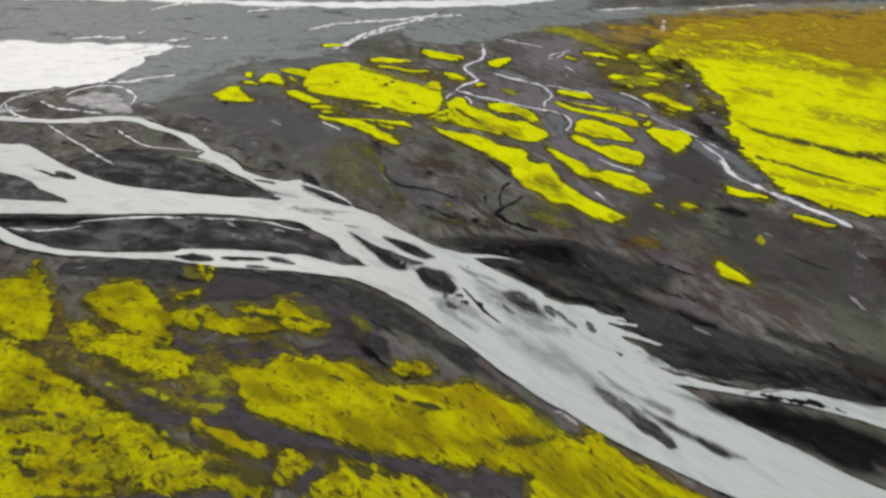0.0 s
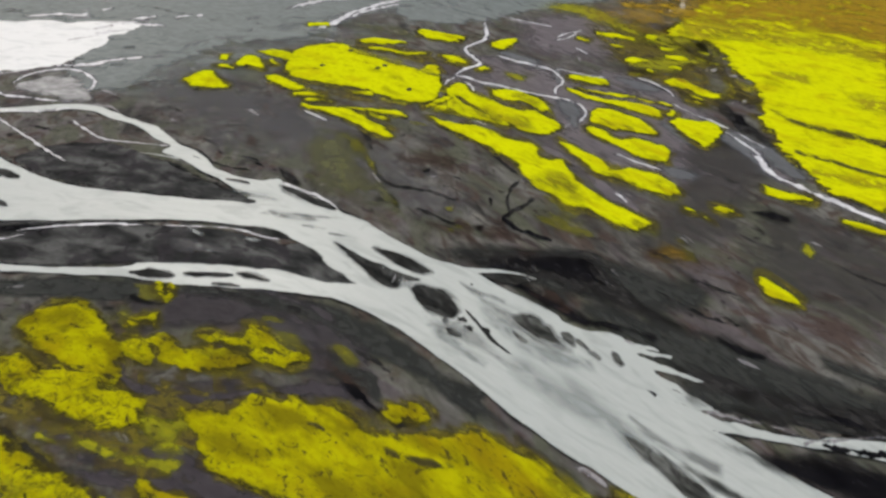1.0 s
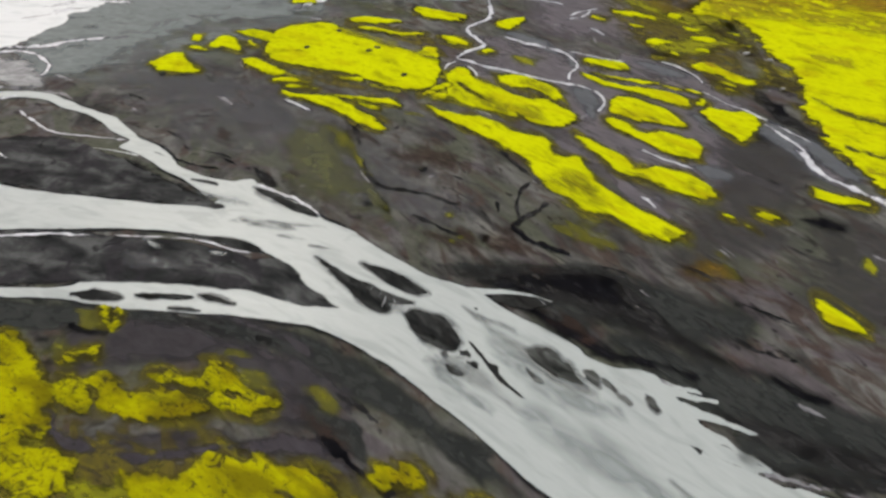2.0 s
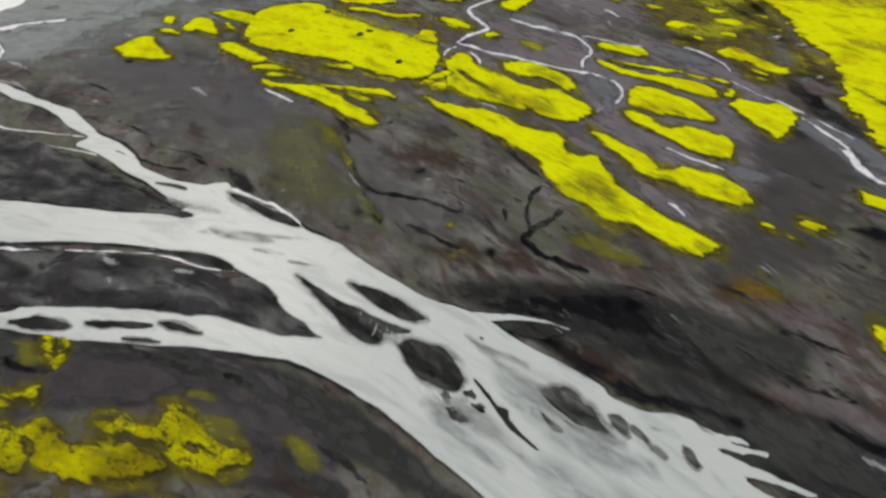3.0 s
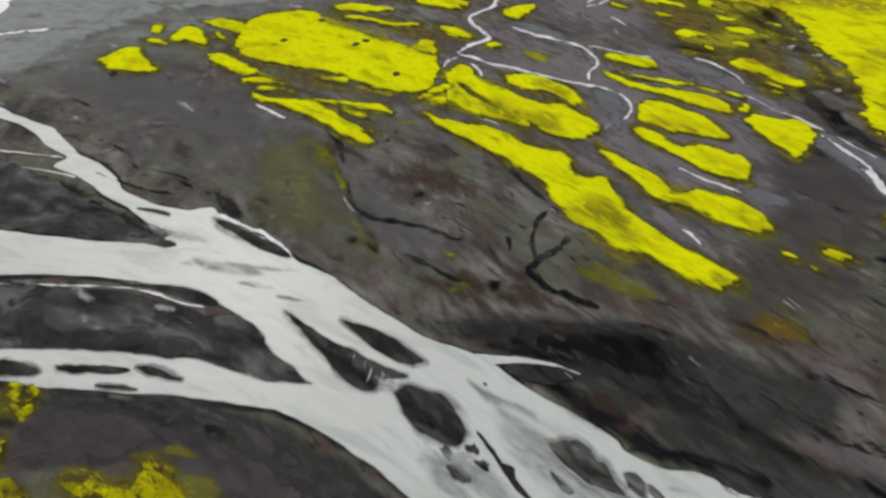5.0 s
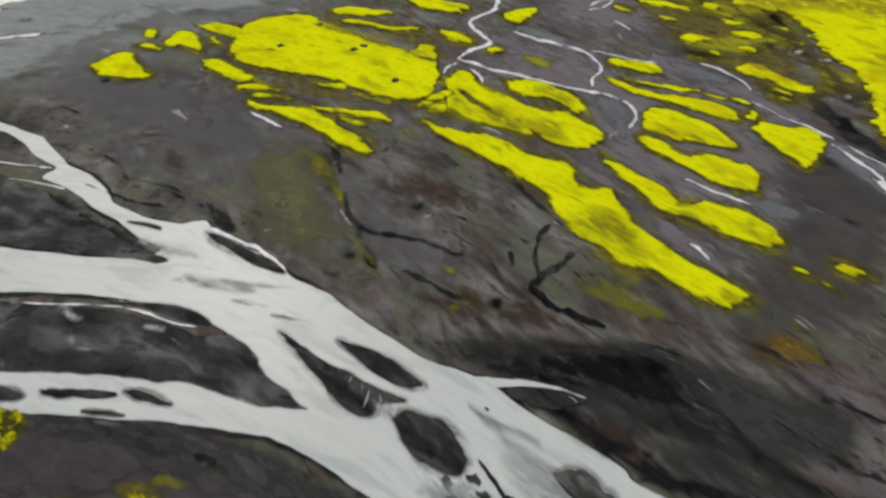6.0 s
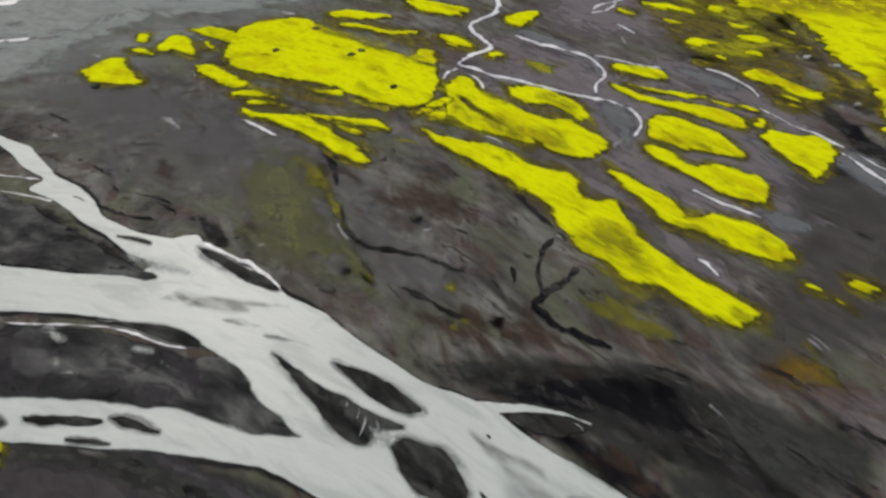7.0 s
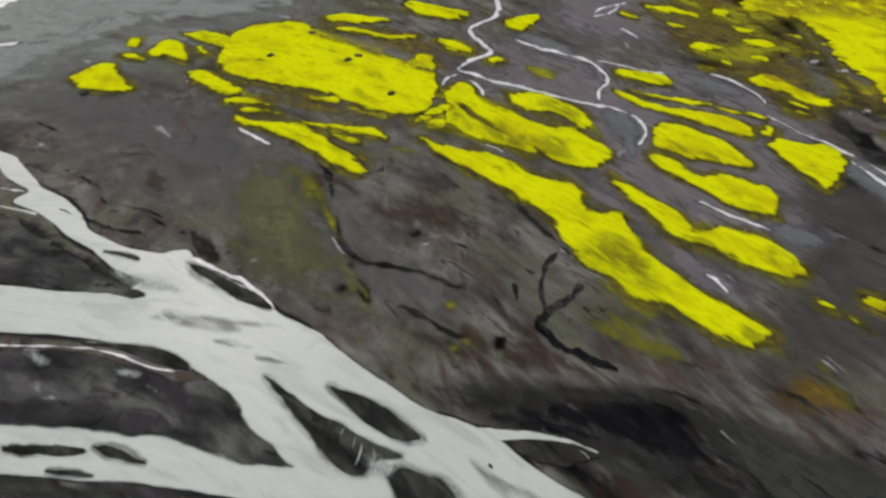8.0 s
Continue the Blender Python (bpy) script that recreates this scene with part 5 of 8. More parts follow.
flat([(-55.7, 78.2), (-45.9, 77.2), (-35.7, 74.1), (-27.8, 70.2)],
    [(-54.8, 76.1), (-44.5, 73.1), (-34.4, 69.2), (-26.7, 65.6)],
    "dark violet-grey silt on the near bank", dark=True)
flat([(27.8, 253.8), (74.8, 271.7), (111.7, 277.9), (132.1, 274.7)],
    [(27.3, 205.8), (54.5, 194.5), (85.4, 193.9), (119.1, 201.4)],
    "lilac-grey silt flat on the far plain")
bank([(-87.9, 73.6), (-76.5, 75.2), (-62.3, 76.4), (-47.5, 73.7), (-36.1, 70.4), (-28.0, 66.4)],
    [(-80.1, 61.9), (-69.4, 62.8), (-56.2, 63.3), (-47.7, 66.0), (-37.1, 63.8), (-29.2, 59.3)],
    "dull violet-grey gravel of the near bank")
bank([(-39.2, 64.2), (-34.5, 64.7), (-28.9, 61.9), (-24.4, 58.5)],
    [(-43.2, 54.4), (-33.6, 52.1), (-26.4, 51.3), (-21.4, 52.8)],
    "dull violet-grey gravel of the near bank")
bank([(-74.9, 54.0), (-60.6, 53.6), (-47.9, 52.9), (-40.5, 54.4)],
    [(-71.2, 48.5), (-57.4, 47.8), (-43.7, 47.1), (-32.5, 48.4)],
    "dull violet-grey gravel of the near bank")
plain([(-177.7, 182.3), (-145.8, 214.1), (-98.9, 238.8), (-49.9, 257.1), (-9.3, 261.2)],
    [(-146.1, 149.6), (-111.9, 154.4), (-82.4, 171.1), (-52.2, 192.7), (-8.1, 217.9)],
    "grey-green sand fading into gravel", fading=True)
dry([(-122.3, 184.3), (-112.2, 191.1), (-92.4, 185.3), (-71.2, 168.5), (-55.3, 151.9)],
    [(-114.2, 164.3), (-97.3, 155.2), (-79.1, 146.9), (-62.6, 139.8), (-51.2, 138.0)],
    "paler grey-green stretch of gravel")
dry([(-91.4, 179.0), (-73.1, 173.7), (-54.4, 159.0), (-36.7, 146.2)],
    [(-84.3, 158.7), (-64.8, 146.0), (-48.1, 136.6), (-34.1, 133.1)],
    "paler grey-green stretch of gravel")
bank([(40.6, 95.9), (54.0, 102.0), (70.9, 116.3), (85.4, 130.0), (101.0, 137.8), (126.1, 140.1)],
    [(42.4, 88.1), (52.2, 84.0), (62.4, 84.0), (74.4, 87.0), (90.6, 89.1)],
    "dull grey gravel beside the black sand", dull=True)
bank([(96.6, 117.9), (115.6, 113.4), (132.5, 103.2), (148.5, 92.7), (167.6, 85.5)],
    [(69.6, 77.5), (86.9, 69.2), (102.8, 61.6), (121.7, 54.6), (138.2, 49.8)],
    "dull grey gravel beside the black sand", dull=True)
bank([(83.6, 139.2), (95.2, 145.2), (112.8, 143.3), (124.8, 141.4)],
    [(76.6, 122.1), (85.9, 118.4), (96.9, 118.4), (109.0, 119.2)],
    "dull grey gravel beside the side stream", dull=True)

# paler and darker stretches of gravel
dry([(-143.2, 191.3), (-123.7, 199.8), (-99.4, 200.4), (-69.4, 181.7), (-40.3, 168.8), (-13.6, 148.7), (5.7, 125.3), (17.0, 119.4)],
    [(-127.5, 164.0), (-91.6, 132.9), (-70.2, 124.4), (-51.7, 120.6), (-28.6, 102.9), (-10.0, 93.9), (4.8, 95.4), (15.1, 100.1)],
    "dry gravel below the moss islands, partly paled for haze")
sand([(-68.6, 78.1), (-57.6, 77.6), (-41.1, 76.5), (-29.8, 73.8), (-18.5, 68.6), (-7.9, 62.9), (1.7, 55.2), (10.4, 50.5)],
    [(-66.4, 73.7), (-54.9, 71.1), (-38.4, 67.6), (-27.3, 62.9), (-16.7, 56.8), (-7.2, 52.1), (1.6, 45.6), (9.4, 39.9)],
    "dark grey-green sand along the river bank")
sand([(-121.9, 80.1), (-95.3, 80.4), (-67.8, 78.4), (-45.9, 75.3)],
    [(-117.8, 73.5), (-91.0, 71.6), (-64.8, 69.8), (-44.1, 68.0)],
    "dark grey-green sand along the river bank")
sand([(-8.1, 93.9), (7.2, 95.4), (22.6, 94.4), (37.7, 93.3), (51.5, 89.3), (63.1, 82.9), (76.5, 78.6)],
    [(-7.8, 88.5), (6.5, 83.1), (19.5, 77.3), (31.4, 72.0), (43.4, 69.8), (54.9, 67.7), (67.8, 65.7)],
    "dark grey sand beside the river")
dry([(-75.0, 201.0), (-44.7, 193.6), (-14.5, 163.0), (3.0, 143.8)],
    [(-69.4, 181.7), (-40.3, 168.8), (-13.4, 146.1), (2.8, 129.6)],
    "dry gravel beside the moss islands, partly paled for haze")
sand([(-134.9, 134.6), (-121.3, 137.1), (-99.4, 130.5), (-80.8, 122.3), (-62.4, 114.7)],
    [(-123.2, 117.9), (-107.7, 115.2), (-89.1, 110.8), (-75.4, 110.1), (-60.5, 109.3)],
    "dark grey sand between river arms")
sand([(-33.1, 59.3), (-27.5, 59.8), (-20.7, 58.5), (-12.8, 54.4)],
    [(-31.9, 55.2), (-25.6, 51.3), (-18.9, 48.4), (-11.7, 45.0)],
    "dark grey sand on the near bank")
sand([(34.0, 75.8), (45.5, 74.1), (57.2, 69.2), (71.1, 64.5), (85.4, 57.3), (100.8, 50.6), (114.9, 46.9)],
    [(32.6, 69.0), (41.7, 59.8), (51.2, 51.6), (62.9, 46.1), (77.6, 43.2), (91.9, 37.7), (105.0, 34.6)],
    "dark grey sand beside the river")
plain([(-33.8, 266.7), (4.6, 285.8), (42.2, 297.5), (80.6, 302.4), (118.0, 300.2), (141.4, 296.7)],
    [(-23.0, 235.8), (4.1, 234.8), (30.3, 242.8), (58.3, 256.0), (91.7, 268.5), (131.8, 279.2)],
    "grey wet sand on the far plain, haze and sheen in its colour")

# wet black sand
wet([(21.4, 90.1), (30.0, 91.3), (38.2, 89.9), (44.4, 84.7)],
    [(21.0, 87.4), (27.8, 80.3), (35.0, 77.4), (42.5, 78.5)],
    "black wet sand hollow", strong=True)
wet([(9.2, 87.1), (17.6, 88.5), (25.5, 85.9)],
    [(9.1, 85.1), (17.2, 84.8), (25.0, 83.3)],
    "black wet sand streak beside the river", strong=True)
wet([(30.7, 68.7), (37.9, 68.7), (46.5, 66.8), (53.4, 63.9)],
    [(30.3, 67.2), (37.1, 66.0), (45.4, 63.9), (52.0, 60.7)],
    "black wet sand streak beside the river", strong=True)
wet([(-83.3, 75.8), (-75.7, 73.6), (-70.0, 72.6)],
    [(-81.3, 72.6), (-74.2, 71.0), (-69.4, 71.6)],
    "black wet hollow on the near bank", strong=True)
wet([(67.5, 63.9), (71.9, 61.1), (78.0, 58.5)],
    [(66.5, 62.0), (70.3, 58.5), (76.3, 56.0)],
    "black wet sand streak", strong=True)
wet([(-10.0, 95.3), (-0.2, 91.1), (9.6, 92.6), (21.8, 92.6), (34.0, 92.7), (45.0, 88.6), (52.7, 77.4), (61.8, 68.8), (71.5, 63.9)],
    [(-9.9, 92.4), (-0.2, 85.7), (9.0, 83.9), (20.2, 82.1), (30.0, 75.1), (39.3, 69.7), (48.2, 65.8), (58.1, 61.1), (68.4, 58.5)],
    "black wet sand beside the river")
wet([(56.3, 52.4), (66.6, 47.6), (80.0, 44.6), (96.8, 43.2), (111.9, 40.4)],
    [(54.2, 45.9), (64.9, 43.3), (78.1, 40.7), (94.1, 38.9), (108.9, 36.2)],
    "black wet sand beside the river")
wet([(56.9, 41.1), (64.4, 38.6), (77.2, 38.7), (89.7, 36.0), (101.4, 30.8), (111.0, 26.0)],
    [(56.4, 39.7), (63.0, 35.1), (72.6, 29.4), (84.4, 27.0), (95.6, 22.4), (106.6, 20.2)],
    "black wet sand between two river arms")
wet([(-173.5, 99.8), (-154.0, 100.0), (-130.6, 100.3), (-111.1, 100.5), (-91.6, 101.0)],
    [(-170.0, 95.4), (-149.4, 93.5), (-126.4, 93.3), (-108.8, 96.1), (-90.7, 98.8)],
    "black wet sand at the river edge", strong=True, over=True)
wet([(95.5, 107.3), (103.0, 108.3), (109.4, 104.6)],
    [(94.6, 105.3), (100.0, 101.6), (107.0, 99.8)],
    "black wet hollow in the gravel", strong=True)
wet([(94.3, 147.2), (102.3, 149.4), (108.7, 141.4)],
    [(90.8, 137.3), (96.4, 133.6), (105.5, 133.8)],
    "dark wet hollow beside a stream")
wet([(110.9, 172.0), (116.9, 167.3), (120.0, 153.8), (126.6, 139.7)],
    [(107.3, 162.5), (109.6, 149.5), (114.5, 141.5), (119.4, 125.1)],
    "dark wet edge below the moss meadow")
wet([(-99.5, 129.5), (-92.0, 129.5), (-81.2, 123.2), (-68.2, 116.0), (-59.6, 111.9)],
    [(-88.1, 110.6), (-81.1, 110.0), (-74.1, 109.3), (-64.9, 108.7), (-58.8, 110.0)],
    "dark wet gravel between river arms")
wet([(-117.3, 134.4), (-100.0, 131.0), (-79.1, 122.5), (-63.9, 114.5)],
    [(-109.9, 118.7), (-91.8, 111.0), (-75.3, 111.2), (-63.0, 111.4)],
    "dark wet gravel between river arms")
wet([(-56.7, 126.4), (-53.7, 124.9), (-47.8, 121.8)],
    [(-55.1, 121.8), (-51.2, 117.4), (-46.0, 116.0)],
    "dark wet gravel by the river bank")
wet([(-44.7, 84.1), (-39.0, 89.6), (-33.6, 87.7), (-25.4, 80.7)],
    [(-43.4, 80.8), (-35.5, 78.3), (-30.7, 76.8), (-24.9, 78.3)],
    "dark wet gravel at the bar tip")
wet([(48.7, 58.4), (62.1, 55.9), (78.6, 50.9), (96.5, 47.9), (115.0, 44.9), (130.8, 40.6)],
    [(48.2, 56.6), (59.2, 47.5), (74.3, 41.6), (91.3, 38.8), (107.9, 34.8), (122.9, 31.0)],
    "black wet sand beside the river")
wet([(53.2, 42.9), (63.6, 40.0), (77.2, 38.7), (92.0, 35.4), (105.8, 29.6)],
    [(52.2, 39.9), (61.4, 34.4), (72.3, 28.7), (86.3, 25.8), (99.1, 20.2)],
    "black wet sand between two river arms", strong=True)
wet([(113.6, 160.7), (117.1, 162.3), (121.8, 159.4)],
    [(111.3, 156.3), (111.0, 150.7), (116.3, 149.4)],
    "dark wet hollow beside a stream", strong=True)
wet([(15.2, 83.1), (22.5, 80.6), (29.3, 76.8), (36.2, 71.7), (44.5, 66.6)],
    [(14.9, 80.0), (21.3, 73.2), (27.5, 68.9), (34.3, 65.2), (42.9, 62.2)],
    "black wet sand along the river edge", strong=True)
wet([(7.8, 87.7), (15.9, 88.9), (24.8, 87.7), (30.6, 82.9)],
    [(7.7, 85.8), (15.2, 82.9), (23.6, 80.6), (29.6, 78.4)],
    "black wet sand along the river edge")
wet([(7.0, 86.2), (12.2, 87.5), (18.5, 88.3), (26.9, 88.6), (34.4, 89.1), (40.5, 88.6), (43.1, 86.8)],
    [(7.1, 84.6), (11.9, 84.2), (17.8, 83.6), (25.6, 82.4), (32.4, 81.9), (38.5, 82.2), (41.9, 84.0)],
    "black wet sand hollow", strong=True)
wet([(34.7, 84.1), (38.9, 85.0), (42.7, 82.9), (42.9, 79.5)],
    [(34.4, 81.5), (36.2, 79.3), (38.8, 77.1), (42.1, 77.8)],
    "black wet sand hollow", strong=True)
sand([(53.6, 54.0), (63.7, 52.1), (76.9, 47.6), (92.2, 43.1), (110.7, 38.9), (125.9, 34.9)],
    [(54.6, 47.4), (60.8, 44.1), (74.5, 42.2), (89.7, 38.8), (107.2, 34.1), (122.1, 30.3)],
    "dark grey sand beside the side arm", over=True)
sand([(88.2, 61.5), (97.5, 57.9), (110.0, 52.8), (121.8, 48.0)],
    [(86.2, 54.3), (93.2, 50.2), (105.3, 45.5), (116.2, 40.4)],
    "dark grey sand beside the side arm", over=True)
wet([(54.8, 40.2), (63.5, 40.0), (73.0, 39.0), (86.0, 37.0), (97.9, 34.0), (109.2, 30.9)],
    [(59.0, 36.3), (66.8, 31.5), (73.8, 26.9), (83.3, 20.9), (97.1, 14.4)],
    "black wet sand below the side arm", strong=True)
sand([(1.9, 55.2), (10.1, 48.6), (19.6, 39.9), (29.5, 32.5), (38.7, 26.6)],
    [(0.2, 46.9), (6.9, 43.6), (16.5, 37.9), (24.0, 31.8), (34.6, 25.4)],
    "dark grey sand along the near bank", over=True)

# gullies and rills
gully([(-68.9, 130.3), (-65.0, 128.5), (-61.0, 126.0)], 0.5,
    "black rill cut into the gravel")
gully([(-95.0, 144.9), (-86.0, 140.5), (-80.0, 136.9)], 0.5,
    "black rill cut into the gravel")
gully([(-75.8, 133.0), (-67.3, 131.0), (-60.9, 127.7)], 0.4,
    "black rill cut into the gravel")
gully([(7.1, 84.6), (14.2, 84.8), (20.7, 83.9), (26.1, 82.0)], 0.7,
    "black rill cut into the gravel")
gully([(-112.6, 163.7), (-106.2, 160.5), (-99.9, 156.9)], 0.4,
    "black rill cut into the gravel")
gully([(2.6, 122.0), (6.2, 120.5)], 0.28,
    "black rill cut into the gravel", soft=True)
gully([(36.9, 90.3), (41.5, 89.3), (45.0, 87.8)], 0.5,
    "black rill cut into the gravel")
gully([(60.0, 90.3), (63.8, 87.8), (67.0, 84.6)], 0.5,
    "black rill cut into the gravel")
gully([(87.5, 127.9), (89.9, 125.1), (91.6, 123.5)], 0.5,
    "black rill cut into the gravel")
gully([(95.5, 121.5), (97.6, 119.3)], 0.6,
    "black rill cut into the gravel")
gully([(45.3, 81.2), (47.4, 79.5), (49.3, 77.5)], 0.5,
    "black rill cut into the gravel")
gully([(-24.0, 61.1), (-19.9, 58.9), (-16.8, 57.2), (-12.3, 54.0)], 0.6,
    "black rill cut into the gravel")
gully([(-64.3, 78.1), (-58.0, 75.9), (-50.5, 73.2), (-43.7, 71.4)], 0.6,
    "black rill cut into the gravel")
gully([(-41.9, 72.1), (-37.3, 70.6), (-33.8, 69.1)], 0.5,
    "black rill cut into the gravel")
gully([(-51.4, 75.4), (-46.9, 74.6)], 0.5,
    "black rill cut into the gravel")
gully([(-99.2, 43.8), (-89.6, 39.9), (-80.3, 35.7), (-69.2, 30.5)], 0.6,
    "black rill cut into the gravel")
gully([(-25.1, 53.3), (-18.3, 48.8), (-13.5, 45.0), (-5.3, 41.2)], 0.9,
    "black rill cut into the gravel")
gully([(77.2, 38.7), (88.9, 37.1), (98.5, 34.7)], 0.8,
    "black rill cut into the gravel")
gully([(103.5, 54.5), (108.3, 49.9), (116.1, 46.5)], 0.8,
    "black rill cut into the gravel")
gully([(55.7, 77.5), (66.8, 69.1), (78.6, 65.3)], 0.6,
    "black rill cut into the gravel")
gully([(74.5, 45.3), (86.7, 43.5), (96.4, 40.3)], 0.7,
    "black rill cut into the gravel")
gully([(-158.7, 124.8), (-144.1, 118.9)], 0.5,
    "black rill cut into the gravel")
gully([(-110.6, 129.7), (-101.4, 129.1)], 0.5,
    "black rill cut into the gravel")
gully([(-158.1, 149.3), (-143.9, 145.4)], 0.5,
    "black rill cut into the gravel")
gully([(-86.6, 131.1), (-73.7, 126.0), (-64.5, 124.4)], 0.5,
    "black rill cut into the gravel")
gully([(110.2, 87.4), (117.2, 80.4), (124.7, 78.2)], 0.5,
    "black rill cut into the gravel")
gully([(66.0, 82.1), (73.3, 77.7), (79.1, 74.5)], 0.5,
    "black rill cut into the gravel")
gully([(-24.2, 129.9), (-20.8, 121.2), (-15.4, 116.8), (-9.4, 115.8), (-2.3, 113.6), (5.8, 109.9)], 0.59,
    "dark rill cut into the gravel", soft=True)
gully([(-32.2, 148.4), (-27.7, 142.5), (-24.7, 133.3)], 0.9,
    "dark rill cut into the gravel", soft=True)
gully([(-11.2, 108.1), (-4.4, 105.0), (2.2, 100.9), (7.5, 99.8)], 0.70,
    "dark rill cut into the gravel", soft=True)
gully([(26.5, 120.2), (22.9, 117.0), (21.0, 113.3), (20.1, 108.7), (20.4, 105.1), (18.9, 103.3)], 0.57,
    "black rill cut into the gravel", soft=True)
gully([(18.5, 104.0), (20.0, 100.7), (23.6, 98.0), (27.7, 95.6), (31.9, 93.9)], 0.83,
    "black rill cut into the gravel", over=True)
gully([(18.6, 103.3), (19.9, 104.2), (22.0, 105.7), (24.9, 107.6), (27.0, 109.8), (29.4, 111.2)], 0.76,
    "black rill cut into the gravel", soft=True)
gully([(17.4, 134.2), (20.6, 129.0), (23.5, 125.3), (26.5, 120.2)], 1.07,
    "black rill cut into the gravel", soft=True)
gully([(14.7, 111.8), (14.9, 110.1), (15.1, 107.8)], 0.87,
    "black rill cut into the gravel", soft=True)

# rust-brown silt
rust([(-21.3, 135.1), (-13.5, 138.7), (-4.0, 138.8), (5.5, 135.2), (10.5, 129.2)],
    [(-20.5, 129.1), (-12.4, 123.5), (-3.6, 122.0), (5.1, 122.8), (10.2, 125.1)],
    "rust-brown silt on gravel")
rust([(8.9, 104.4), (14.1, 102.1), (20.5, 100.9), (27.1, 91.3)],
    [(8.6, 100.9), (13.2, 93.4), (19.0, 91.3), (26.2, 87.5)],
    "rust-red silt beside a gully")
rust([(-9.8, 104.4), (-2.1, 103.2), (7.5, 100.9), (15.5, 95.4)],
    [(-9.5, 99.8), (-2.0, 95.5), (6.9, 90.4), (14.8, 89.4)],
    "brown silt beside the river")
rust([(8.9, 104.4), (15.2, 101.5), (23.3, 98.7), (29.3, 92.3)],
    [(8.6, 100.9), (14.3, 94.4), (21.8, 90.4), (28.3, 87.9)],
    "rust-red silt beside a gully", strong=True)
rust([(-30.8, 144.4), (-22.2, 142.5), (-16.1, 136.9)],
    [(-29.9, 138.6), (-21.0, 133.3), (-15.8, 133.3)],
    "brown silt below the moss islands")
rust([(26.4, 78.5), (30.6, 77.3), (34.9, 72.9), (37.2, 69.7)],
    [(25.9, 76.2), (29.2, 71.3), (33.8, 68.7), (36.6, 67.7)],
    "rust-red silt by the black sand")
rust([(102.0, 54.5), (108.7, 52.9), (119.5, 51.3), (128.3, 46.6)],
    [(100.0, 51.1), (104.5, 46.4), (111.9, 40.4), (122.5, 39.1)],
    "rust-red silt by the black sand", strong=True)
rust([(137.2, 87.7), (145.2, 87.8), (156.8, 85.5)],
    [(131.0, 78.3), (134.0, 71.9), (144.8, 69.9)],
    "orange-brown silt on gravel", strong=True)
rust([(97.2, 76.2), (106.4, 76.9), (111.3, 74.8)],
    [(96.4, 74.4), (104.4, 73.2), (110.7, 73.7)],
    "orange-brown silt on gravel")
rust([(56.0, 90.3), (63.6, 93.3), (69.3, 94.3), (71.5, 87.3)],
    [(55.5, 89.3), (60.6, 87.4), (64.8, 86.0), (70.4, 85.5)],
    "orange-brown algae on gravel", strong=True)
rust([(-31.0, 60.4), (-25.9, 58.6), (-15.6, 51.7)],
    [(-30.3, 56.8), (-24.5, 50.0), (-15.0, 45.3)],
    "rust-brown silt beside moss")
rust([(-75.8, 142.1), (-71.2, 144.1), (-65.6, 140.3)],
    [(-73.5, 136.5), (-67.5, 134.8), (-64.6, 137.5)],
    "rust-brown silt on gravel")
rust([(20.4, 90.4), (25.0, 90.9), (30.1, 89.6)],
    [(20.1, 88.8), (24.2, 87.3), (29.7, 87.8)],
    "brown silt on black sand", over=True)
rust([(24.5, 77.1), (28.3, 77.1), (32.5, 74.0)],
    [(24.1, 75.1), (27.1, 71.3), (31.8, 71.3)],
    "rust-red silt on black sand", strong=True, over=True)
rust([(13.3, 104.4), (17.1, 104.4), (20.7, 98.7)],
    [(13.0, 101.5), (16.0, 95.4), (19.8, 93.3)],
    "rust-red silt beside a gully", strong=True, over=True)
rust([(-2.2, 104.4), (5.5, 102.7), (12.7, 98.7)],
    [(-2.1, 101.5), (5.2, 97.0), (12.4, 95.4)],
    "brown silt beside the river", over=True)
rust([(103.8, 54.8), (107.5, 53.6), (111.8, 50.8), (117.5, 48.6), (121.2, 47.2)],
    [(103.8, 50.3), (105.8, 46.3), (109.9, 43.6), (114.0, 41.3), (116.2, 40.4)],
    "rust-red silt by the black sand", strong=True, over=True)
rust([(132.2, 85.5), (137.9, 87.5), (144.5, 85.2), (151.9, 84.1)],
    [(129.1, 79.3), (130.3, 74.9), (134.7, 71.3), (141.2, 69.8)],
    "orange-brown silt on gravel", strong=True, over=True)
rust([(8.9, 99.7), (13.3, 98.7), (18.4, 95.2), (22.3, 92.4)],
    [(9.6, 94.6), (13.3, 92.9), (18.0, 91.8), (21.9, 91.1)],
    "rust-red silt beside a gully", strong=True, over=True)
rust([(23.0, 90.0), (25.4, 90.5), (27.8, 90.0)],
    [(23.2, 88.9), (25.0, 88.6), (27.4, 88.9)],
    "orange silt patch by the black sand", strong=True, over=True)
rust([(26.3, 73.2), (30.3, 72.7), (35.0, 71.2)],
    [(26.5, 71.7), (29.5, 69.5), (33.8, 68.8)],
    "rust-red silt by the black sand", strong=True, over=True)
rust([(102.0, 54.8), (106.9, 52.8), (115.9, 46.4), (123.1, 41.9)],
    [(100.8, 50.3), (104.6, 44.5), (111.5, 40.1), (119.6, 37.3)],
    "rust-brown silt on dark gravel", over=True)

# sparse olive moss
film([(-56.8, 138.5), (-50.9, 151.4), (-41.5, 154.8), (-29.4, 148.5), (-19.2, 123.5), (-10.4, 112.0)],
    [(-49.5, 116.0), (-39.2, 108.1), (-30.3, 103.2), (-21.8, 100.4), (-16.4, 99.8), (-9.6, 100.9)],
    "sparse olive moss film on gravel")
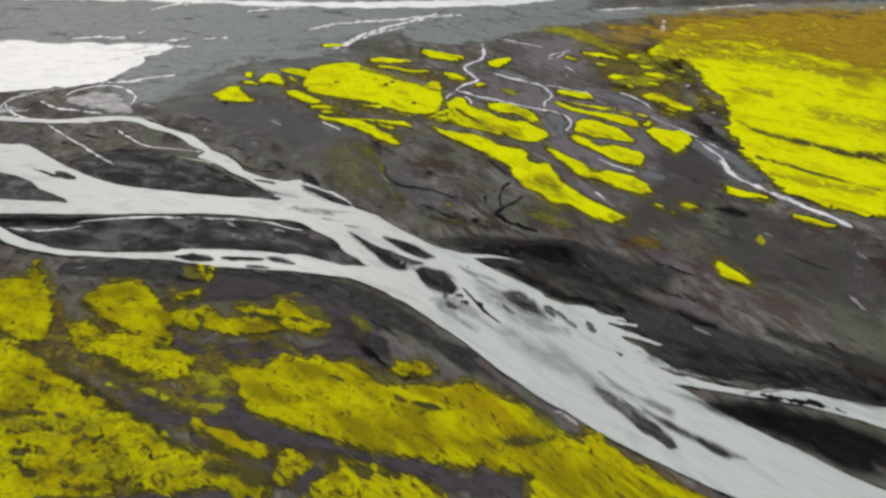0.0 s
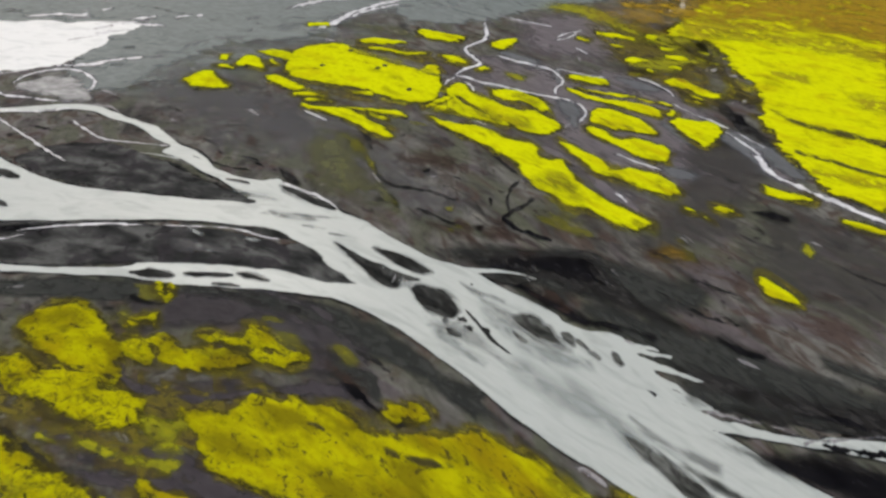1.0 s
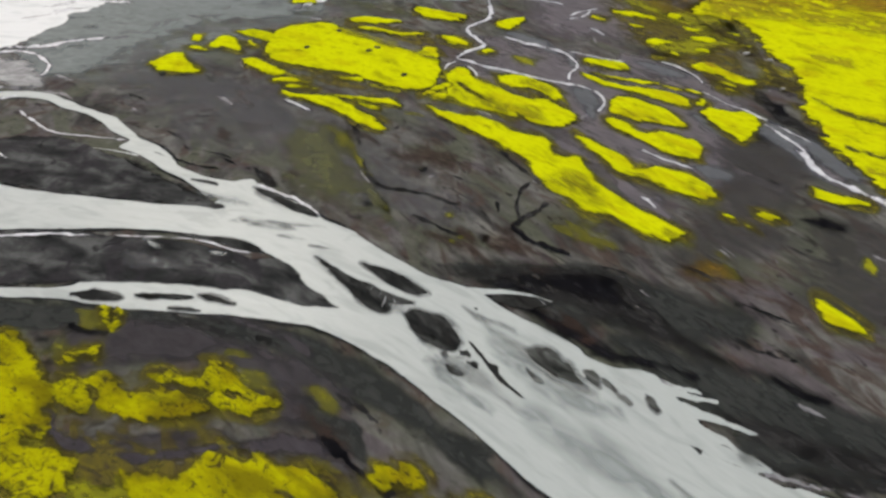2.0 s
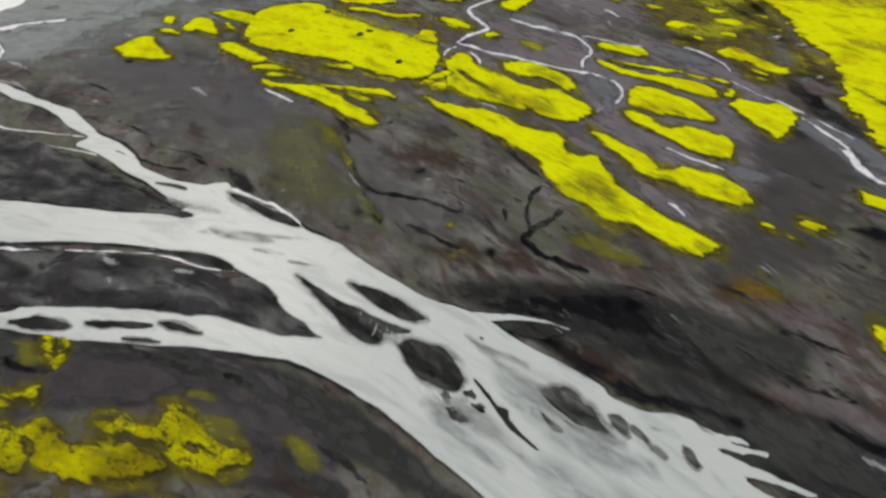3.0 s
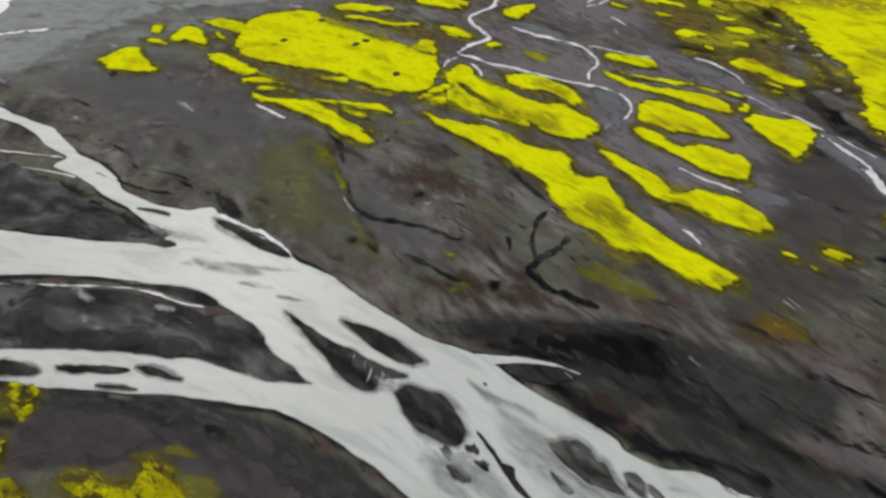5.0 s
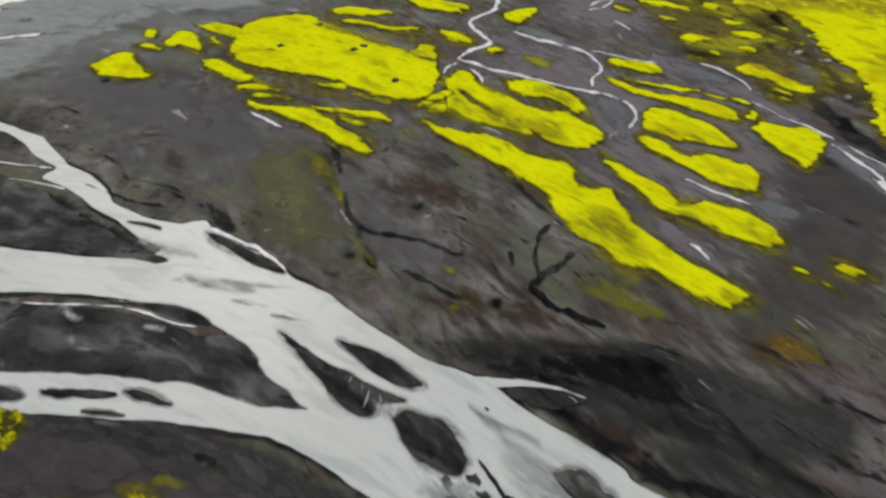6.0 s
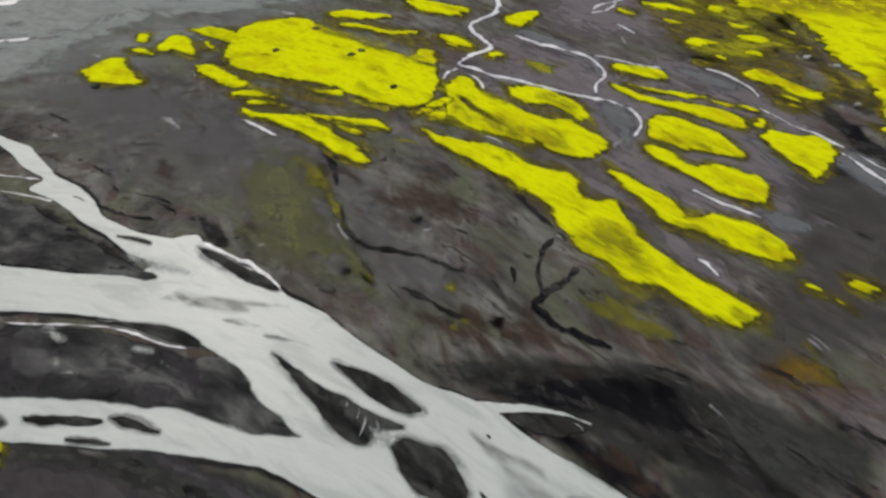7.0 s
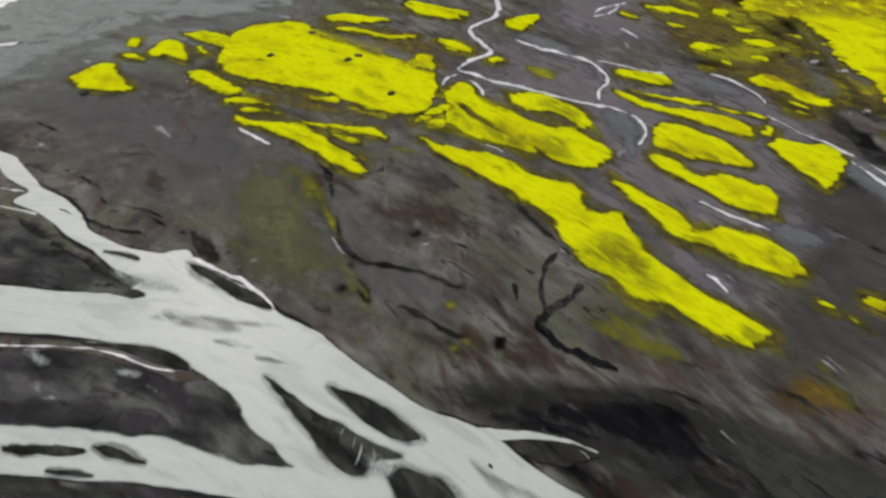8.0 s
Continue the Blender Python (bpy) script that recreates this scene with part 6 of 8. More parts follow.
film([(-25.3, 122.7), (-19.5, 120.4), (-10.6, 106.9)],
    [(-24.0, 114.7), (-17.5, 104.4), (-10.3, 102.7)],
    "olive moss film on gravel")
film([(-42.0, 150.4), (-33.8, 145.4), (-27.3, 139.6), (-21.9, 125.0)],
    [(-40.2, 142.4), (-31.6, 133.2), (-24.8, 123.4), (-21.3, 120.4)],
    "olive moss film on gravel", soft=True)
film([(-50.4, 126.5), (-44.0, 125.7), (-35.4, 121.1), (-26.5, 118.9)],
    [(-49.2, 122.6), (-42.1, 118.9), (-34.0, 114.7), (-25.6, 113.3)],
    "olive moss film on gravel")
film([(25.9, 106.9), (32.7, 106.9), (40.7, 103.2), (48.2, 96.4)],
    [(25.2, 103.2), (30.7, 98.1), (38.1, 94.3), (47.0, 93.3)],
    "sparse olive moss film below a moss bank", soft=True)
film([(29.6, 108.1), (34.5, 105.0), (40.7, 99.8), (44.5, 98.1)],
    [(28.8, 104.4), (33.5, 100.9), (39.7, 96.5), (43.6, 95.4)],
    "sparse olive moss film below a moss bank", soft=True)
algae([(55.7, 90.8), (63.8, 95.9), (70.7, 97.0), (74.4, 92.2), (74.7, 86.9)],
    [(54.4, 87.9), (58.5, 85.1), (63.6, 83.7), (69.1, 83.3), (73.3, 84.6)],
    "soft orange algae patch on grey gravel")
film([(67.5, 95.9), (71.5, 95.3), (72.8, 91.2), (73.2, 86.9)],
    [(66.1, 93.3), (66.5, 86.4), (69.4, 85.5), (72.1, 85.0)],
    "olive moss film on gravel", soft=True)
film([(22.2, 194.6), (31.2, 193.8), (41.4, 190.1)],
    [(21.7, 189.8), (29.4, 180.9), (40.3, 184.0)],
    "sparse olive moss on a flat")
film([(28.0, 171.3), (37.7, 170.1), (46.6, 166.3)],
    [(27.5, 167.4), (36.5, 163.7), (45.5, 161.4)],
    "sparse olive moss on a flat")
film([(82.9, 211.5), (93.4, 208.0), (109.0, 212.0), (123.1, 212.3), (129.2, 205.1)],
    [(78.1, 197.2), (86.8, 190.9), (98.3, 187.9), (114.2, 194.5), (121.8, 191.4)],
    "patchy olive moss on dark gravel", strong=True)
film([(73.8, 236.1), (95.0, 234.4), (122.2, 242.0), (137.9, 233.2)],
    [(70.8, 225.1), (89.0, 217.4), (109.0, 212.0), (127.1, 212.4)],
    "patchy olive moss on dark gravel", strong=True)
film([(49.9, 269.1), (72.1, 275.8), (93.5, 261.4), (106.0, 234.4), (123.4, 220.8)],
    [(48.3, 256.3), (67.2, 248.7), (85.9, 230.4), (99.9, 213.8), (114.4, 195.9)],
    "patchy olive moss on the far plain", strong=True)
film([(104.9, 95.4), (108.2, 96.3), (110.1, 93.7)],
    [(102.7, 91.0), (104.1, 88.0), (108.1, 89.8)],
    "olive moss clump on gravel", strong=True)
film([(-136.4, 75.4), (-127.5, 77.8), (-110.6, 67.3), (-97.9, 62.6), (-79.2, 76.0), (-62.7, 63.9)],
    [(-119.9, 52.5), (-110.8, 52.5), (-100.6, 51.0), (-92.5, 52.7), (-75.7, 67.7), (-58.8, 53.0)],
    "sparse olive moss on gravel")
film([(-92.5, 52.7), (-74.1, 52.9), (-59.5, 46.5), (-50.1, 49.8)],
    [(-87.2, 43.1), (-67.9, 38.9), (-56.1, 37.6), (-48.2, 43.5)],
    "sparse olive moss on gravel", strong=True)
film([(-84.3, 43.2), (-71.4, 40.3), (-52.4, 34.8)],
    [(-82.7, 40.2), (-69.1, 35.4), (-51.7, 32.8)],
    "sparse olive moss on gravel", strong=True)
film([(-29.0, 62.0), (-25.1, 61.5), (-19.8, 58.5)],
    [(-28.6, 60.2), (-23.8, 55.2), (-19.1, 54.4)],
    "sparse olive moss beside a gully", soft=True)
film([(-82.0, 76.5), (-79.3, 78.3), (-73.5, 77.0)],
    [(-81.4, 74.9), (-76.6, 71.8), (-72.1, 73.5)],
    "sparse olive moss on gravel", soft=True)
film([(-83.3, 69.6), (-80.8, 71.7), (-74.9, 67.7)],
    [(-82.4, 67.6), (-76.7, 62.2), (-72.9, 62.8)],
    "sparse olive moss on gravel", soft=True)
film([(-103.5, 72.6), (-97.5, 72.6), (-88.0, 69.6), (-84.0, 67.6)],
    [(-102.3, 70.5), (-94.8, 67.5), (-84.4, 62.1), (-81.8, 62.7)],
    "sparse olive moss on gravel", soft=True)
film([(-53.4, 60.2), (-49.9, 65.0), (-42.4, 61.2), (-32.0, 57.7)],
    [(-51.7, 54.8), (-46.6, 53.1), (-40.4, 53.2), (-31.0, 52.4)],
    "sparse olive moss on gravel", soft=True)
mottle([(-104.7, 55.2), (-93.4, 54.4), (-80.3, 52.8), (-64.5, 48.0), (-56.0, 44.9)],
    [(-101.1, 49.3), (-87.2, 43.1), (-74.9, 41.7), (-61.5, 40.4), (-53.9, 39.0)],
    "brown-olive thin moss between beds")
mottle([(-145.9, 74.2), (-123.2, 71.3), (-99.5, 65.4), (-78.1, 61.8), (-57.5, 58.3), (-38.1, 56.7), (-21.1, 46.8)],
    [(-122.9, 44.3), (-101.5, 38.6), (-81.0, 31.9), (-61.6, 24.6), (-45.1, 21.3), (-29.4, 18.1), (-16.9, 16.1)],
    "brown-olive thin moss between beds")
mottle([(-70.5, 44.8), (-58.9, 44.9), (-51.1, 43.5)],
    [(-67.3, 37.5), (-55.1, 34.8), (-48.3, 34.9)],
    "brown-olive thin moss between beds")
algae([(-113.3, 62.4), (-112.4, 66.3), (-109.8, 67.3)],
    [(-108.1, 54.3), (-104.5, 53.5), (-105.1, 59.7)],
    "soft orange algae patch beside a moss bed")
rust([(-30.5, 64.2), (-26.5, 63.8), (-21.8, 59.3)],
    [(-30.3, 63.3), (-25.4, 58.5), (-21.4, 57.2)],
    "pinkish-brown silt below moss")
film([(8.0, 34.0), (16.1, 33.4), (24.1, 32.2), (29.1, 30.3)],
    [(7.9, 32.0), (15.7, 28.9), (23.3, 27.1), (28.5, 27.1)],
    "brown-olive thin moss between beds", strong=True)
film([(-51.2, 242.5), (-28.2, 240.7), (4.1, 231.0), (23.1, 232.8)],
    [(-50.1, 235.0), (-26.9, 224.8), (4.0, 218.6), (22.2, 217.6)],
    "patchy olive moss on the far plain")
film([(2.3, 109.4), (5.7, 106.9), (8.6, 100.9)],
    [(2.3, 106.9), (5.5, 102.7), (8.3, 95.4)],
    "sparse olive moss film on gravel")
film([(-34.3, 142.8), (-30.0, 138.7), (-27.0, 131.7)],
    [(-35.3, 138.6), (-30.4, 132.4), (-26.8, 127.0)],
    "olive moss film on gravel", soft=True)
film([(-22.4, 114.6), (-18.6, 116.2), (-14.8, 110.0)],
    [(-21.2, 109.7), (-17.3, 108.0), (-14.5, 107.5)],
    "olive moss film on gravel")
film([(-46.9, 122.1), (-43.0, 123.1), (-38.3, 120.5)],
    [(-45.3, 120.2), (-41.8, 118.6), (-38.0, 118.3)],
    "olive moss film on gravel")
film([(-38.4, 118.9), (-30.5, 118.3), (-27.0, 115.8)],
    [(-36.5, 116.3), (-31.0, 114.6), (-27.2, 114.3)],
    "olive moss film on gravel")
film([(-0.3, 107.2), (2.3, 108.9), (4.6, 106.4)],
    [(0.1, 105.9), (2.5, 105.2), (4.3, 105.3)],
    "olive moss film on gravel", soft=True)
film([(0.8, 100.0), (4.4, 100.9), (7.3, 98.7)],
    [(1.2, 97.9), (4.3, 97.2), (6.8, 97.7)],
    "olive moss film on gravel", soft=True)
film([(18.8, 176.9), (26.3, 178.2), (33.7, 175.4), (37.4, 171.4)],
    [(19.1, 172.8), (25.3, 170.1), (31.7, 168.0), (36.9, 168.6)],
    "soft olive moss between moss islands", strong=True)
film([(33.0, 170.8), (38.8, 169.7), (41.5, 163.3)],
    [(31.7, 167.4), (36.0, 163.8), (40.4, 160.7)],
    "soft olive moss between moss islands", strong=True)
film([(25.1, 190.3), (31.7, 192.4), (38.4, 187.8)],
    [(25.3, 185.0), (30.1, 180.7), (37.1, 182.1)],
    "soft olive moss between moss islands", strong=True)
film([(-6.5, 162.7), (-0.0, 168.1), (8.3, 168.2), (16.3, 163.0), (23.4, 154.6)],
    [(-6.7, 159.6), (-0.0, 156.2), (9.3, 153.9), (19.9, 151.3)],
    "soft olive moss between moss islands", strong=True)
film([(34.8, 133.0), (39.5, 131.5), (42.7, 125.7), (43.1, 121.0)],
    [(32.3, 127.4), (35.4, 122.9), (39.7, 119.0)],
    "soft olive moss between moss islands", strong=True)
film([(-38.2, 163.8), (-28.8, 160.4), (-20.6, 157.5)],
    [(-37.0, 161.3), (-28.4, 157.4), (-20.6, 154.6)],
    "soft olive moss between moss islands", strong=True)
film([(-12.4, 153.7), (-6.2, 152.4), (-3.1, 149.6)],
    [(-12.0, 150.9), (-6.9, 149.1), (-3.4, 148.7)],
    "soft olive moss between moss islands", soft=True)
pool([(47.7, 168.8), (53.6, 170.5), (55.8, 162.5), (54.0, 152.6)],
    [(46.6, 162.3), (46.9, 154.4), (48.3, 147.5), (51.7, 147.5)],
    "blue-grey wet silt at a stream end")
pool([(47.3, 195.4), (53.6, 196.3), (54.1, 185.5)],
    [(46.3, 188.6), (48.0, 181.0), (51.4, 178.6)],
    "blue-grey wet silt at a stream end")
pool([(106.8, 153.8), (114.8, 147.2), (114.5, 129.0), (116.0, 117.5)],
    [(97.9, 152.0), (102.8, 135.3), (107.8, 122.0), (112.4, 116.2)],
    "blue-grey wet silt beside a stream")
film([(28.0, 104.9), (32.5, 104.1), (37.8, 102.0), (42.4, 98.3), (43.9, 95.2)],
    [(28.4, 101.3), (32.2, 98.0), (37.2, 95.6), (42.5, 94.2)],
    "sparse olive moss film below a moss bank", soft=True)
film([(-1.8, 184.6), (3.6, 182.1), (8.6, 175.6)],
    [(-6.6, 175.4), (-1.7, 172.5), (5.4, 170.4)],
    "soft olive moss between moss islands", strong=True)
film([(3.4, 175.5), (9.9, 165.5), (15.9, 158.4), (24.8, 153.2)],
    [(-0.0, 169.2), (6.4, 160.3), (14.0, 154.0), (23.0, 150.8)],
    "soft olive moss between moss islands", strong=True)
film([(-33.9, 172.1), (-23.4, 168.9), (-13.2, 165.2)],
    [(-32.3, 168.7), (-23.0, 165.6), (-14.6, 163.1)],
    "soft olive moss between moss islands", strong=True)
film([(27.9, 117.7), (34.5, 113.1), (38.4, 108.8), (43.2, 104.6)],
    [(26.2, 115.2), (31.4, 110.2), (36.5, 106.0), (40.3, 102.8)],
    "soft olive moss between moss islands", soft=True)
film([(-52.2, 138.6), (-45.3, 146.2), (-36.9, 149.0), (-29.9, 143.5), (-25.1, 132.8), (-21.2, 123.7), (-15.8, 114.1), (-13.1, 106.8)],
    [(-44.5, 123.1), (-39.1, 119.8), (-33.0, 115.3), (-27.1, 110.4), (-21.6, 106.2), (-16.1, 104.8)],
    "broad olive moss film with a curved edge")
film([(-31.3, 143.0), (-25.4, 133.2), (-21.5, 124.0), (-15.7, 113.8), (-13.1, 107.0)],
    [(-32.6, 138.8), (-27.3, 130.9), (-23.4, 122.6), (-18.3, 112.9), (-15.4, 106.5)],
    "olive moss along the edge of a film", soft=True)

# ochre moss of the far meadow
ochre([(86.6, 261.3), (120.3, 270.6), (150.2, 284.9), (190.6, 293.5), (232.2, 301.4), (263.0, 302.1), (286.3, 287.9), (364.5, 280.2)],
    [(79.6, 230.3), (103.9, 217.2), (129.0, 227.7), (158.9, 224.8), (179.4, 205.9), (192.1, 188.8), (207.5, 176.0), (252.5, 158.0)],
    "ochre-brown moss on the far meadow")
ochre([(200.7, 276.7), (231.3, 286.7), (261.0, 287.3), (298.3, 288.1), (346.1, 279.9)],
    [(183.7, 243.3), (194.5, 222.1), (203.2, 197.4), (223.8, 186.7), (247.9, 167.0)],
    "ochre moss on the far meadow")
ochre([(96.7, 274.5), (116.8, 270.5), (139.0, 273.6)],
    [(92.9, 258.9), (113.0, 257.7), (134.1, 259.8)],
    "ochre-brown moss on the far plain")
mottle([(69.8, 244.9), (88.7, 255.5), (109.5, 257.6), (117.6, 231.0), (128.3, 217.6)],
    [(67.0, 230.1), (75.9, 201.1), (89.1, 187.1), (103.9, 190.1), (120.1, 196.0)],
    "brown-olive thin moss beside the meadow")
mottle([(85.9, 195.4), (104.9, 201.6), (119.4, 201.8), (122.2, 177.2)],
    [(82.9, 184.3), (95.2, 171.8), (104.8, 162.5), (114.4, 158.1)],
    "brown-olive thin moss beside the meadow")
mottle([(73.5, 227.3), (91.4, 236.6), (109.4, 232.5), (122.8, 224.2), (131.2, 212.5), (133.0, 194.9)],
    [(71.2, 219.0), (76.9, 193.9), (92.3, 191.0), (105.5, 188.0), (116.7, 185.2), (125.7, 182.3)],
    "brown-olive thin moss beside the meadow")
film([(128.0, 227.1), (135.1, 227.3), (145.8, 227.6)],
    [(122.6, 214.8), (123.0, 201.6), (130.6, 197.7)],
    "olive moss at the meadow edge", soft=True)
film([(132.7, 191.8), (136.8, 186.2), (143.6, 180.9)],
    [(125.8, 178.7), (127.9, 170.3), (136.5, 168.9)],
    "olive moss at the meadow edge", soft=True)
mottle([(-43.9, 221.3), (-27.6, 219.3), (-11.3, 211.5), (0.4, 202.7), (3.9, 192.7)],
    [(-42.4, 212.7), (-26.1, 205.0), (-10.6, 195.7), (0.3, 183.4), (3.7, 180.5)],
    "brown-olive thin moss between islands")
mottle([(-71.4, 188.3), (-57.7, 182.5), (-43.3, 178.5), (-29.2, 173.2), (-15.7, 168.1)],
    [(-70.4, 185.3), (-55.8, 175.5), (-40.9, 166.6), (-27.8, 163.0), (-15.2, 160.8)],
    "brown-olive thin moss between islands")
ochre([(61.0, 273.2), (109.1, 295.0), (139.4, 308.0), (181.0, 315.4), (243.0, 321.3), (310.8, 322.9), (368.7, 319.8)],
    [(58.6, 227.3), (83.6, 221.0), (106.1, 214.8), (128.3, 210.1), (156.3, 206.9), (190.1, 199.7), (218.3, 191.6), (252.2, 181.5)],
    "ochre moss along the far side of the meadow")
ochre([(108.0, 291.0), (151.0, 308.2), (193.8, 317.9), (244.2, 323.5), (312.4, 325.2), (370.6, 322.1)],
    [(100.3, 248.8), (127.5, 251.0), (158.4, 245.3), (198.1, 240.1), (245.9, 230.9), (286.3, 222.0)],
    "orange-brown moss along the far side of the meadow")

# bright moss islands
moss([(1.4, 174.9), (3.1, 179.1), (6.7, 181.3), (10.2, 178.9), (11.8, 174.5), (16.8, 170.3), (20.9, 166.8), (24.5, 163.9), (29.4, 161.1), (35.5, 160.7), (40.8, 156.7), (44.1, 152.9), (44.7, 148.8)],
    [(1.5, 173.7), (3.9, 172.1), (8.0, 169.3), (11.1, 164.5), (15.3, 159.4), (19.6, 155.5), (24.4, 152.2), (27.9, 148.2), (32.8, 145.3), (38.7, 145.0), (43.0, 147.0)],
    "bright yellow-green moss island on dark gravel")
moss([(-4.7, 166.4), (-2.0, 169.4), (2.0, 171.5), (4.4, 170.4)],
    [(-4.1, 165.6), (-0.4, 165.9), (3.0, 167.9), (4.3, 169.5)],
    "bright yellow-green moss island on dark gravel")
moss([(-7.7, 163.5), (-5.3, 165.6), (-2.7, 165.1)],
    [(-7.2, 162.4), (-4.9, 163.2), (-2.6, 164.6)],
    "bright yellow-green moss island on dark gravel")
moss([(-5.4, 156.7), (-1.6, 154.8), (3.0, 152.7), (7.6, 151.4), (11.0, 150.5), (15.1, 148.9), (18.7, 146.9), (20.8, 144.3), (24.1, 141.8), (28.8, 140.8), (32.5, 139.0), (34.2, 136.4), (34.6, 132.6), (37.9, 130.7), (41.8, 129.7), (42.9, 126.1), (44.0, 122.6), (45.1, 119.7), (47.6, 115.3), (51.6, 112.0), (55.3, 108.0), (59.6, 104.4), (63.6, 100.7)],
    [(-5.0, 155.2), (-0.8, 150.6), (4.1, 146.6), (8.7, 142.5), (12.7, 139.9), (16.9, 136.1), (21.0, 132.7), (24.2, 129.5), (25.9, 126.0), (27.4, 122.2), (28.7, 119.3), (29.7, 116.4), (33.6, 113.4), (36.9, 110.2), (39.9, 107.8), (44.9, 106.4), (48.5, 103.7), (52.7, 100.1), (56.4, 98.0), (59.5, 98.0), (63.2, 100.2)],
    "bright yellow-green moss island on dark gravel")
moss([(42.2, 142.2), (44.3, 140.4), (47.3, 137.9), (50.8, 135.0), (53.9, 132.2), (56.3, 129.4), (56.8, 125.5), (60.6, 125.8), (64.1, 126.9), (68.6, 124.7), (72.6, 123.0), (75.6, 119.5), (77.5, 115.1)],
    [(42.3, 140.1), (45.0, 134.6), (47.9, 129.7), (50.7, 125.4), (54.0, 122.2), (58.2, 120.7), (61.6, 118.2), (65.5, 115.7), (70.4, 113.8), (74.6, 113.4), (77.3, 114.2)],
    "bright yellow-green moss island on dark gravel")
moss([(58.3, 160.9), (62.2, 163.1), (67.6, 161.8), (72.3, 159.1), (75.8, 155.4), (78.5, 151.4), (80.0, 147.3)],
    [(56.8, 153.5), (59.2, 152.2), (62.2, 150.3), (64.4, 148.5), (68.1, 147.4), (72.9, 145.9), (78.7, 144.9)],
    "bright yellow-green moss island on dark gravel")
moss([(53.8, 149.8), (57.0, 151.0), (60.7, 148.0), (62.8, 144.3), (66.4, 142.6), (72.1, 142.9), (75.6, 141.3), (77.3, 139.6), (80.2, 138.6), (80.7, 135.2)],
    [(53.3, 147.5), (55.1, 144.7), (59.3, 141.5), (63.4, 137.7), (66.1, 134.7), (68.3, 132.5), (72.5, 130.6), (78.2, 129.4)],
    "bright yellow-green moss island on dark gravel")
moss([(87.7, 154.8), (91.1, 156.8), (93.6, 156.6), (97.7, 154.5), (102.5, 154.5), (105.2, 152.0), (105.6, 147.6)],
    [(87.6, 152.7), (88.9, 149.2), (90.7, 145.0), (92.8, 141.8), (93.6, 138.9), (94.6, 137.3), (98.0, 140.6), (105.3, 146.9)],
    "bright yellow-green moss island on dark gravel")
moss([(54.5, 188.8), (60.9, 189.2), (66.4, 187.7), (70.3, 185.8), (71.8, 182.6)],
    [(55.0, 186.2), (60.3, 182.8), (65.8, 180.7), (70.9, 181.1)],
    "bright yellow-green moss island on dark gravel")
moss([(51.7, 179.8), (55.5, 176.9), (59.5, 173.4), (65.1, 171.2), (71.0, 169.6), (77.5, 167.8), (83.2, 165.2), (85.7, 161.5), (85.6, 158.3)],
    [(51.7, 177.1), (55.0, 173.4), (59.5, 169.8), (65.4, 166.8), (71.2, 164.2), (76.7, 161.2), (81.7, 158.2), (84.9, 157.3)],
    "bright yellow-green moss island on dark gravel")
moss([(56.3, 178.4), (62.9, 176.7), (68.5, 175.0), (74.5, 173.7), (79.5, 172.3)],
    [(56.7, 177.5), (63.9, 174.4), (71.8, 171.9), (79.0, 171.4)],
    "bright yellow-green moss island on dark gravel")
moss([(80.3, 170.6), (86.1, 169.0), (90.4, 167.7), (93.0, 165.3)],
    [(80.4, 169.2), (86.4, 166.3), (92.1, 164.0)],
    "bright yellow-green moss island on dark gravel")
moss([(88.2, 159.8), (91.1, 161.9), (92.2, 159.8)],
    [(88.1, 158.0), (89.9, 157.8), (92.0, 159.1)],
    "bright yellow-green moss island on dark gravel")
moss([(96.0, 184.9), (100.9, 187.0), (105.5, 184.8), (109.1, 180.1), (112.6, 176.6), (116.2, 174.6)],
    [(95.8, 182.7), (99.6, 180.0), (103.8, 177.3), (107.2, 173.6), (110.8, 171.0), (114.5, 171.1)],
    "bright yellow-green moss island on dark gravel")
moss([(84.0, 204.5), (88.8, 205.7), (94.5, 202.8)],
    [(84.0, 202.3), (88.5, 200.5), (93.8, 201.0)],
    "small ragged moss tuft on brown gravel", rough=0.5)
moss([(100.4, 174.0), (104.4, 173.2), (107.6, 170.2)],
    [(100.3, 172.9), (103.3, 170.7), (107.0, 169.0)],
    "small ragged moss tuft on brown gravel", rough=0.5)
moss([(101.1, 169.5), (104.3, 168.4), (107.1, 166.6)],
    [(100.9, 168.4), (103.5, 166.8), (106.7, 165.8)],
    "small ragged moss tuft on brown gravel", rough=0.5)
moss([(75.4, 107.9), (77.2, 107.9), (78.5, 106.3)],
    [(75.4, 106.9), (76.8, 106.0), (78.2, 105.6)],
    "small bright moss tuft on grey gravel", rough=0.4)
moss([(80.1, 104.7), (81.4, 103.8), (83.4, 100.8)],
    [(80.1, 103.8), (80.9, 102.3), (83.0, 100.2)],
    "small bright moss tuft on grey gravel", rough=0.4)
moss([(85.1, 107.9), (87.5, 108.5), (90.9, 107.3), (91.4, 106.1)],
    [(84.9, 106.8), (86.8, 105.9), (90.8, 105.4)],
    "small bright moss tuft on grey gravel", rough=0.4)
film([(62.9, 121.4), (68.8, 120.3), (73.8, 117.1), (77.7, 114.0), (78.1, 110.3)],
    [(62.1, 119.4), (65.1, 114.7), (69.1, 111.0), (73.2, 109.2), (76.7, 108.9)],
    "olive moss below a bright island", soft=True)
film([(-6.3, 165.3), (1.6, 167.0), (11.4, 163.4), (18.8, 155.5), (25.5, 147.2)],
    [(-5.7, 158.1), (3.1, 156.3), (10.8, 153.0), (18.2, 149.4), (23.9, 145.9)],
    "olive moss between bright islands", strong=True)
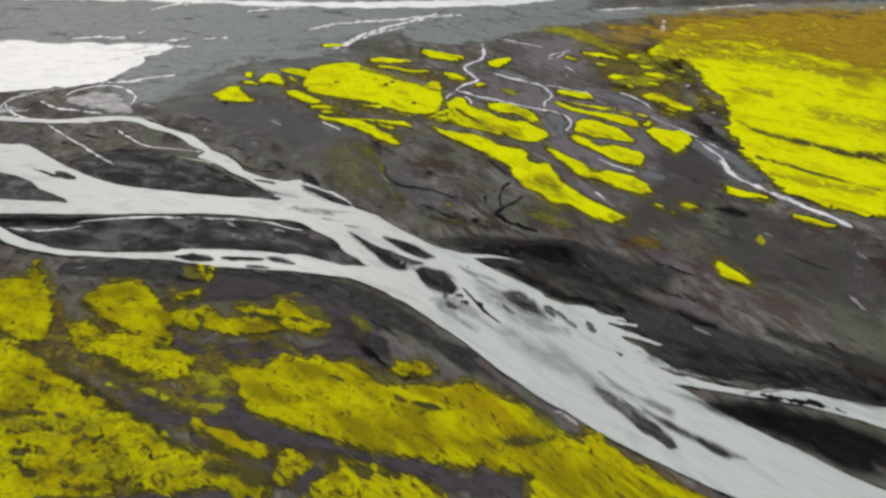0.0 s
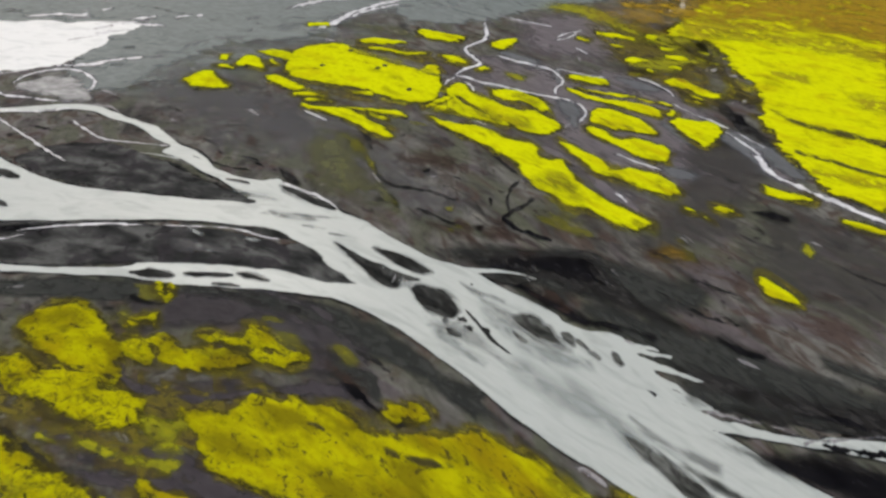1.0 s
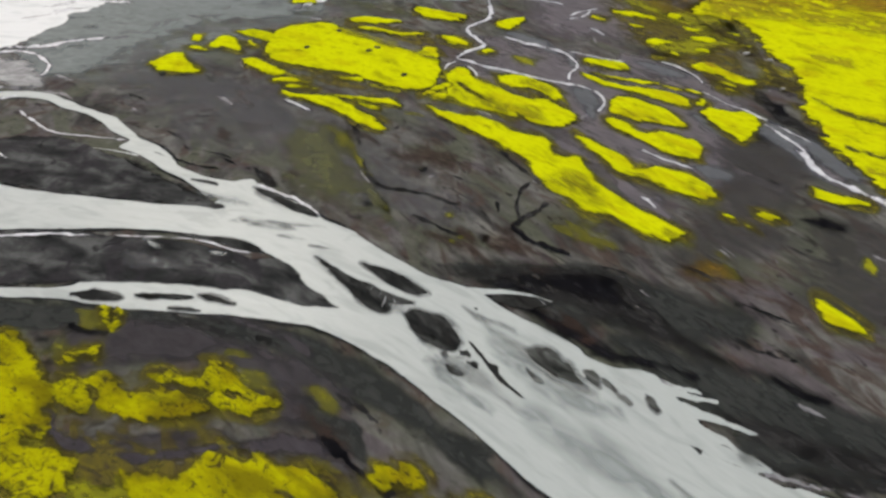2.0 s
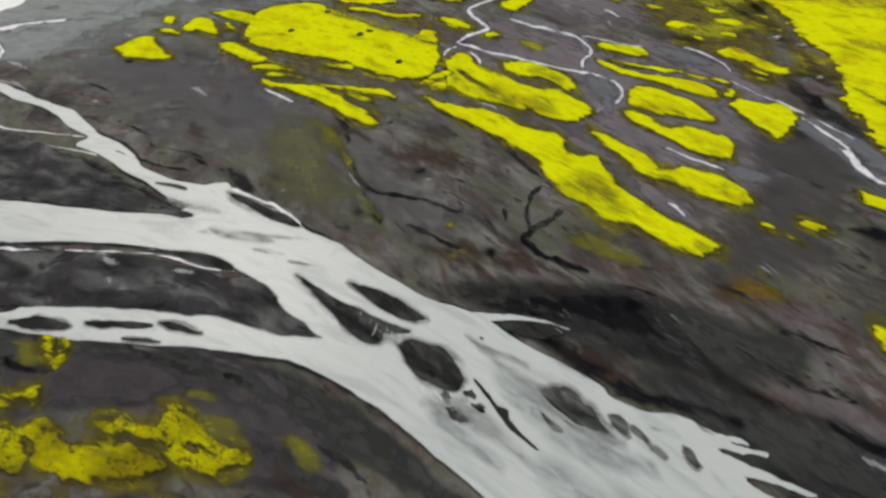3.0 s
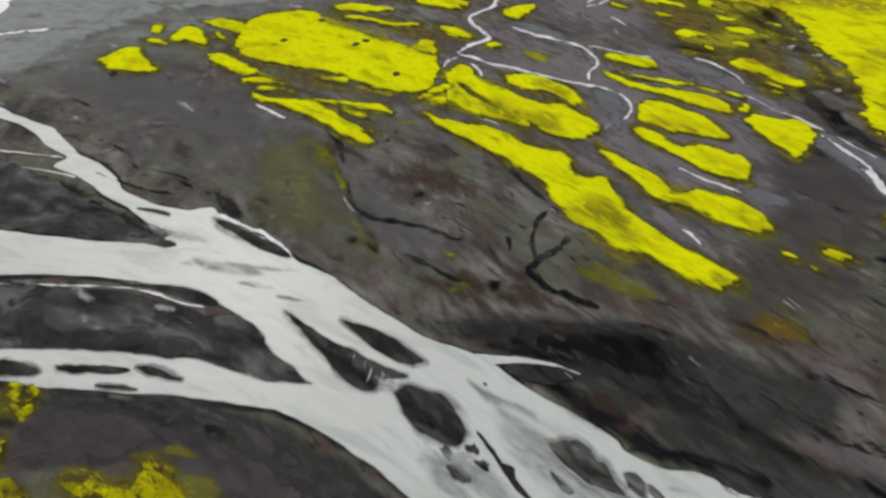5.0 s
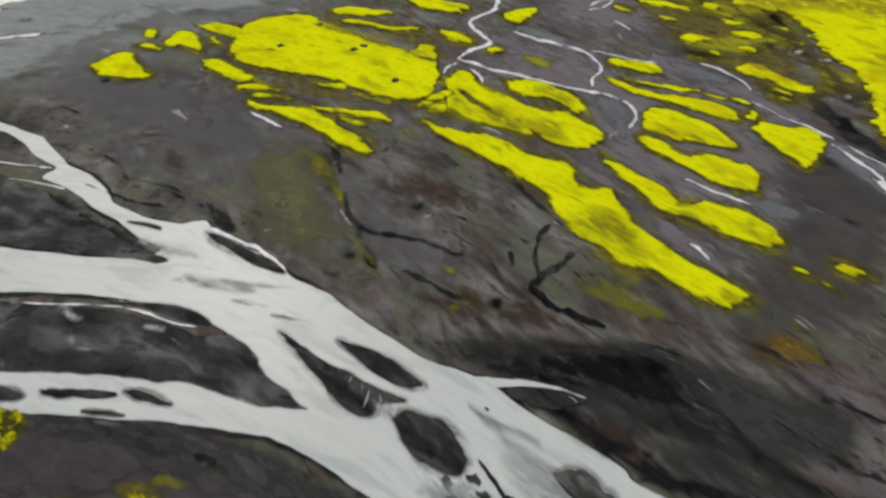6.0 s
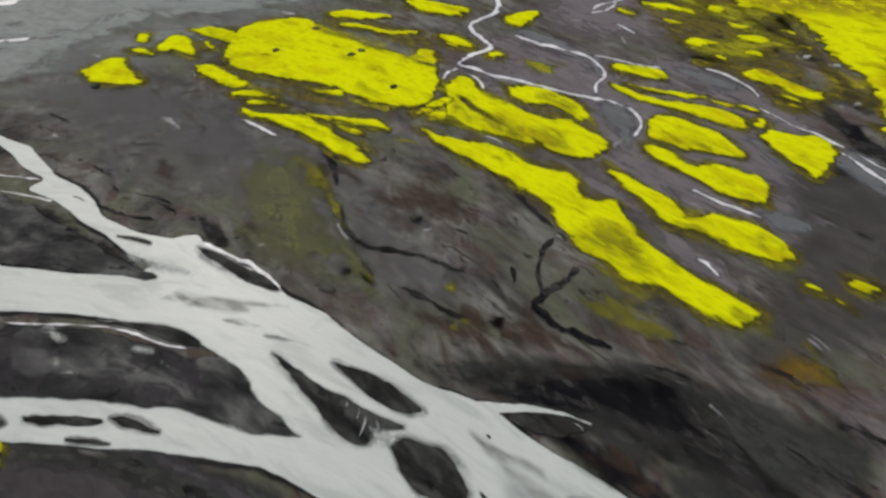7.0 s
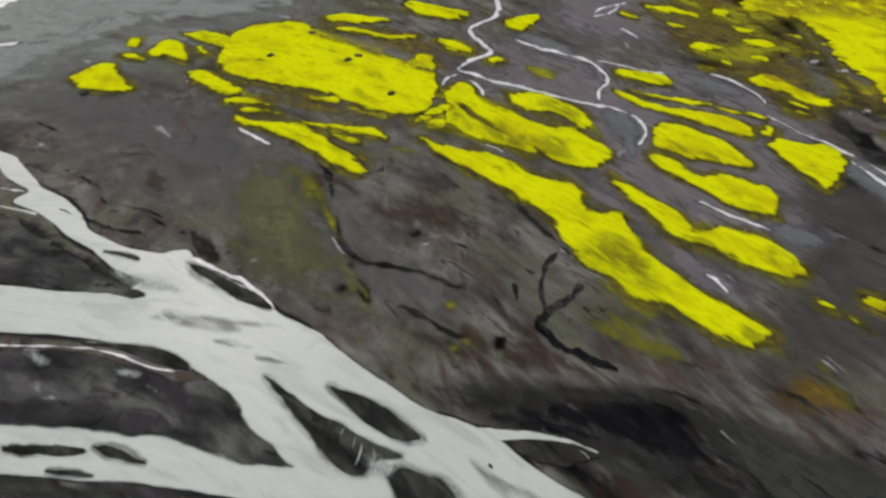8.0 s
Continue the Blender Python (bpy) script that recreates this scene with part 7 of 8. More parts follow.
film([(17.3, 175.7), (24.2, 175.8), (31.8, 174.2), (37.4, 171.4), (38.9, 168.6)],
    [(17.8, 173.7), (22.0, 170.6), (28.5, 169.0), (34.3, 168.6), (38.4, 167.5)],
    "olive moss between bright islands", strong=True)
film([(31.8, 168.5), (36.7, 167.5), (42.5, 163.3), (44.7, 156.8)],
    [(32.2, 165.8), (35.7, 162.2), (40.0, 159.2), (43.5, 154.3)],
    "olive moss between bright islands", strong=True)
mottle([(1.7, 172.6), (11.8, 169.9), (24.3, 162.1), (35.1, 158.4)],
    [(3.3, 165.7), (11.1, 158.1), (21.3, 149.9), (30.6, 146.0)],
    "brown-olive thin moss between islands")
film([(29.7, 120.9), (35.3, 122.3), (41.5, 121.0), (45.6, 117.0), (47.9, 110.2)],
    [(29.1, 115.8), (33.2, 112.8), (37.1, 108.7), (42.6, 106.7), (46.2, 106.0)],
    "olive moss below a bright island", strong=True)
film([(59.8, 105.0), (63.3, 102.1), (65.5, 96.5)],
    [(56.5, 98.3), (59.2, 95.3), (64.3, 94.7)],
    "olive moss at the end of an island", soft=True)
moss([(-12.2, 233.1), (-1.6, 229.9), (10.3, 223.8)],
    [(-12.1, 230.5), (-1.6, 224.7), (10.1, 220.5)],
    "bright yellow-green moss island on dark gravel")
moss([(-1.0, 206.5), (4.2, 205.9), (11.2, 200.4)],
    [(-0.9, 204.7), (4.1, 199.3), (11.0, 196.4)],
    "bright yellow-green moss island on dark gravel")
moss([(15.3, 195.5), (18.6, 195.5), (21.0, 193.9)],
    [(15.0, 191.6), (18.3, 191.6), (20.8, 192.3)],
    "bright yellow-green moss island on dark gravel")
moss([(23.1, 218.0), (29.0, 222.5), (36.8, 224.4)],
    [(22.8, 214.8), (27.8, 211.9), (36.1, 219.5)],
    "bright yellow-green moss island on dark gravel")
moss([(-2.9, 164.0), (1.8, 164.1)],
    [(-2.9, 162.1), (1.8, 159.3)],
    "bright yellow-green moss island on dark gravel")
moss([(91.1, 194.8), (93.7, 193.5)],
    [(90.6, 193.5), (92.9, 191.6)],
    "bright yellow-green moss island on dark gravel")
moss([(121.4, 213.0), (126.0, 210.1)],
    [(120.3, 210.8), (124.8, 207.9)],
    "bright yellow-green moss island on dark gravel")
moss([(77.1, 232.6), (87.1, 230.2), (94.7, 224.9)],
    [(76.4, 230.0), (85.7, 225.9), (93.8, 222.3)],
    "small ragged moss tuft on brown gravel", rough=0.9)
moss([(100.3, 227.9), (105.5, 229.4), (107.3, 226.4)],
    [(99.0, 224.5), (103.3, 223.8), (106.6, 224.7)],
    "small ragged moss tuft on brown gravel", rough=0.9)
moss([(103.9, 206.7), (111.1, 208.0), (114.3, 204.8)],
    [(102.6, 203.9), (108.6, 202.6), (113.1, 202.3)],
    "small ragged moss tuft on brown gravel", rough=0.9)
moss([(102.0, 198.0), (107.9, 196.1)],
    [(100.9, 195.6), (106.6, 193.4)],
    "small ragged moss tuft on brown gravel", rough=0.9)
moss([(104.5, 215.8), (109.6, 213.6)],
    [(103.9, 214.2), (108.3, 210.5)],
    "small ragged moss tuft on brown gravel", rough=0.9)
moss([(81.4, 219.2), (87.8, 217.0)],
    [(80.9, 217.6), (86.7, 213.9)],
    "small ragged moss tuft on brown gravel", rough=0.9)
moss([(121.8, 202.1), (126.5, 200.1)],
    [(121.1, 200.7), (125.4, 198.1)],
    "small ragged moss tuft on brown gravel", rough=0.9)
moss([(83.4, 191.4), (86.9, 190.2)],
    [(82.9, 190.2), (86.2, 188.4)],
    "small ragged moss tuft on brown gravel", rough=0.9)
moss([(67.2, 227.2), (72.3, 223.1)],
    [(66.5, 224.6), (71.6, 220.6)],
    "small ragged moss tuft on brown gravel", rough=0.9)
moss([(86.7, 82.1), (89.0, 80.5), (94.0, 74.2)],
    [(85.4, 79.1), (86.3, 74.3), (93.4, 72.9)],
    "bright yellow-green moss island on dark gravel")
moss([(106.4, 118.6), (112.4, 115.1), (118.7, 111.8)],
    [(104.7, 114.7), (110.6, 111.4), (117.8, 110.0)],
    "bright yellow-green moss island on dark gravel")
moss([(122.9, 103.0), (128.4, 101.1), (134.6, 97.4)],
    [(122.2, 101.6), (127.1, 98.9), (133.7, 96.0)],
    "bright yellow-green moss island on dark gravel")
moss([(-12.3, 230.7), (-2.2, 228.8), (7.7, 222.7)],
    [(-12.1, 226.5), (-2.1, 220.5), (7.7, 219.3)],
    "bright yellow-green moss island on dark gravel")
moss([(-69.4, 239.1), (-58.6, 240.1)],
    [(-68.6, 235.4), (-57.9, 236.3)],
    "bright yellow-green moss island on dark gravel")
moss([(116.1, 236.0), (136.3, 256.5), (153.2, 273.9), (184.8, 281.0), (225.0, 288.4), (276.5, 273.9), (344.3, 258.3), (404.9, 251.5)],
    [(114.2, 230.3), (130.6, 219.6), (130.5, 200.8), (131.3, 187.8), (133.2, 174.8), (127.2, 162.8), (123.7, 153.9), (123.8, 142.8), (122.9, 132.2), (128.0, 112.8), (140.2, 105.8), (154.5, 100.9), (188.7, 88.3), (215.9, 79.2)],
    "wide yellow-green moss meadow with ochre edges", thick=0.5, rough=2.6)
moss([(-111.2, 183.0), (-109.7, 185.6), (-107.1, 189.2), (-101.8, 190.3), (-97.0, 184.9), (-92.9, 180.6), (-89.0, 177.0)],
    [(-109.0, 180.0), (-104.9, 177.1), (-99.1, 175.7), (-94.1, 175.8), (-89.1, 176.7)],
    "bright yellow-green moss island on dark gravel")
moss([(-93.2, 195.6), (-92.0, 201.7), (-90.1, 204.3), (-85.9, 203.7), (-82.1, 198.3), (-78.9, 192.8)],
    [(-92.1, 194.2), (-87.3, 194.0), (-82.2, 192.7), (-78.9, 192.1)],
    "bright yellow-green moss island on dark gravel")
moss([(-102.4, 201.1), (-102.3, 204.5), (-99.1, 205.3)],
    [(-100.9, 199.3), (-98.5, 199.0), (-97.5, 201.2)],
    "bright yellow-green moss island on dark gravel")
moss([(-101.7, 195.1), (-97.4, 195.5), (-92.9, 192.5)],
    [(-100.4, 193.7), (-96.2, 192.4), (-92.8, 191.8)],
    "bright yellow-green moss island on dark gravel")
moss([(-85.8, 207.5), (-80.8, 209.5), (-74.6, 208.5), (-69.3, 205.5)],
    [(-84.3, 206.0), (-77.1, 202.7), (-70.2, 199.9), (-68.4, 201.8)],
    "bright yellow-green moss island on dark gravel")
moss([(-79.4, 199.8), (-77.2, 200.5), (-74.1, 196.7)],
    [(-78.0, 197.3), (-75.7, 195.9), (-73.7, 195.6)],
    "bright yellow-green moss island on dark gravel")
moss([(-70.2, 191.9), (-70.8, 199.6), (-69.9, 207.8), (-66.3, 212.6), (-58.9, 215.6), (-51.2, 217.5), (-43.9, 213.1), (-37.1, 207.7), (-28.5, 201.1), (-22.4, 197.6), (-14.6, 195.0), (-9.3, 193.0), (-6.4, 197.2), (-2.1, 194.9), (-1.1, 187.2)],
    [(-69.0, 189.6), (-63.5, 184.8), (-56.5, 181.8), (-49.0, 179.5), (-41.7, 178.1), (-32.6, 175.2), (-27.2, 172.4), (-21.7, 169.2), (-13.2, 166.0), (-6.6, 166.1), (-2.4, 170.8), (-0.5, 178.4)],
    "bright yellow-green moss island on dark gravel")
moss([(-76.6, 185.9), (-73.0, 186.9), (-65.7, 183.2), (-58.6, 177.8)],
    [(-74.7, 182.7), (-66.3, 176.5), (-57.8, 173.7)],
    "bright yellow-green moss island on dark gravel")
moss([(-62.2, 172.5), (-56.1, 173.4), (-48.4, 170.7)],
    [(-60.6, 170.3), (-54.5, 170.4), (-48.4, 169.3)],
    "bright yellow-green moss island on dark gravel")
moss([(-56.5, 168.7), (-49.9, 168.8), (-43.8, 166.4)],
    [(-55.3, 167.3), (-49.5, 166.9), (-43.9, 165.6)],
    "bright yellow-green moss island on dark gravel")
moss([(-57.6, 165.7), (-52.0, 163.9), (-45.4, 163.2), (-37.9, 162.3), (-31.6, 157.6), (-25.9, 152.8), (-20.8, 148.3), (-18.0, 143.8)],
    [(-55.3, 162.8), (-47.6, 158.9), (-40.6, 155.5), (-33.6, 151.4), (-26.9, 146.5), (-19.8, 142.9)],
    "bright yellow-green moss island on dark gravel")
moss([(-38.1, 163.1), (-30.7, 162.4), (-22.5, 160.9), (-16.6, 158.8), (-13.8, 156.1)],
    [(-36.0, 161.5), (-28.8, 159.9), (-22.2, 157.9), (-14.4, 155.1)],
    "bright yellow-green moss island on dark gravel")
moss([(-28.8, 157.9), (-24.9, 157.2), (-21.1, 155.0)],
    [(-28.0, 156.6), (-24.7, 155.2), (-21.1, 154.1)],
    "bright yellow-green moss island on dark gravel")
moss([(-38.9, 174.6), (-32.6, 174.7), (-28.9, 172.7)],
    [(-37.7, 172.6), (-32.1, 171.5), (-29.0, 171.3)],
    "bright yellow-green moss island on dark gravel")
moss([(-40.9, 220.6), (-33.6, 223.4), (-25.0, 221.4), (-17.8, 219.1)],
    [(-39.4, 217.7), (-28.6, 216.3), (-18.0, 217.4)],
    "bright yellow-green moss island on dark gravel")
moss([(-36.8, 213.7), (-28.2, 213.0), (-19.9, 209.3), (-7.5, 208.4)],
    [(-35.2, 211.3), (-25.8, 209.1), (-15.7, 206.3), (-7.9, 206.8)],
    "bright yellow-green moss island on dark gravel")
moss([(1.3, 176.1), (5.5, 170.2), (11.2, 162.8), (18.4, 157.0), (25.4, 152.2)],
    [(0.9, 161.9), (7.8, 157.3), (15.1, 153.8), (22.2, 150.4), (25.7, 149.4)],
    "olive-yellow moss spreading between the islands", thick=0.15, rough=0.9)
moss([(19.9, 175.5), (27.1, 176.4), (34.9, 173.2), (40.5, 167.8), (41.5, 161.9)],
    [(20.2, 171.2), (26.0, 168.2), (32.8, 165.2), (39.7, 160.0)],
    "olive-yellow moss spreading between the islands", thick=0.15, rough=0.9)

# moss beds at the near bank
moss([(-137.4, 70.0), (-131.7, 71.5), (-127.9, 72.2), (-126.1, 74.6), (-127.6, 79.0), (-122.7, 74.2), (-117.9, 69.6), (-113.1, 64.2), (-109.5, 59.5)],
    [(-129.5, 59.3), (-122.7, 56.5), (-117.6, 53.8), (-111.9, 52.1), (-108.1, 52.1), (-107.8, 55.2), (-108.7, 58.4)],
    "yellow-green moss bed with bare gravel gaps")
moss([(-126.0, 52.7), (-119.2, 51.7), (-113.9, 50.6), (-107.3, 47.6), (-98.5, 43.0), (-88.8, 38.7), (-83.2, 36.2), (-76.3, 33.5), (-68.9, 30.1), (-62.9, 28.0), (-57.2, 25.2), (-52.0, 24.0), (-46.6, 22.2), (-41.5, 20.0), (-36.6, 17.2)],
    [(-99.8, 14.7), (-92.4, 14.3), (-85.9, 15.2), (-79.2, 16.1), (-72.4, 16.7), (-65.2, 16.8), (-58.0, 16.8), (-52.1, 17.3), (-46.0, 17.0), (-40.9, 16.3), (-36.6, 16.4)],
    "yellow-green moss bed with bare gravel gaps", sparse=True)
moss([(-101.9, 63.2), (-98.3, 65.0), (-91.6, 64.6), (-84.5, 62.6), (-81.0, 58.9), (-77.8, 54.1)],
    [(-100.4, 62.1), (-93.5, 59.1), (-87.1, 56.0), (-81.3, 53.6), (-77.5, 53.1)],
    "yellow-green moss bed with bare gravel gaps")
moss([(-98.1, 70.2), (-93.5, 71.7), (-87.4, 68.7), (-82.7, 63.6)],
    [(-96.3, 68.6), (-90.7, 65.2), (-86.0, 63.3), (-82.1, 61.9)],
    "yellow-green moss bed with bare gravel gaps", sparse=True)
moss([(-101.3, 54.6), (-100.6, 57.6), (-95.4, 56.8), (-87.9, 54.4), (-81.2, 51.9), (-72.4, 49.2), (-66.1, 47.3)],
    [(-99.4, 52.4), (-95.3, 49.9), (-88.6, 47.2), (-81.4, 44.8), (-74.9, 43.3), (-68.5, 43.7), (-65.4, 45.6)],
    "yellow-green moss bed with bare gravel gaps", sparse=True)
moss([(-56.9, 46.1), (-51.7, 45.7), (-46.5, 45.3), (-42.1, 48.0), (-36.0, 47.6), (-30.0, 47.3), (-23.3, 46.7), (-18.4, 43.7), (-13.1, 40.5), (-6.0, 40.8), (2.6, 40.9), (9.7, 40.2), (15.1, 37.8), (20.4, 35.7), (23.5, 33.4), (25.7, 29.9), (30.0, 28.2), (35.4, 28.9), (38.7, 26.6), (44.1, 22.9), (50.3, 19.3), (57.3, 15.4)],
    [(-55.5, 44.3), (-52.0, 41.3), (-49.0, 37.3), (-45.6, 34.3), (-39.0, 31.3), (-31.9, 29.5), (-23.5, 27.1), (-15.5, 25.3), (-7.8, 24.1), (1.2, 22.9), (8.7, 22.4), (14.9, 21.5), (19.2, 20.2), (18.2, 18.0), (18.7, 14.5), (26.0, 13.9), (39.0, 14.0)],
    "yellow-green moss bed with bare gravel gaps", thick=0.5)
moss([(-13.8, 45.3), (-10.4, 46.7), (-6.8, 45.9)],
    [(-12.8, 43.6), (-9.7, 43.0), (-6.6, 44.4)],
    "yellow-green moss bed with bare gravel gaps")
moss([(-8.0, 46.1), (-5.1, 47.0), (-2.9, 44.4)],
    [(-7.3, 44.4), (-4.9, 43.3), (-2.9, 43.8)],
    "yellow-green moss bed with bare gravel gaps")
moss([(-28.0, 16.6), (-27.1, 19.4), (-24.5, 21.6), (-20.2, 22.2), (-15.6, 20.3), (-10.0, 20.6), (-5.0, 19.5), (-0.5, 17.1), (2.6, 14.6)],
    [(-27.2, 14.2), (-21.2, 13.5), (-9.4, 13.1), (1.2, 13.2)],
    "yellow-green moss bed with bare gravel gaps", sparse=True)
moss([(-23.2, 23.6), (-16.4, 22.2), (-9.3, 20.7)],
    [(-22.5, 23.2), (-15.7, 21.3), (-9.2, 20.1)],
    "yellow-green moss bed with bare gravel gaps")
moss([(-59.6, 31.8), (-55.8, 31.5), (-49.7, 29.3), (-42.8, 26.3), (-38.0, 24.8)],
    [(-57.3, 29.7), (-52.1, 27.0), (-46.8, 24.8), (-42.1, 23.9), (-38.1, 24.2)],
    "yellow-green moss bed with bare gravel gaps")
moss([(-37.1, 23.4), (-35.6, 26.0), (-32.1, 24.8), (-29.6, 22.3)],
    [(-35.4, 19.2), (-32.8, 18.5), (-30.8, 19.4), (-29.4, 21.2)],
    "yellow-green moss bed with bare gravel gaps", sparse=True)
film([(-102.5, 47.0), (-94.9, 44.2), (-86.4, 41.9), (-76.2, 38.8), (-63.7, 35.8), (-53.4, 35.9)],
    [(-100.6, 45.1), (-93.8, 42.4), (-84.9, 39.3), (-74.9, 36.2), (-63.0, 34.2), (-53.1, 34.5)],
    "olive moss stripe in a dark channel", strong=True)
film([(-65.7, 44.0), (-60.2, 44.8), (-54.2, 42.2), (-50.2, 36.9)],
    [(-63.3, 38.9), (-57.9, 35.8), (-53.2, 35.3), (-50.2, 35.9)],
    "sparse olive moss on gravel", strong=True)
gap([(-11.7, 37.9), (-7.9, 37.1), (-2.7, 36.6), (2.8, 35.1)],
    [(-11.1, 36.9), (-7.3, 34.8), (-2.2, 33.5), (2.8, 33.8)],
    "dark bare gravel streak through moss")
gap([(-27.5, 37.9), (-23.5, 36.5), (-19.5, 35.2)],
    [(-27.1, 37.3), (-23.4, 35.7), (-19.4, 34.5)],
    "dark bare gravel streak through moss")
gap([(-20.7, 44.4), (-16.9, 42.5), (-13.1, 40.5)],
    [(-20.3, 43.4), (-16.7, 41.0), (-13.0, 39.3)],
    "dark bare gravel streak through moss")
gap([(-31.4, 43.3), (-27.7, 43.0), (-24.7, 41.8)],
    [(-31.0, 42.7), (-27.5, 41.8), (-24.5, 41.1)],
    "dark bare gravel streak through moss")
channel([(-113.8, 51.8), (-99.9, 45.3), (-89.4, 39.8), (-80.1, 35.7), (-68.4, 34.1), (-61.9, 34.9), (-51.9, 33.9), (-44.8, 32.9), (-37.3, 30.1), (-29.0, 28.3), (-18.1, 25.3), (-7.7, 23.3), (1.2, 21.9), (9.9, 21.5), (18.8, 20.3)],
    [(-112.6, 50.1), (-99.0, 42.7), (-87.8, 37.0), (-78.3, 33.5), (-69.3, 31.0), (-60.7, 28.7), (-55.7, 29.5), (-47.3, 28.1), (-38.7, 25.4), (-30.7, 24.2), (-22.9, 23.5), (-15.2, 22.2), (-7.5, 20.1), (-0.1, 18.0), (9.5, 15.1), (17.9, 13.8)],
    "dark violet-grey silt channel between moss beds")
channel([(-65.0, 32.7), (-59.4, 30.5), (-53.4, 26.8), (-47.2, 24.0)],
    [(-64.1, 31.8), (-59.1, 28.3), (-53.6, 24.9), (-47.6, 23.1)],
    "dark violet-grey silt channel between moss beds")
channel([(-43.0, 24.8), (-38.3, 24.1), (-33.7, 26.0), (-28.5, 23.1), (-22.8, 22.6)],
    [(-41.9, 22.7), (-37.4, 20.8), (-32.1, 17.0), (-28.2, 16.0), (-23.4, 19.2)],
    "dark violet-grey silt channel between moss beds")
channel([(-70.2, 16.1), (-62.9, 17.0), (-54.5, 17.1), (-45.9, 16.7), (-37.3, 16.4)],
    [(-68.4, 13.7), (-61.3, 13.7), (-53.1, 13.8), (-44.9, 13.9), (-36.6, 13.9)],
    "dark violet-grey silt channel between moss beds")
channel([(-80.3, 59.8), (-74.4, 57.2), (-69.1, 52.0), (-54.4, 49.3), (-39.9, 51.1), (-24.9, 52.4), (-19.9, 49.2)],
    [(-76.3, 52.8), (-70.0, 49.8), (-64.5, 48.3), (-52.0, 46.5), (-39.2, 48.5), (-25.7, 48.0), (-19.9, 46.8)],
    "dark violet-grey silt channel between moss beds")
moss([(-126.0, 52.7), (-119.2, 51.7), (-113.9, 50.6), (-107.3, 47.6), (-98.5, 43.0), (-88.8, 38.7), (-83.2, 36.2), (-79.1, 34.3)],
    [(-112.6, 34.8), (-106.4, 33.8), (-99.6, 33.9), (-93.0, 34.2), (-86.1, 34.0), (-78.8, 33.2)],
    "smooth yellow-green moss bed beside a dark channel")
film([(-55.8, 58.2), (-50.3, 60.9), (-47.9, 63.9), (-44.9, 61.7), (-38.6, 58.8)],
    [(-54.2, 56.1), (-49.0, 56.5), (-44.4, 56.9), (-38.9, 56.6)],
    "sparse olive moss beside a moss bed", soft=True)
moss([(-78.9, 67.5), (-75.7, 68.7), (-73.0, 68.5), (-70.9, 66.5)],
    [(-78.1, 66.1), (-74.0, 65.9), (-71.1, 65.2)],
    "yellow-green moss bed with bare gravel gaps", sparse=True)
film([(-47.0, 68.3), (-44.3, 69.1), (-39.2, 67.4)],
    [(-46.1, 67.2), (-43.1, 67.0), (-39.3, 66.4)],
    "sparse olive moss on gravel", soft=True)
gully([(-27.9, 64.5), (-23.4, 62.9), (-19.8, 59.7), (-15.7, 57.5), (-12.3, 54.5)], 0.20,
    "black rill cut into the gravel", soft=True)
moss([(-70.1, 62.1), (-67.8, 62.5), (-64.7, 62.2), (-62.5, 60.3), (-59.3, 59.9), (-56.1, 60.1), (-52.1, 59.3), (-44.4, 57.5)],
    [(-67.8, 58.5), (-64.6, 56.0), (-60.2, 54.6), (-55.6, 54.2), (-50.1, 53.9), (-46.3, 55.3), (-44.0, 56.4)],
    "yellow-green moss bed with a brown worn middle")
moss([(-59.2, 63.2), (-55.6, 63.0), (-52.6, 62.6), (-49.6, 63.6), (-48.2, 66.3), (-46.0, 65.8), (-43.2, 63.9), (-41.1, 61.8), (-37.0, 59.6), (-32.1, 58.0)],
    [(-56.7, 62.2), (-53.5, 61.5), (-49.6, 60.0), (-45.7, 58.5), (-43.8, 57.2), (-40.1, 55.6), (-36.5, 55.6), (-32.1, 56.3)],
    "yellow-green moss bed fading to olive", sparse=True)
moss([(-80.7, 62.8), (-75.7, 62.4), (-72.3, 62.2), (-70.1, 61.7)],
    [(-76.2, 56.0), (-71.8, 56.2), (-68.5, 55.8), (-68.5, 58.5)],
    "yellow-green moss bed with bare gravel gaps", sparse=True)
moss([(-77.3, 76.7), (-75.8, 77.8), (-72.7, 77.6), (-70.8, 75.6)],
    [(-76.2, 75.6), (-73.4, 74.3), (-71.0, 73.6), (-70.4, 74.5)],
    "tufted moss bed on dark gravel", sparse=True)
moss([(-105.7, 57.4), (-97.7, 56.8), (-85.4, 54.1), (-73.7, 52.1), (-64.5, 46.4)],
    [(-101.6, 53.2), (-87.2, 46.2), (-70.6, 42.0), (-64.4, 42.7)],
    "feathery olive-green moss bed", sparse=True)
moss([(-103.4, 65.3), (-102.4, 69.3), (-95.1, 71.5), (-88.2, 70.3), (-82.4, 65.1), (-76.5, 59.9)],
    [(-100.9, 62.2), (-91.9, 57.5), (-82.0, 53.4), (-73.9, 52.5)],
    "yellow-green moss bed with bare gravel gaps")
channel([(-53.8, 39.0), (-42.1, 32.9), (-29.2, 29.1), (-12.9, 25.0), (2.4, 23.4)],
    [(-63.0, 37.5), (-50.4, 29.6), (-39.0, 26.6), (-28.3, 24.9), (-12.5, 21.0), (2.4, 18.9)],
    "dark violet-grey silt channel between moss beds")

# dark gaps that run through the moss
gap([(127.4, 170.8), (137.6, 157.1), (158.2, 146.1), (178.4, 134.8), (204.3, 129.7)],
    [(126.2, 167.9), (134.5, 151.1), (154.2, 139.3), (175.0, 130.0), (199.1, 123.4)],
    "dark bare gravel streak through moss")
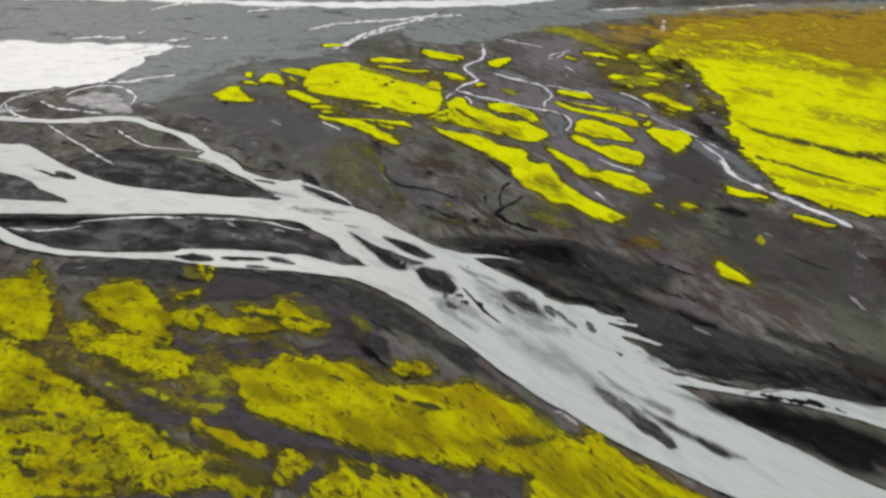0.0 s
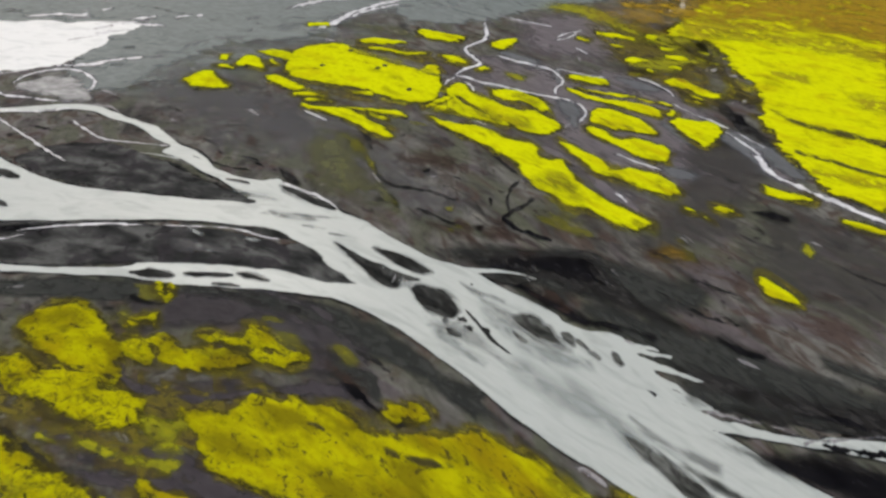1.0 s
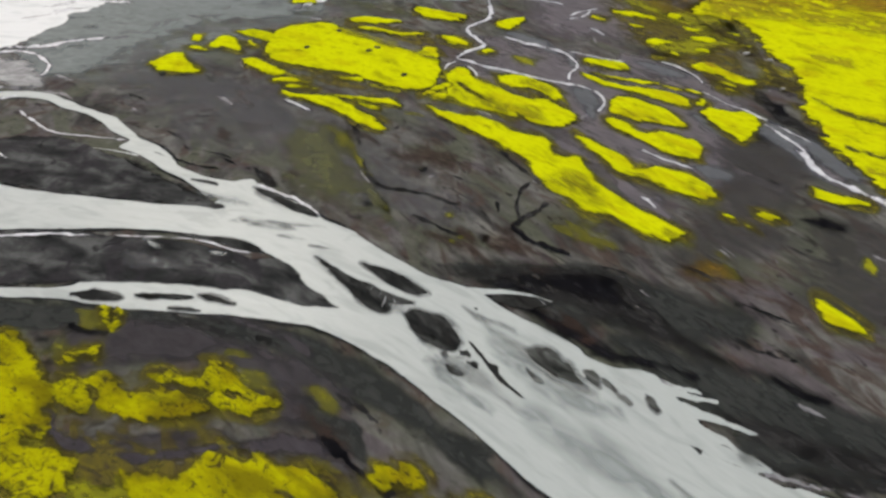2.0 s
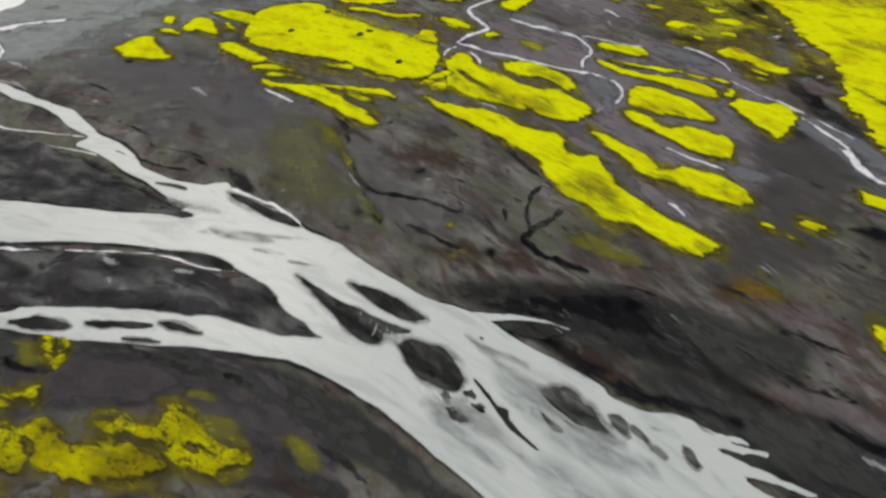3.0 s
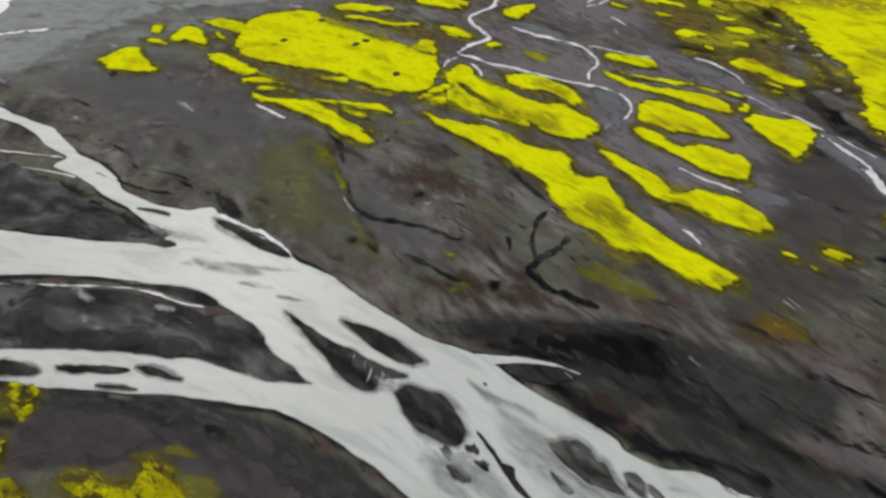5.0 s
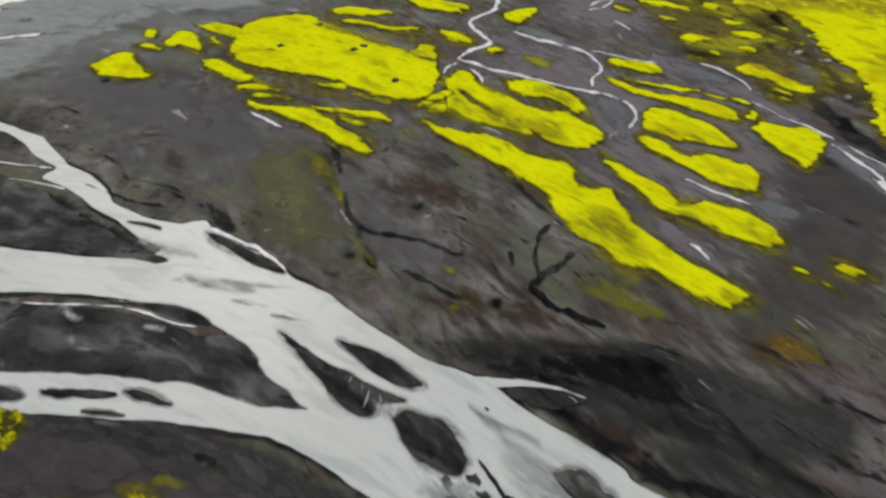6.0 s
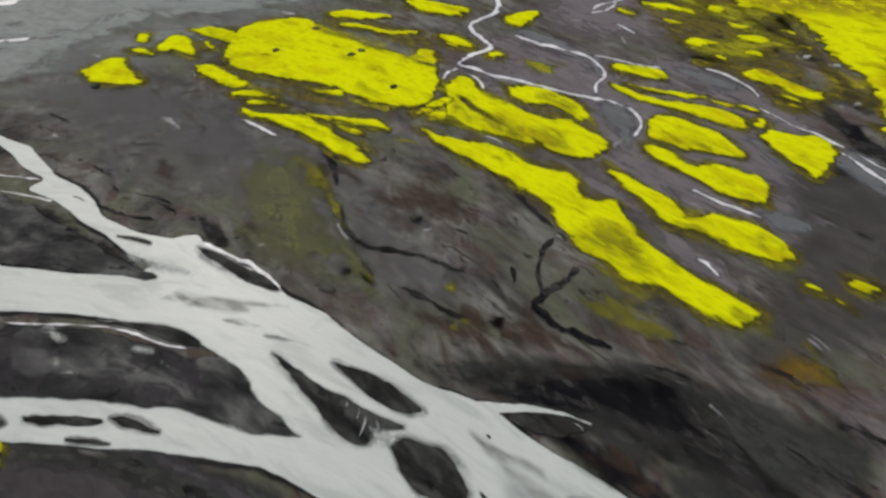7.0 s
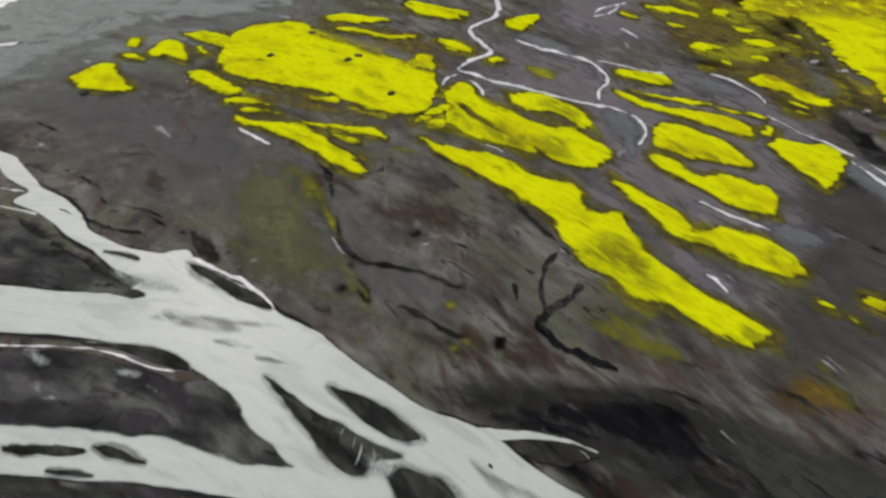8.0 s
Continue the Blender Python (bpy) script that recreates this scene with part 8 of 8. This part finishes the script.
gap([(125.6, 137.8), (137.8, 130.6), (150.8, 122.8), (164.6, 115.2)],
    [(123.8, 134.0), (135.8, 127.0), (149.2, 120.1), (163.2, 113.3)],
    "dark bare gravel streak through moss")
gap([(116.9, 177.1), (125.2, 174.7), (134.4, 171.9)],
    [(113.9, 169.7), (123.1, 169.8), (133.1, 169.0)],
    "dark bare gravel streak through moss")
gap([(120.1, 113.7), (131.8, 112.3)],
    [(119.3, 112.1), (130.4, 109.8)],
    "dark bare gravel streak through moss")
film([(-48.7, 63.3), (-44.9, 66.1), (-40.2, 67.1), (-34.4, 64.2), (-28.4, 59.3)],
    [(-47.4, 60.2), (-42.4, 59.3), (-37.2, 57.6), (-32.1, 56.0), (-27.6, 56.0)],
    "sparse olive moss on gravel", soft=True)
film([(-82.6, 78.1), (-77.9, 79.2), (-71.8, 78.1)],
    [(-80.9, 75.3), (-74.1, 72.6), (-69.5, 73.7)],
    "sparse olive moss on gravel", soft=True)
film([(-81.4, 69.5), (-76.0, 70.5), (-69.8, 68.5)],
    [(-78.9, 65.6), (-72.0, 63.7), (-68.4, 66.1)],
    "sparse olive moss on gravel", soft=True)
gap([(-7.6, 189.3), (-3.2, 187.6), (-0.4, 186.4)],
    [(-7.6, 188.1), (-3.2, 186.3), (-0.4, 184.6)],
    "dark bare gravel streak through moss")
gap([(-1.4, 176.3), (-0.4, 180.5), (0.7, 183.4)],
    [(-1.4, 172.7), (-0.4, 170.9), (0.6, 177.7)],
    "dark bare gravel streak through moss")
worn([(-41.8, 209.0), (-29.9, 205.6), (-17.9, 197.2)],
    [(-40.9, 203.6), (-29.3, 200.4), (-17.6, 192.3)],
    "olive worn moss on a bright island")
worn([(-57.5, 175.5), (-50.3, 172.9)],
    [(-56.7, 172.8), (-49.3, 169.0)],
    "olive worn moss on a bright island")
worn([(134.4, 242.3), (174.2, 237.2), (205.9, 225.7), (229.1, 206.8)],
    [(127.0, 222.2), (161.8, 211.8), (188.8, 197.2), (209.3, 178.6)],
    "olive worn moss on the meadow")
worn([(165.9, 181.5), (187.6, 173.2), (210.6, 161.8)],
    [(156.6, 164.6), (174.8, 153.4), (197.7, 144.6)],
    "olive worn moss on the meadow")
worn([(143.4, 197.6), (166.3, 192.3)],
    [(138.4, 186.3), (158.8, 178.3)],
    "olive worn moss on the meadow")
worn([(125.6, 128.6), (143.9, 122.0), (163.3, 115.8)],
    [(122.4, 122.4), (140.0, 115.5), (158.6, 109.0)],
    "olive worn moss on the meadow")
worn([(117.7, 251.3), (139.7, 256.6), (158.8, 253.7), (181.0, 251.0)],
    [(110.2, 227.4), (124.5, 215.6), (145.5, 222.6), (168.3, 225.0)],
    "olive worn moss on the meadow")
worn([(118.2, 187.6), (127.7, 190.5), (137.0, 177.4)],
    [(112.3, 172.0), (118.2, 167.3), (133.5, 170.0)],
    "olive worn moss on the meadow")

worn([(32.6, 122.2), (38.2, 123.5), (42.6, 121.3), (45.8, 117.8)],
    [(32.8, 116.9), (36.1, 114.6), (40.5, 112.4), (44.7, 114.6)],
    "olive worn moss on a bright island")
worn([(11.4, 162.9), (17.7, 160.4), (23.5, 155.6)],
    [(12.4, 158.4), (17.0, 153.1), (22.2, 149.4)],
    "olive worn moss on a bright island")
worn([(56.0, 126.9), (59.3, 129.0), (62.2, 127.3)],
    [(55.5, 123.7), (58.1, 123.4), (61.0, 124.8)],
    "olive worn moss on a bright island")
worn([(52.0, 125.1), (56.9, 123.7), (59.9, 121.1)],
    [(52.5, 122.7), (56.0, 121.4), (59.1, 120.4)],
    "olive worn moss on a bright island")
ochre([(96.4, 184.9), (100.9, 187.0), (104.8, 184.1)],
    [(96.0, 182.4), (99.4, 180.3), (103.3, 180.0)],
    "ochre end of a moss island")
worn([(-104.1, 30.7), (-100.1, 32.5), (-93.8, 33.2), (-85.4, 32.8), (-78.3, 31.7)],
    [(-102.3, 28.2), (-96.3, 27.0), (-89.4, 25.3), (-83.3, 27.1), (-78.1, 29.9)],
    "brown-olive worn moss in a moss bed")
worn([(-85.9, 21.9), (-73.5, 23.4), (-62.0, 23.0), (-48.5, 21.3)],
    [(-82.2, 18.6), (-71.3, 19.1), (-58.8, 18.8), (-47.9, 18.8)],
    "brown-olive worn moss in a moss bed")
worn([(-98.6, 22.9), (-94.3, 24.1), (-87.1, 23.7)],
    [(-97.4, 21.3), (-92.4, 21.6), (-86.4, 22.1)],
    "brown-olive worn moss in a moss bed")
worn([(9.7, 28.6), (15.1, 29.9), (20.9, 28.9), (24.3, 27.0)],
    [(10.5, 26.4), (15.3, 25.2), (20.3, 24.5), (23.7, 25.8)],
    "brown-olive worn moss in a moss bed")
worn([(20.5, 36.1), (24.8, 32.8), (30.3, 29.6)],
    [(19.3, 32.1), (23.3, 27.1), (29.0, 26.5)],
    "brown-olive worn moss in a moss bed")
worn([(-74.8, 32.0), (-69.6, 31.0), (-62.8, 27.6)],
    [(-73.1, 29.4), (-67.7, 27.0), (-62.0, 25.2)],
    "brown-olive worn moss in a moss bed")
worn([(3.4, 170.9), (11.6, 167.2), (19.3, 161.0), (28.7, 158.6), (35.4, 155.7)],
    [(7.9, 166.6), (14.0, 159.4), (21.3, 152.2), (28.3, 147.3), (35.5, 145.4)],
    "olive worn moss on a bright island")
worn([(26.6, 121.5), (31.7, 124.3), (37.5, 126.4), (43.1, 122.0), (46.4, 114.7)],
    [(28.7, 116.7), (34.2, 112.8), (38.4, 108.8), (43.9, 107.1), (47.9, 107.7)],
    "olive worn moss on a bright island")
worn([(71.9, 122.1), (75.2, 119.5), (77.5, 115.1)],
    [(67.9, 116.0), (72.1, 113.9), (75.8, 113.3)],
    "olive worn moss on a bright island")
worn([(57.9, 103.6), (60.6, 101.8), (63.4, 100.2)],
    [(55.5, 99.3), (58.6, 98.0), (61.9, 98.8)],
    "olive worn moss on a bright island")
worn([(10.4, 175.6), (15.3, 172.2), (20.8, 167.8)],
    [(9.9, 172.7), (14.7, 168.3), (19.7, 164.6)],
    "olive worn moss on a bright island")
worn([(60.1, 156.2), (65.3, 152.7), (71.9, 149.3)],
    [(59.8, 152.6), (64.1, 149.2), (70.3, 146.8)],
    "olive worn moss on a bright island")
worn([(-15.0, 195.0), (-8.4, 194.4), (-1.5, 189.4)],
    [(-14.2, 188.2), (-7.6, 187.0), (-1.1, 183.0)],
    "olive worn moss on a bright island")
worn([(-44.5, 214.3), (-31.6, 207.8), (-17.3, 200.6)],
    [(-46.6, 209.1), (-32.8, 201.8), (-17.8, 194.9)],
    "olive worn moss on a bright island")
gap([(154.8, 144.6), (165.7, 143.1), (182.9, 141.4), (198.7, 140.1)],
    [(154.1, 139.5), (162.2, 133.9), (175.7, 131.2), (189.8, 128.6)],
    "dark bare gravel streak through moss")
gap([(111.5, 226.9), (124.5, 215.8), (128.9, 195.8), (129.4, 177.5), (134.5, 170.1)],
    [(109.8, 218.8), (116.5, 203.8), (118.7, 184.0), (118.5, 166.5), (127.8, 162.1)],
    "dark bare gravel at the meadow edge")
gap([(-54.4, 24.7), (-45.6, 23.1), (-37.5, 21.3), (-27.4, 17.9)],
    [(-53.4, 19.9), (-46.4, 18.2), (-39.9, 16.8), (-29.3, 15.6)],
    "dark bare gravel streak through moss")
gap([(32.6, 131.8), (34.6, 132.2), (37.1, 130.7)],
    [(32.6, 130.3), (34.6, 129.2), (36.6, 129.6)],
    "dark bare gravel notch in a moss island")
worn([(-60.0, 59.3), (-55.9, 59.5), (-51.6, 58.5)],
    [(-58.1, 57.5), (-54.2, 57.0), (-51.0, 57.5)],
    "brown-olive worn moss in a moss bed")
gap([(12.9, 28.2), (18.3, 29.5), (23.5, 28.9), (29.1, 30.5)],
    [(14.1, 26.2), (19.2, 25.6), (25.7, 26.2)],
    "brown bare hollow in a moss bed")
gap([(-117.1, 53.1), (-106.4, 48.4), (-94.9, 43.0), (-85.3, 38.7), (-73.6, 33.5)],
    [(-116.5, 51.7), (-105.9, 46.8), (-94.6, 41.4), (-85.0, 36.9), (-73.3, 32.0)],
    "dark bare gravel streak through moss")
gap([(-98.6, 52.9), (-85.9, 46.5), (-73.6, 42.3)],
    [(-98.1, 51.6), (-85.4, 44.5), (-73.2, 40.2)],
    "dark bare gravel streak through moss")
gap([(-106.1, 33.4), (-98.3, 34.0), (-88.9, 33.0)],
    [(-105.0, 31.8), (-96.9, 31.9), (-88.6, 31.4)],
    "dark bare gravel streak through moss")
gap([(-60.5, 31.4), (-53.7, 27.7), (-48.2, 24.1)],
    [(-61.5, 30.8), (-54.7, 26.3), (-49.4, 23.1)],
    "dark bare gravel streak through moss")
gap([(-38.7, 26.6), (-34.8, 21.4), (-31.3, 17.3)],
    [(-40.6, 26.0), (-36.9, 20.8), (-33.5, 16.8)],
    "dark bare gravel streak through moss")
gap([(-70.2, 32.6), (-62.9, 28.5), (-54.9, 24.9)],
    [(-71.1, 31.2), (-63.8, 26.5), (-55.9, 23.0)],
    "dark bare gravel streak through moss")
gap([(-110.5, 43.6), (-102.0, 41.7), (-94.4, 38.6)],
    [(-109.6, 42.7), (-101.5, 40.4), (-94.3, 37.6)],
    "dark bare gravel streak through moss")
gap([(-82.6, 28.1), (-75.3, 26.7), (-68.4, 25.7)],
    [(-82.1, 27.1), (-74.6, 25.2), (-68.2, 24.8)],
    "dark bare gravel streak through moss")
worn([(2.3, 172.0), (8.2, 165.7), (15.6, 159.3), (22.6, 153.4)],
    [(1.8, 161.5), (8.2, 157.8), (15.5, 154.3), (22.3, 150.8)],
    "olive worn moss between the islands")
worn([(26.9, 175.0), (34.7, 171.9), (40.7, 165.8)],
    [(26.1, 168.7), (32.9, 165.7), (39.1, 160.9)],
    "olive worn moss between the islands")

# dark boulders on the moss
for spot in [(-53.8, 194.9), (-28.9, 192.8), (-14.3, 175.5), (-43.1, 209.0), (-26.0, 195.4)]:
    boulder(spot, "dark boulder sunk in bright moss")
for spot in [(121.2, 193.9), (128.2, 188.6), (122.9, 168.3)]:
    boulder(spot, "pale boulder on dark gravel beside the meadow", pale=True)
for spot in [(-5.6, 124.8), (-102.8, 174.9)]:
    boulder(spot, "dark boulder on grey gravel")
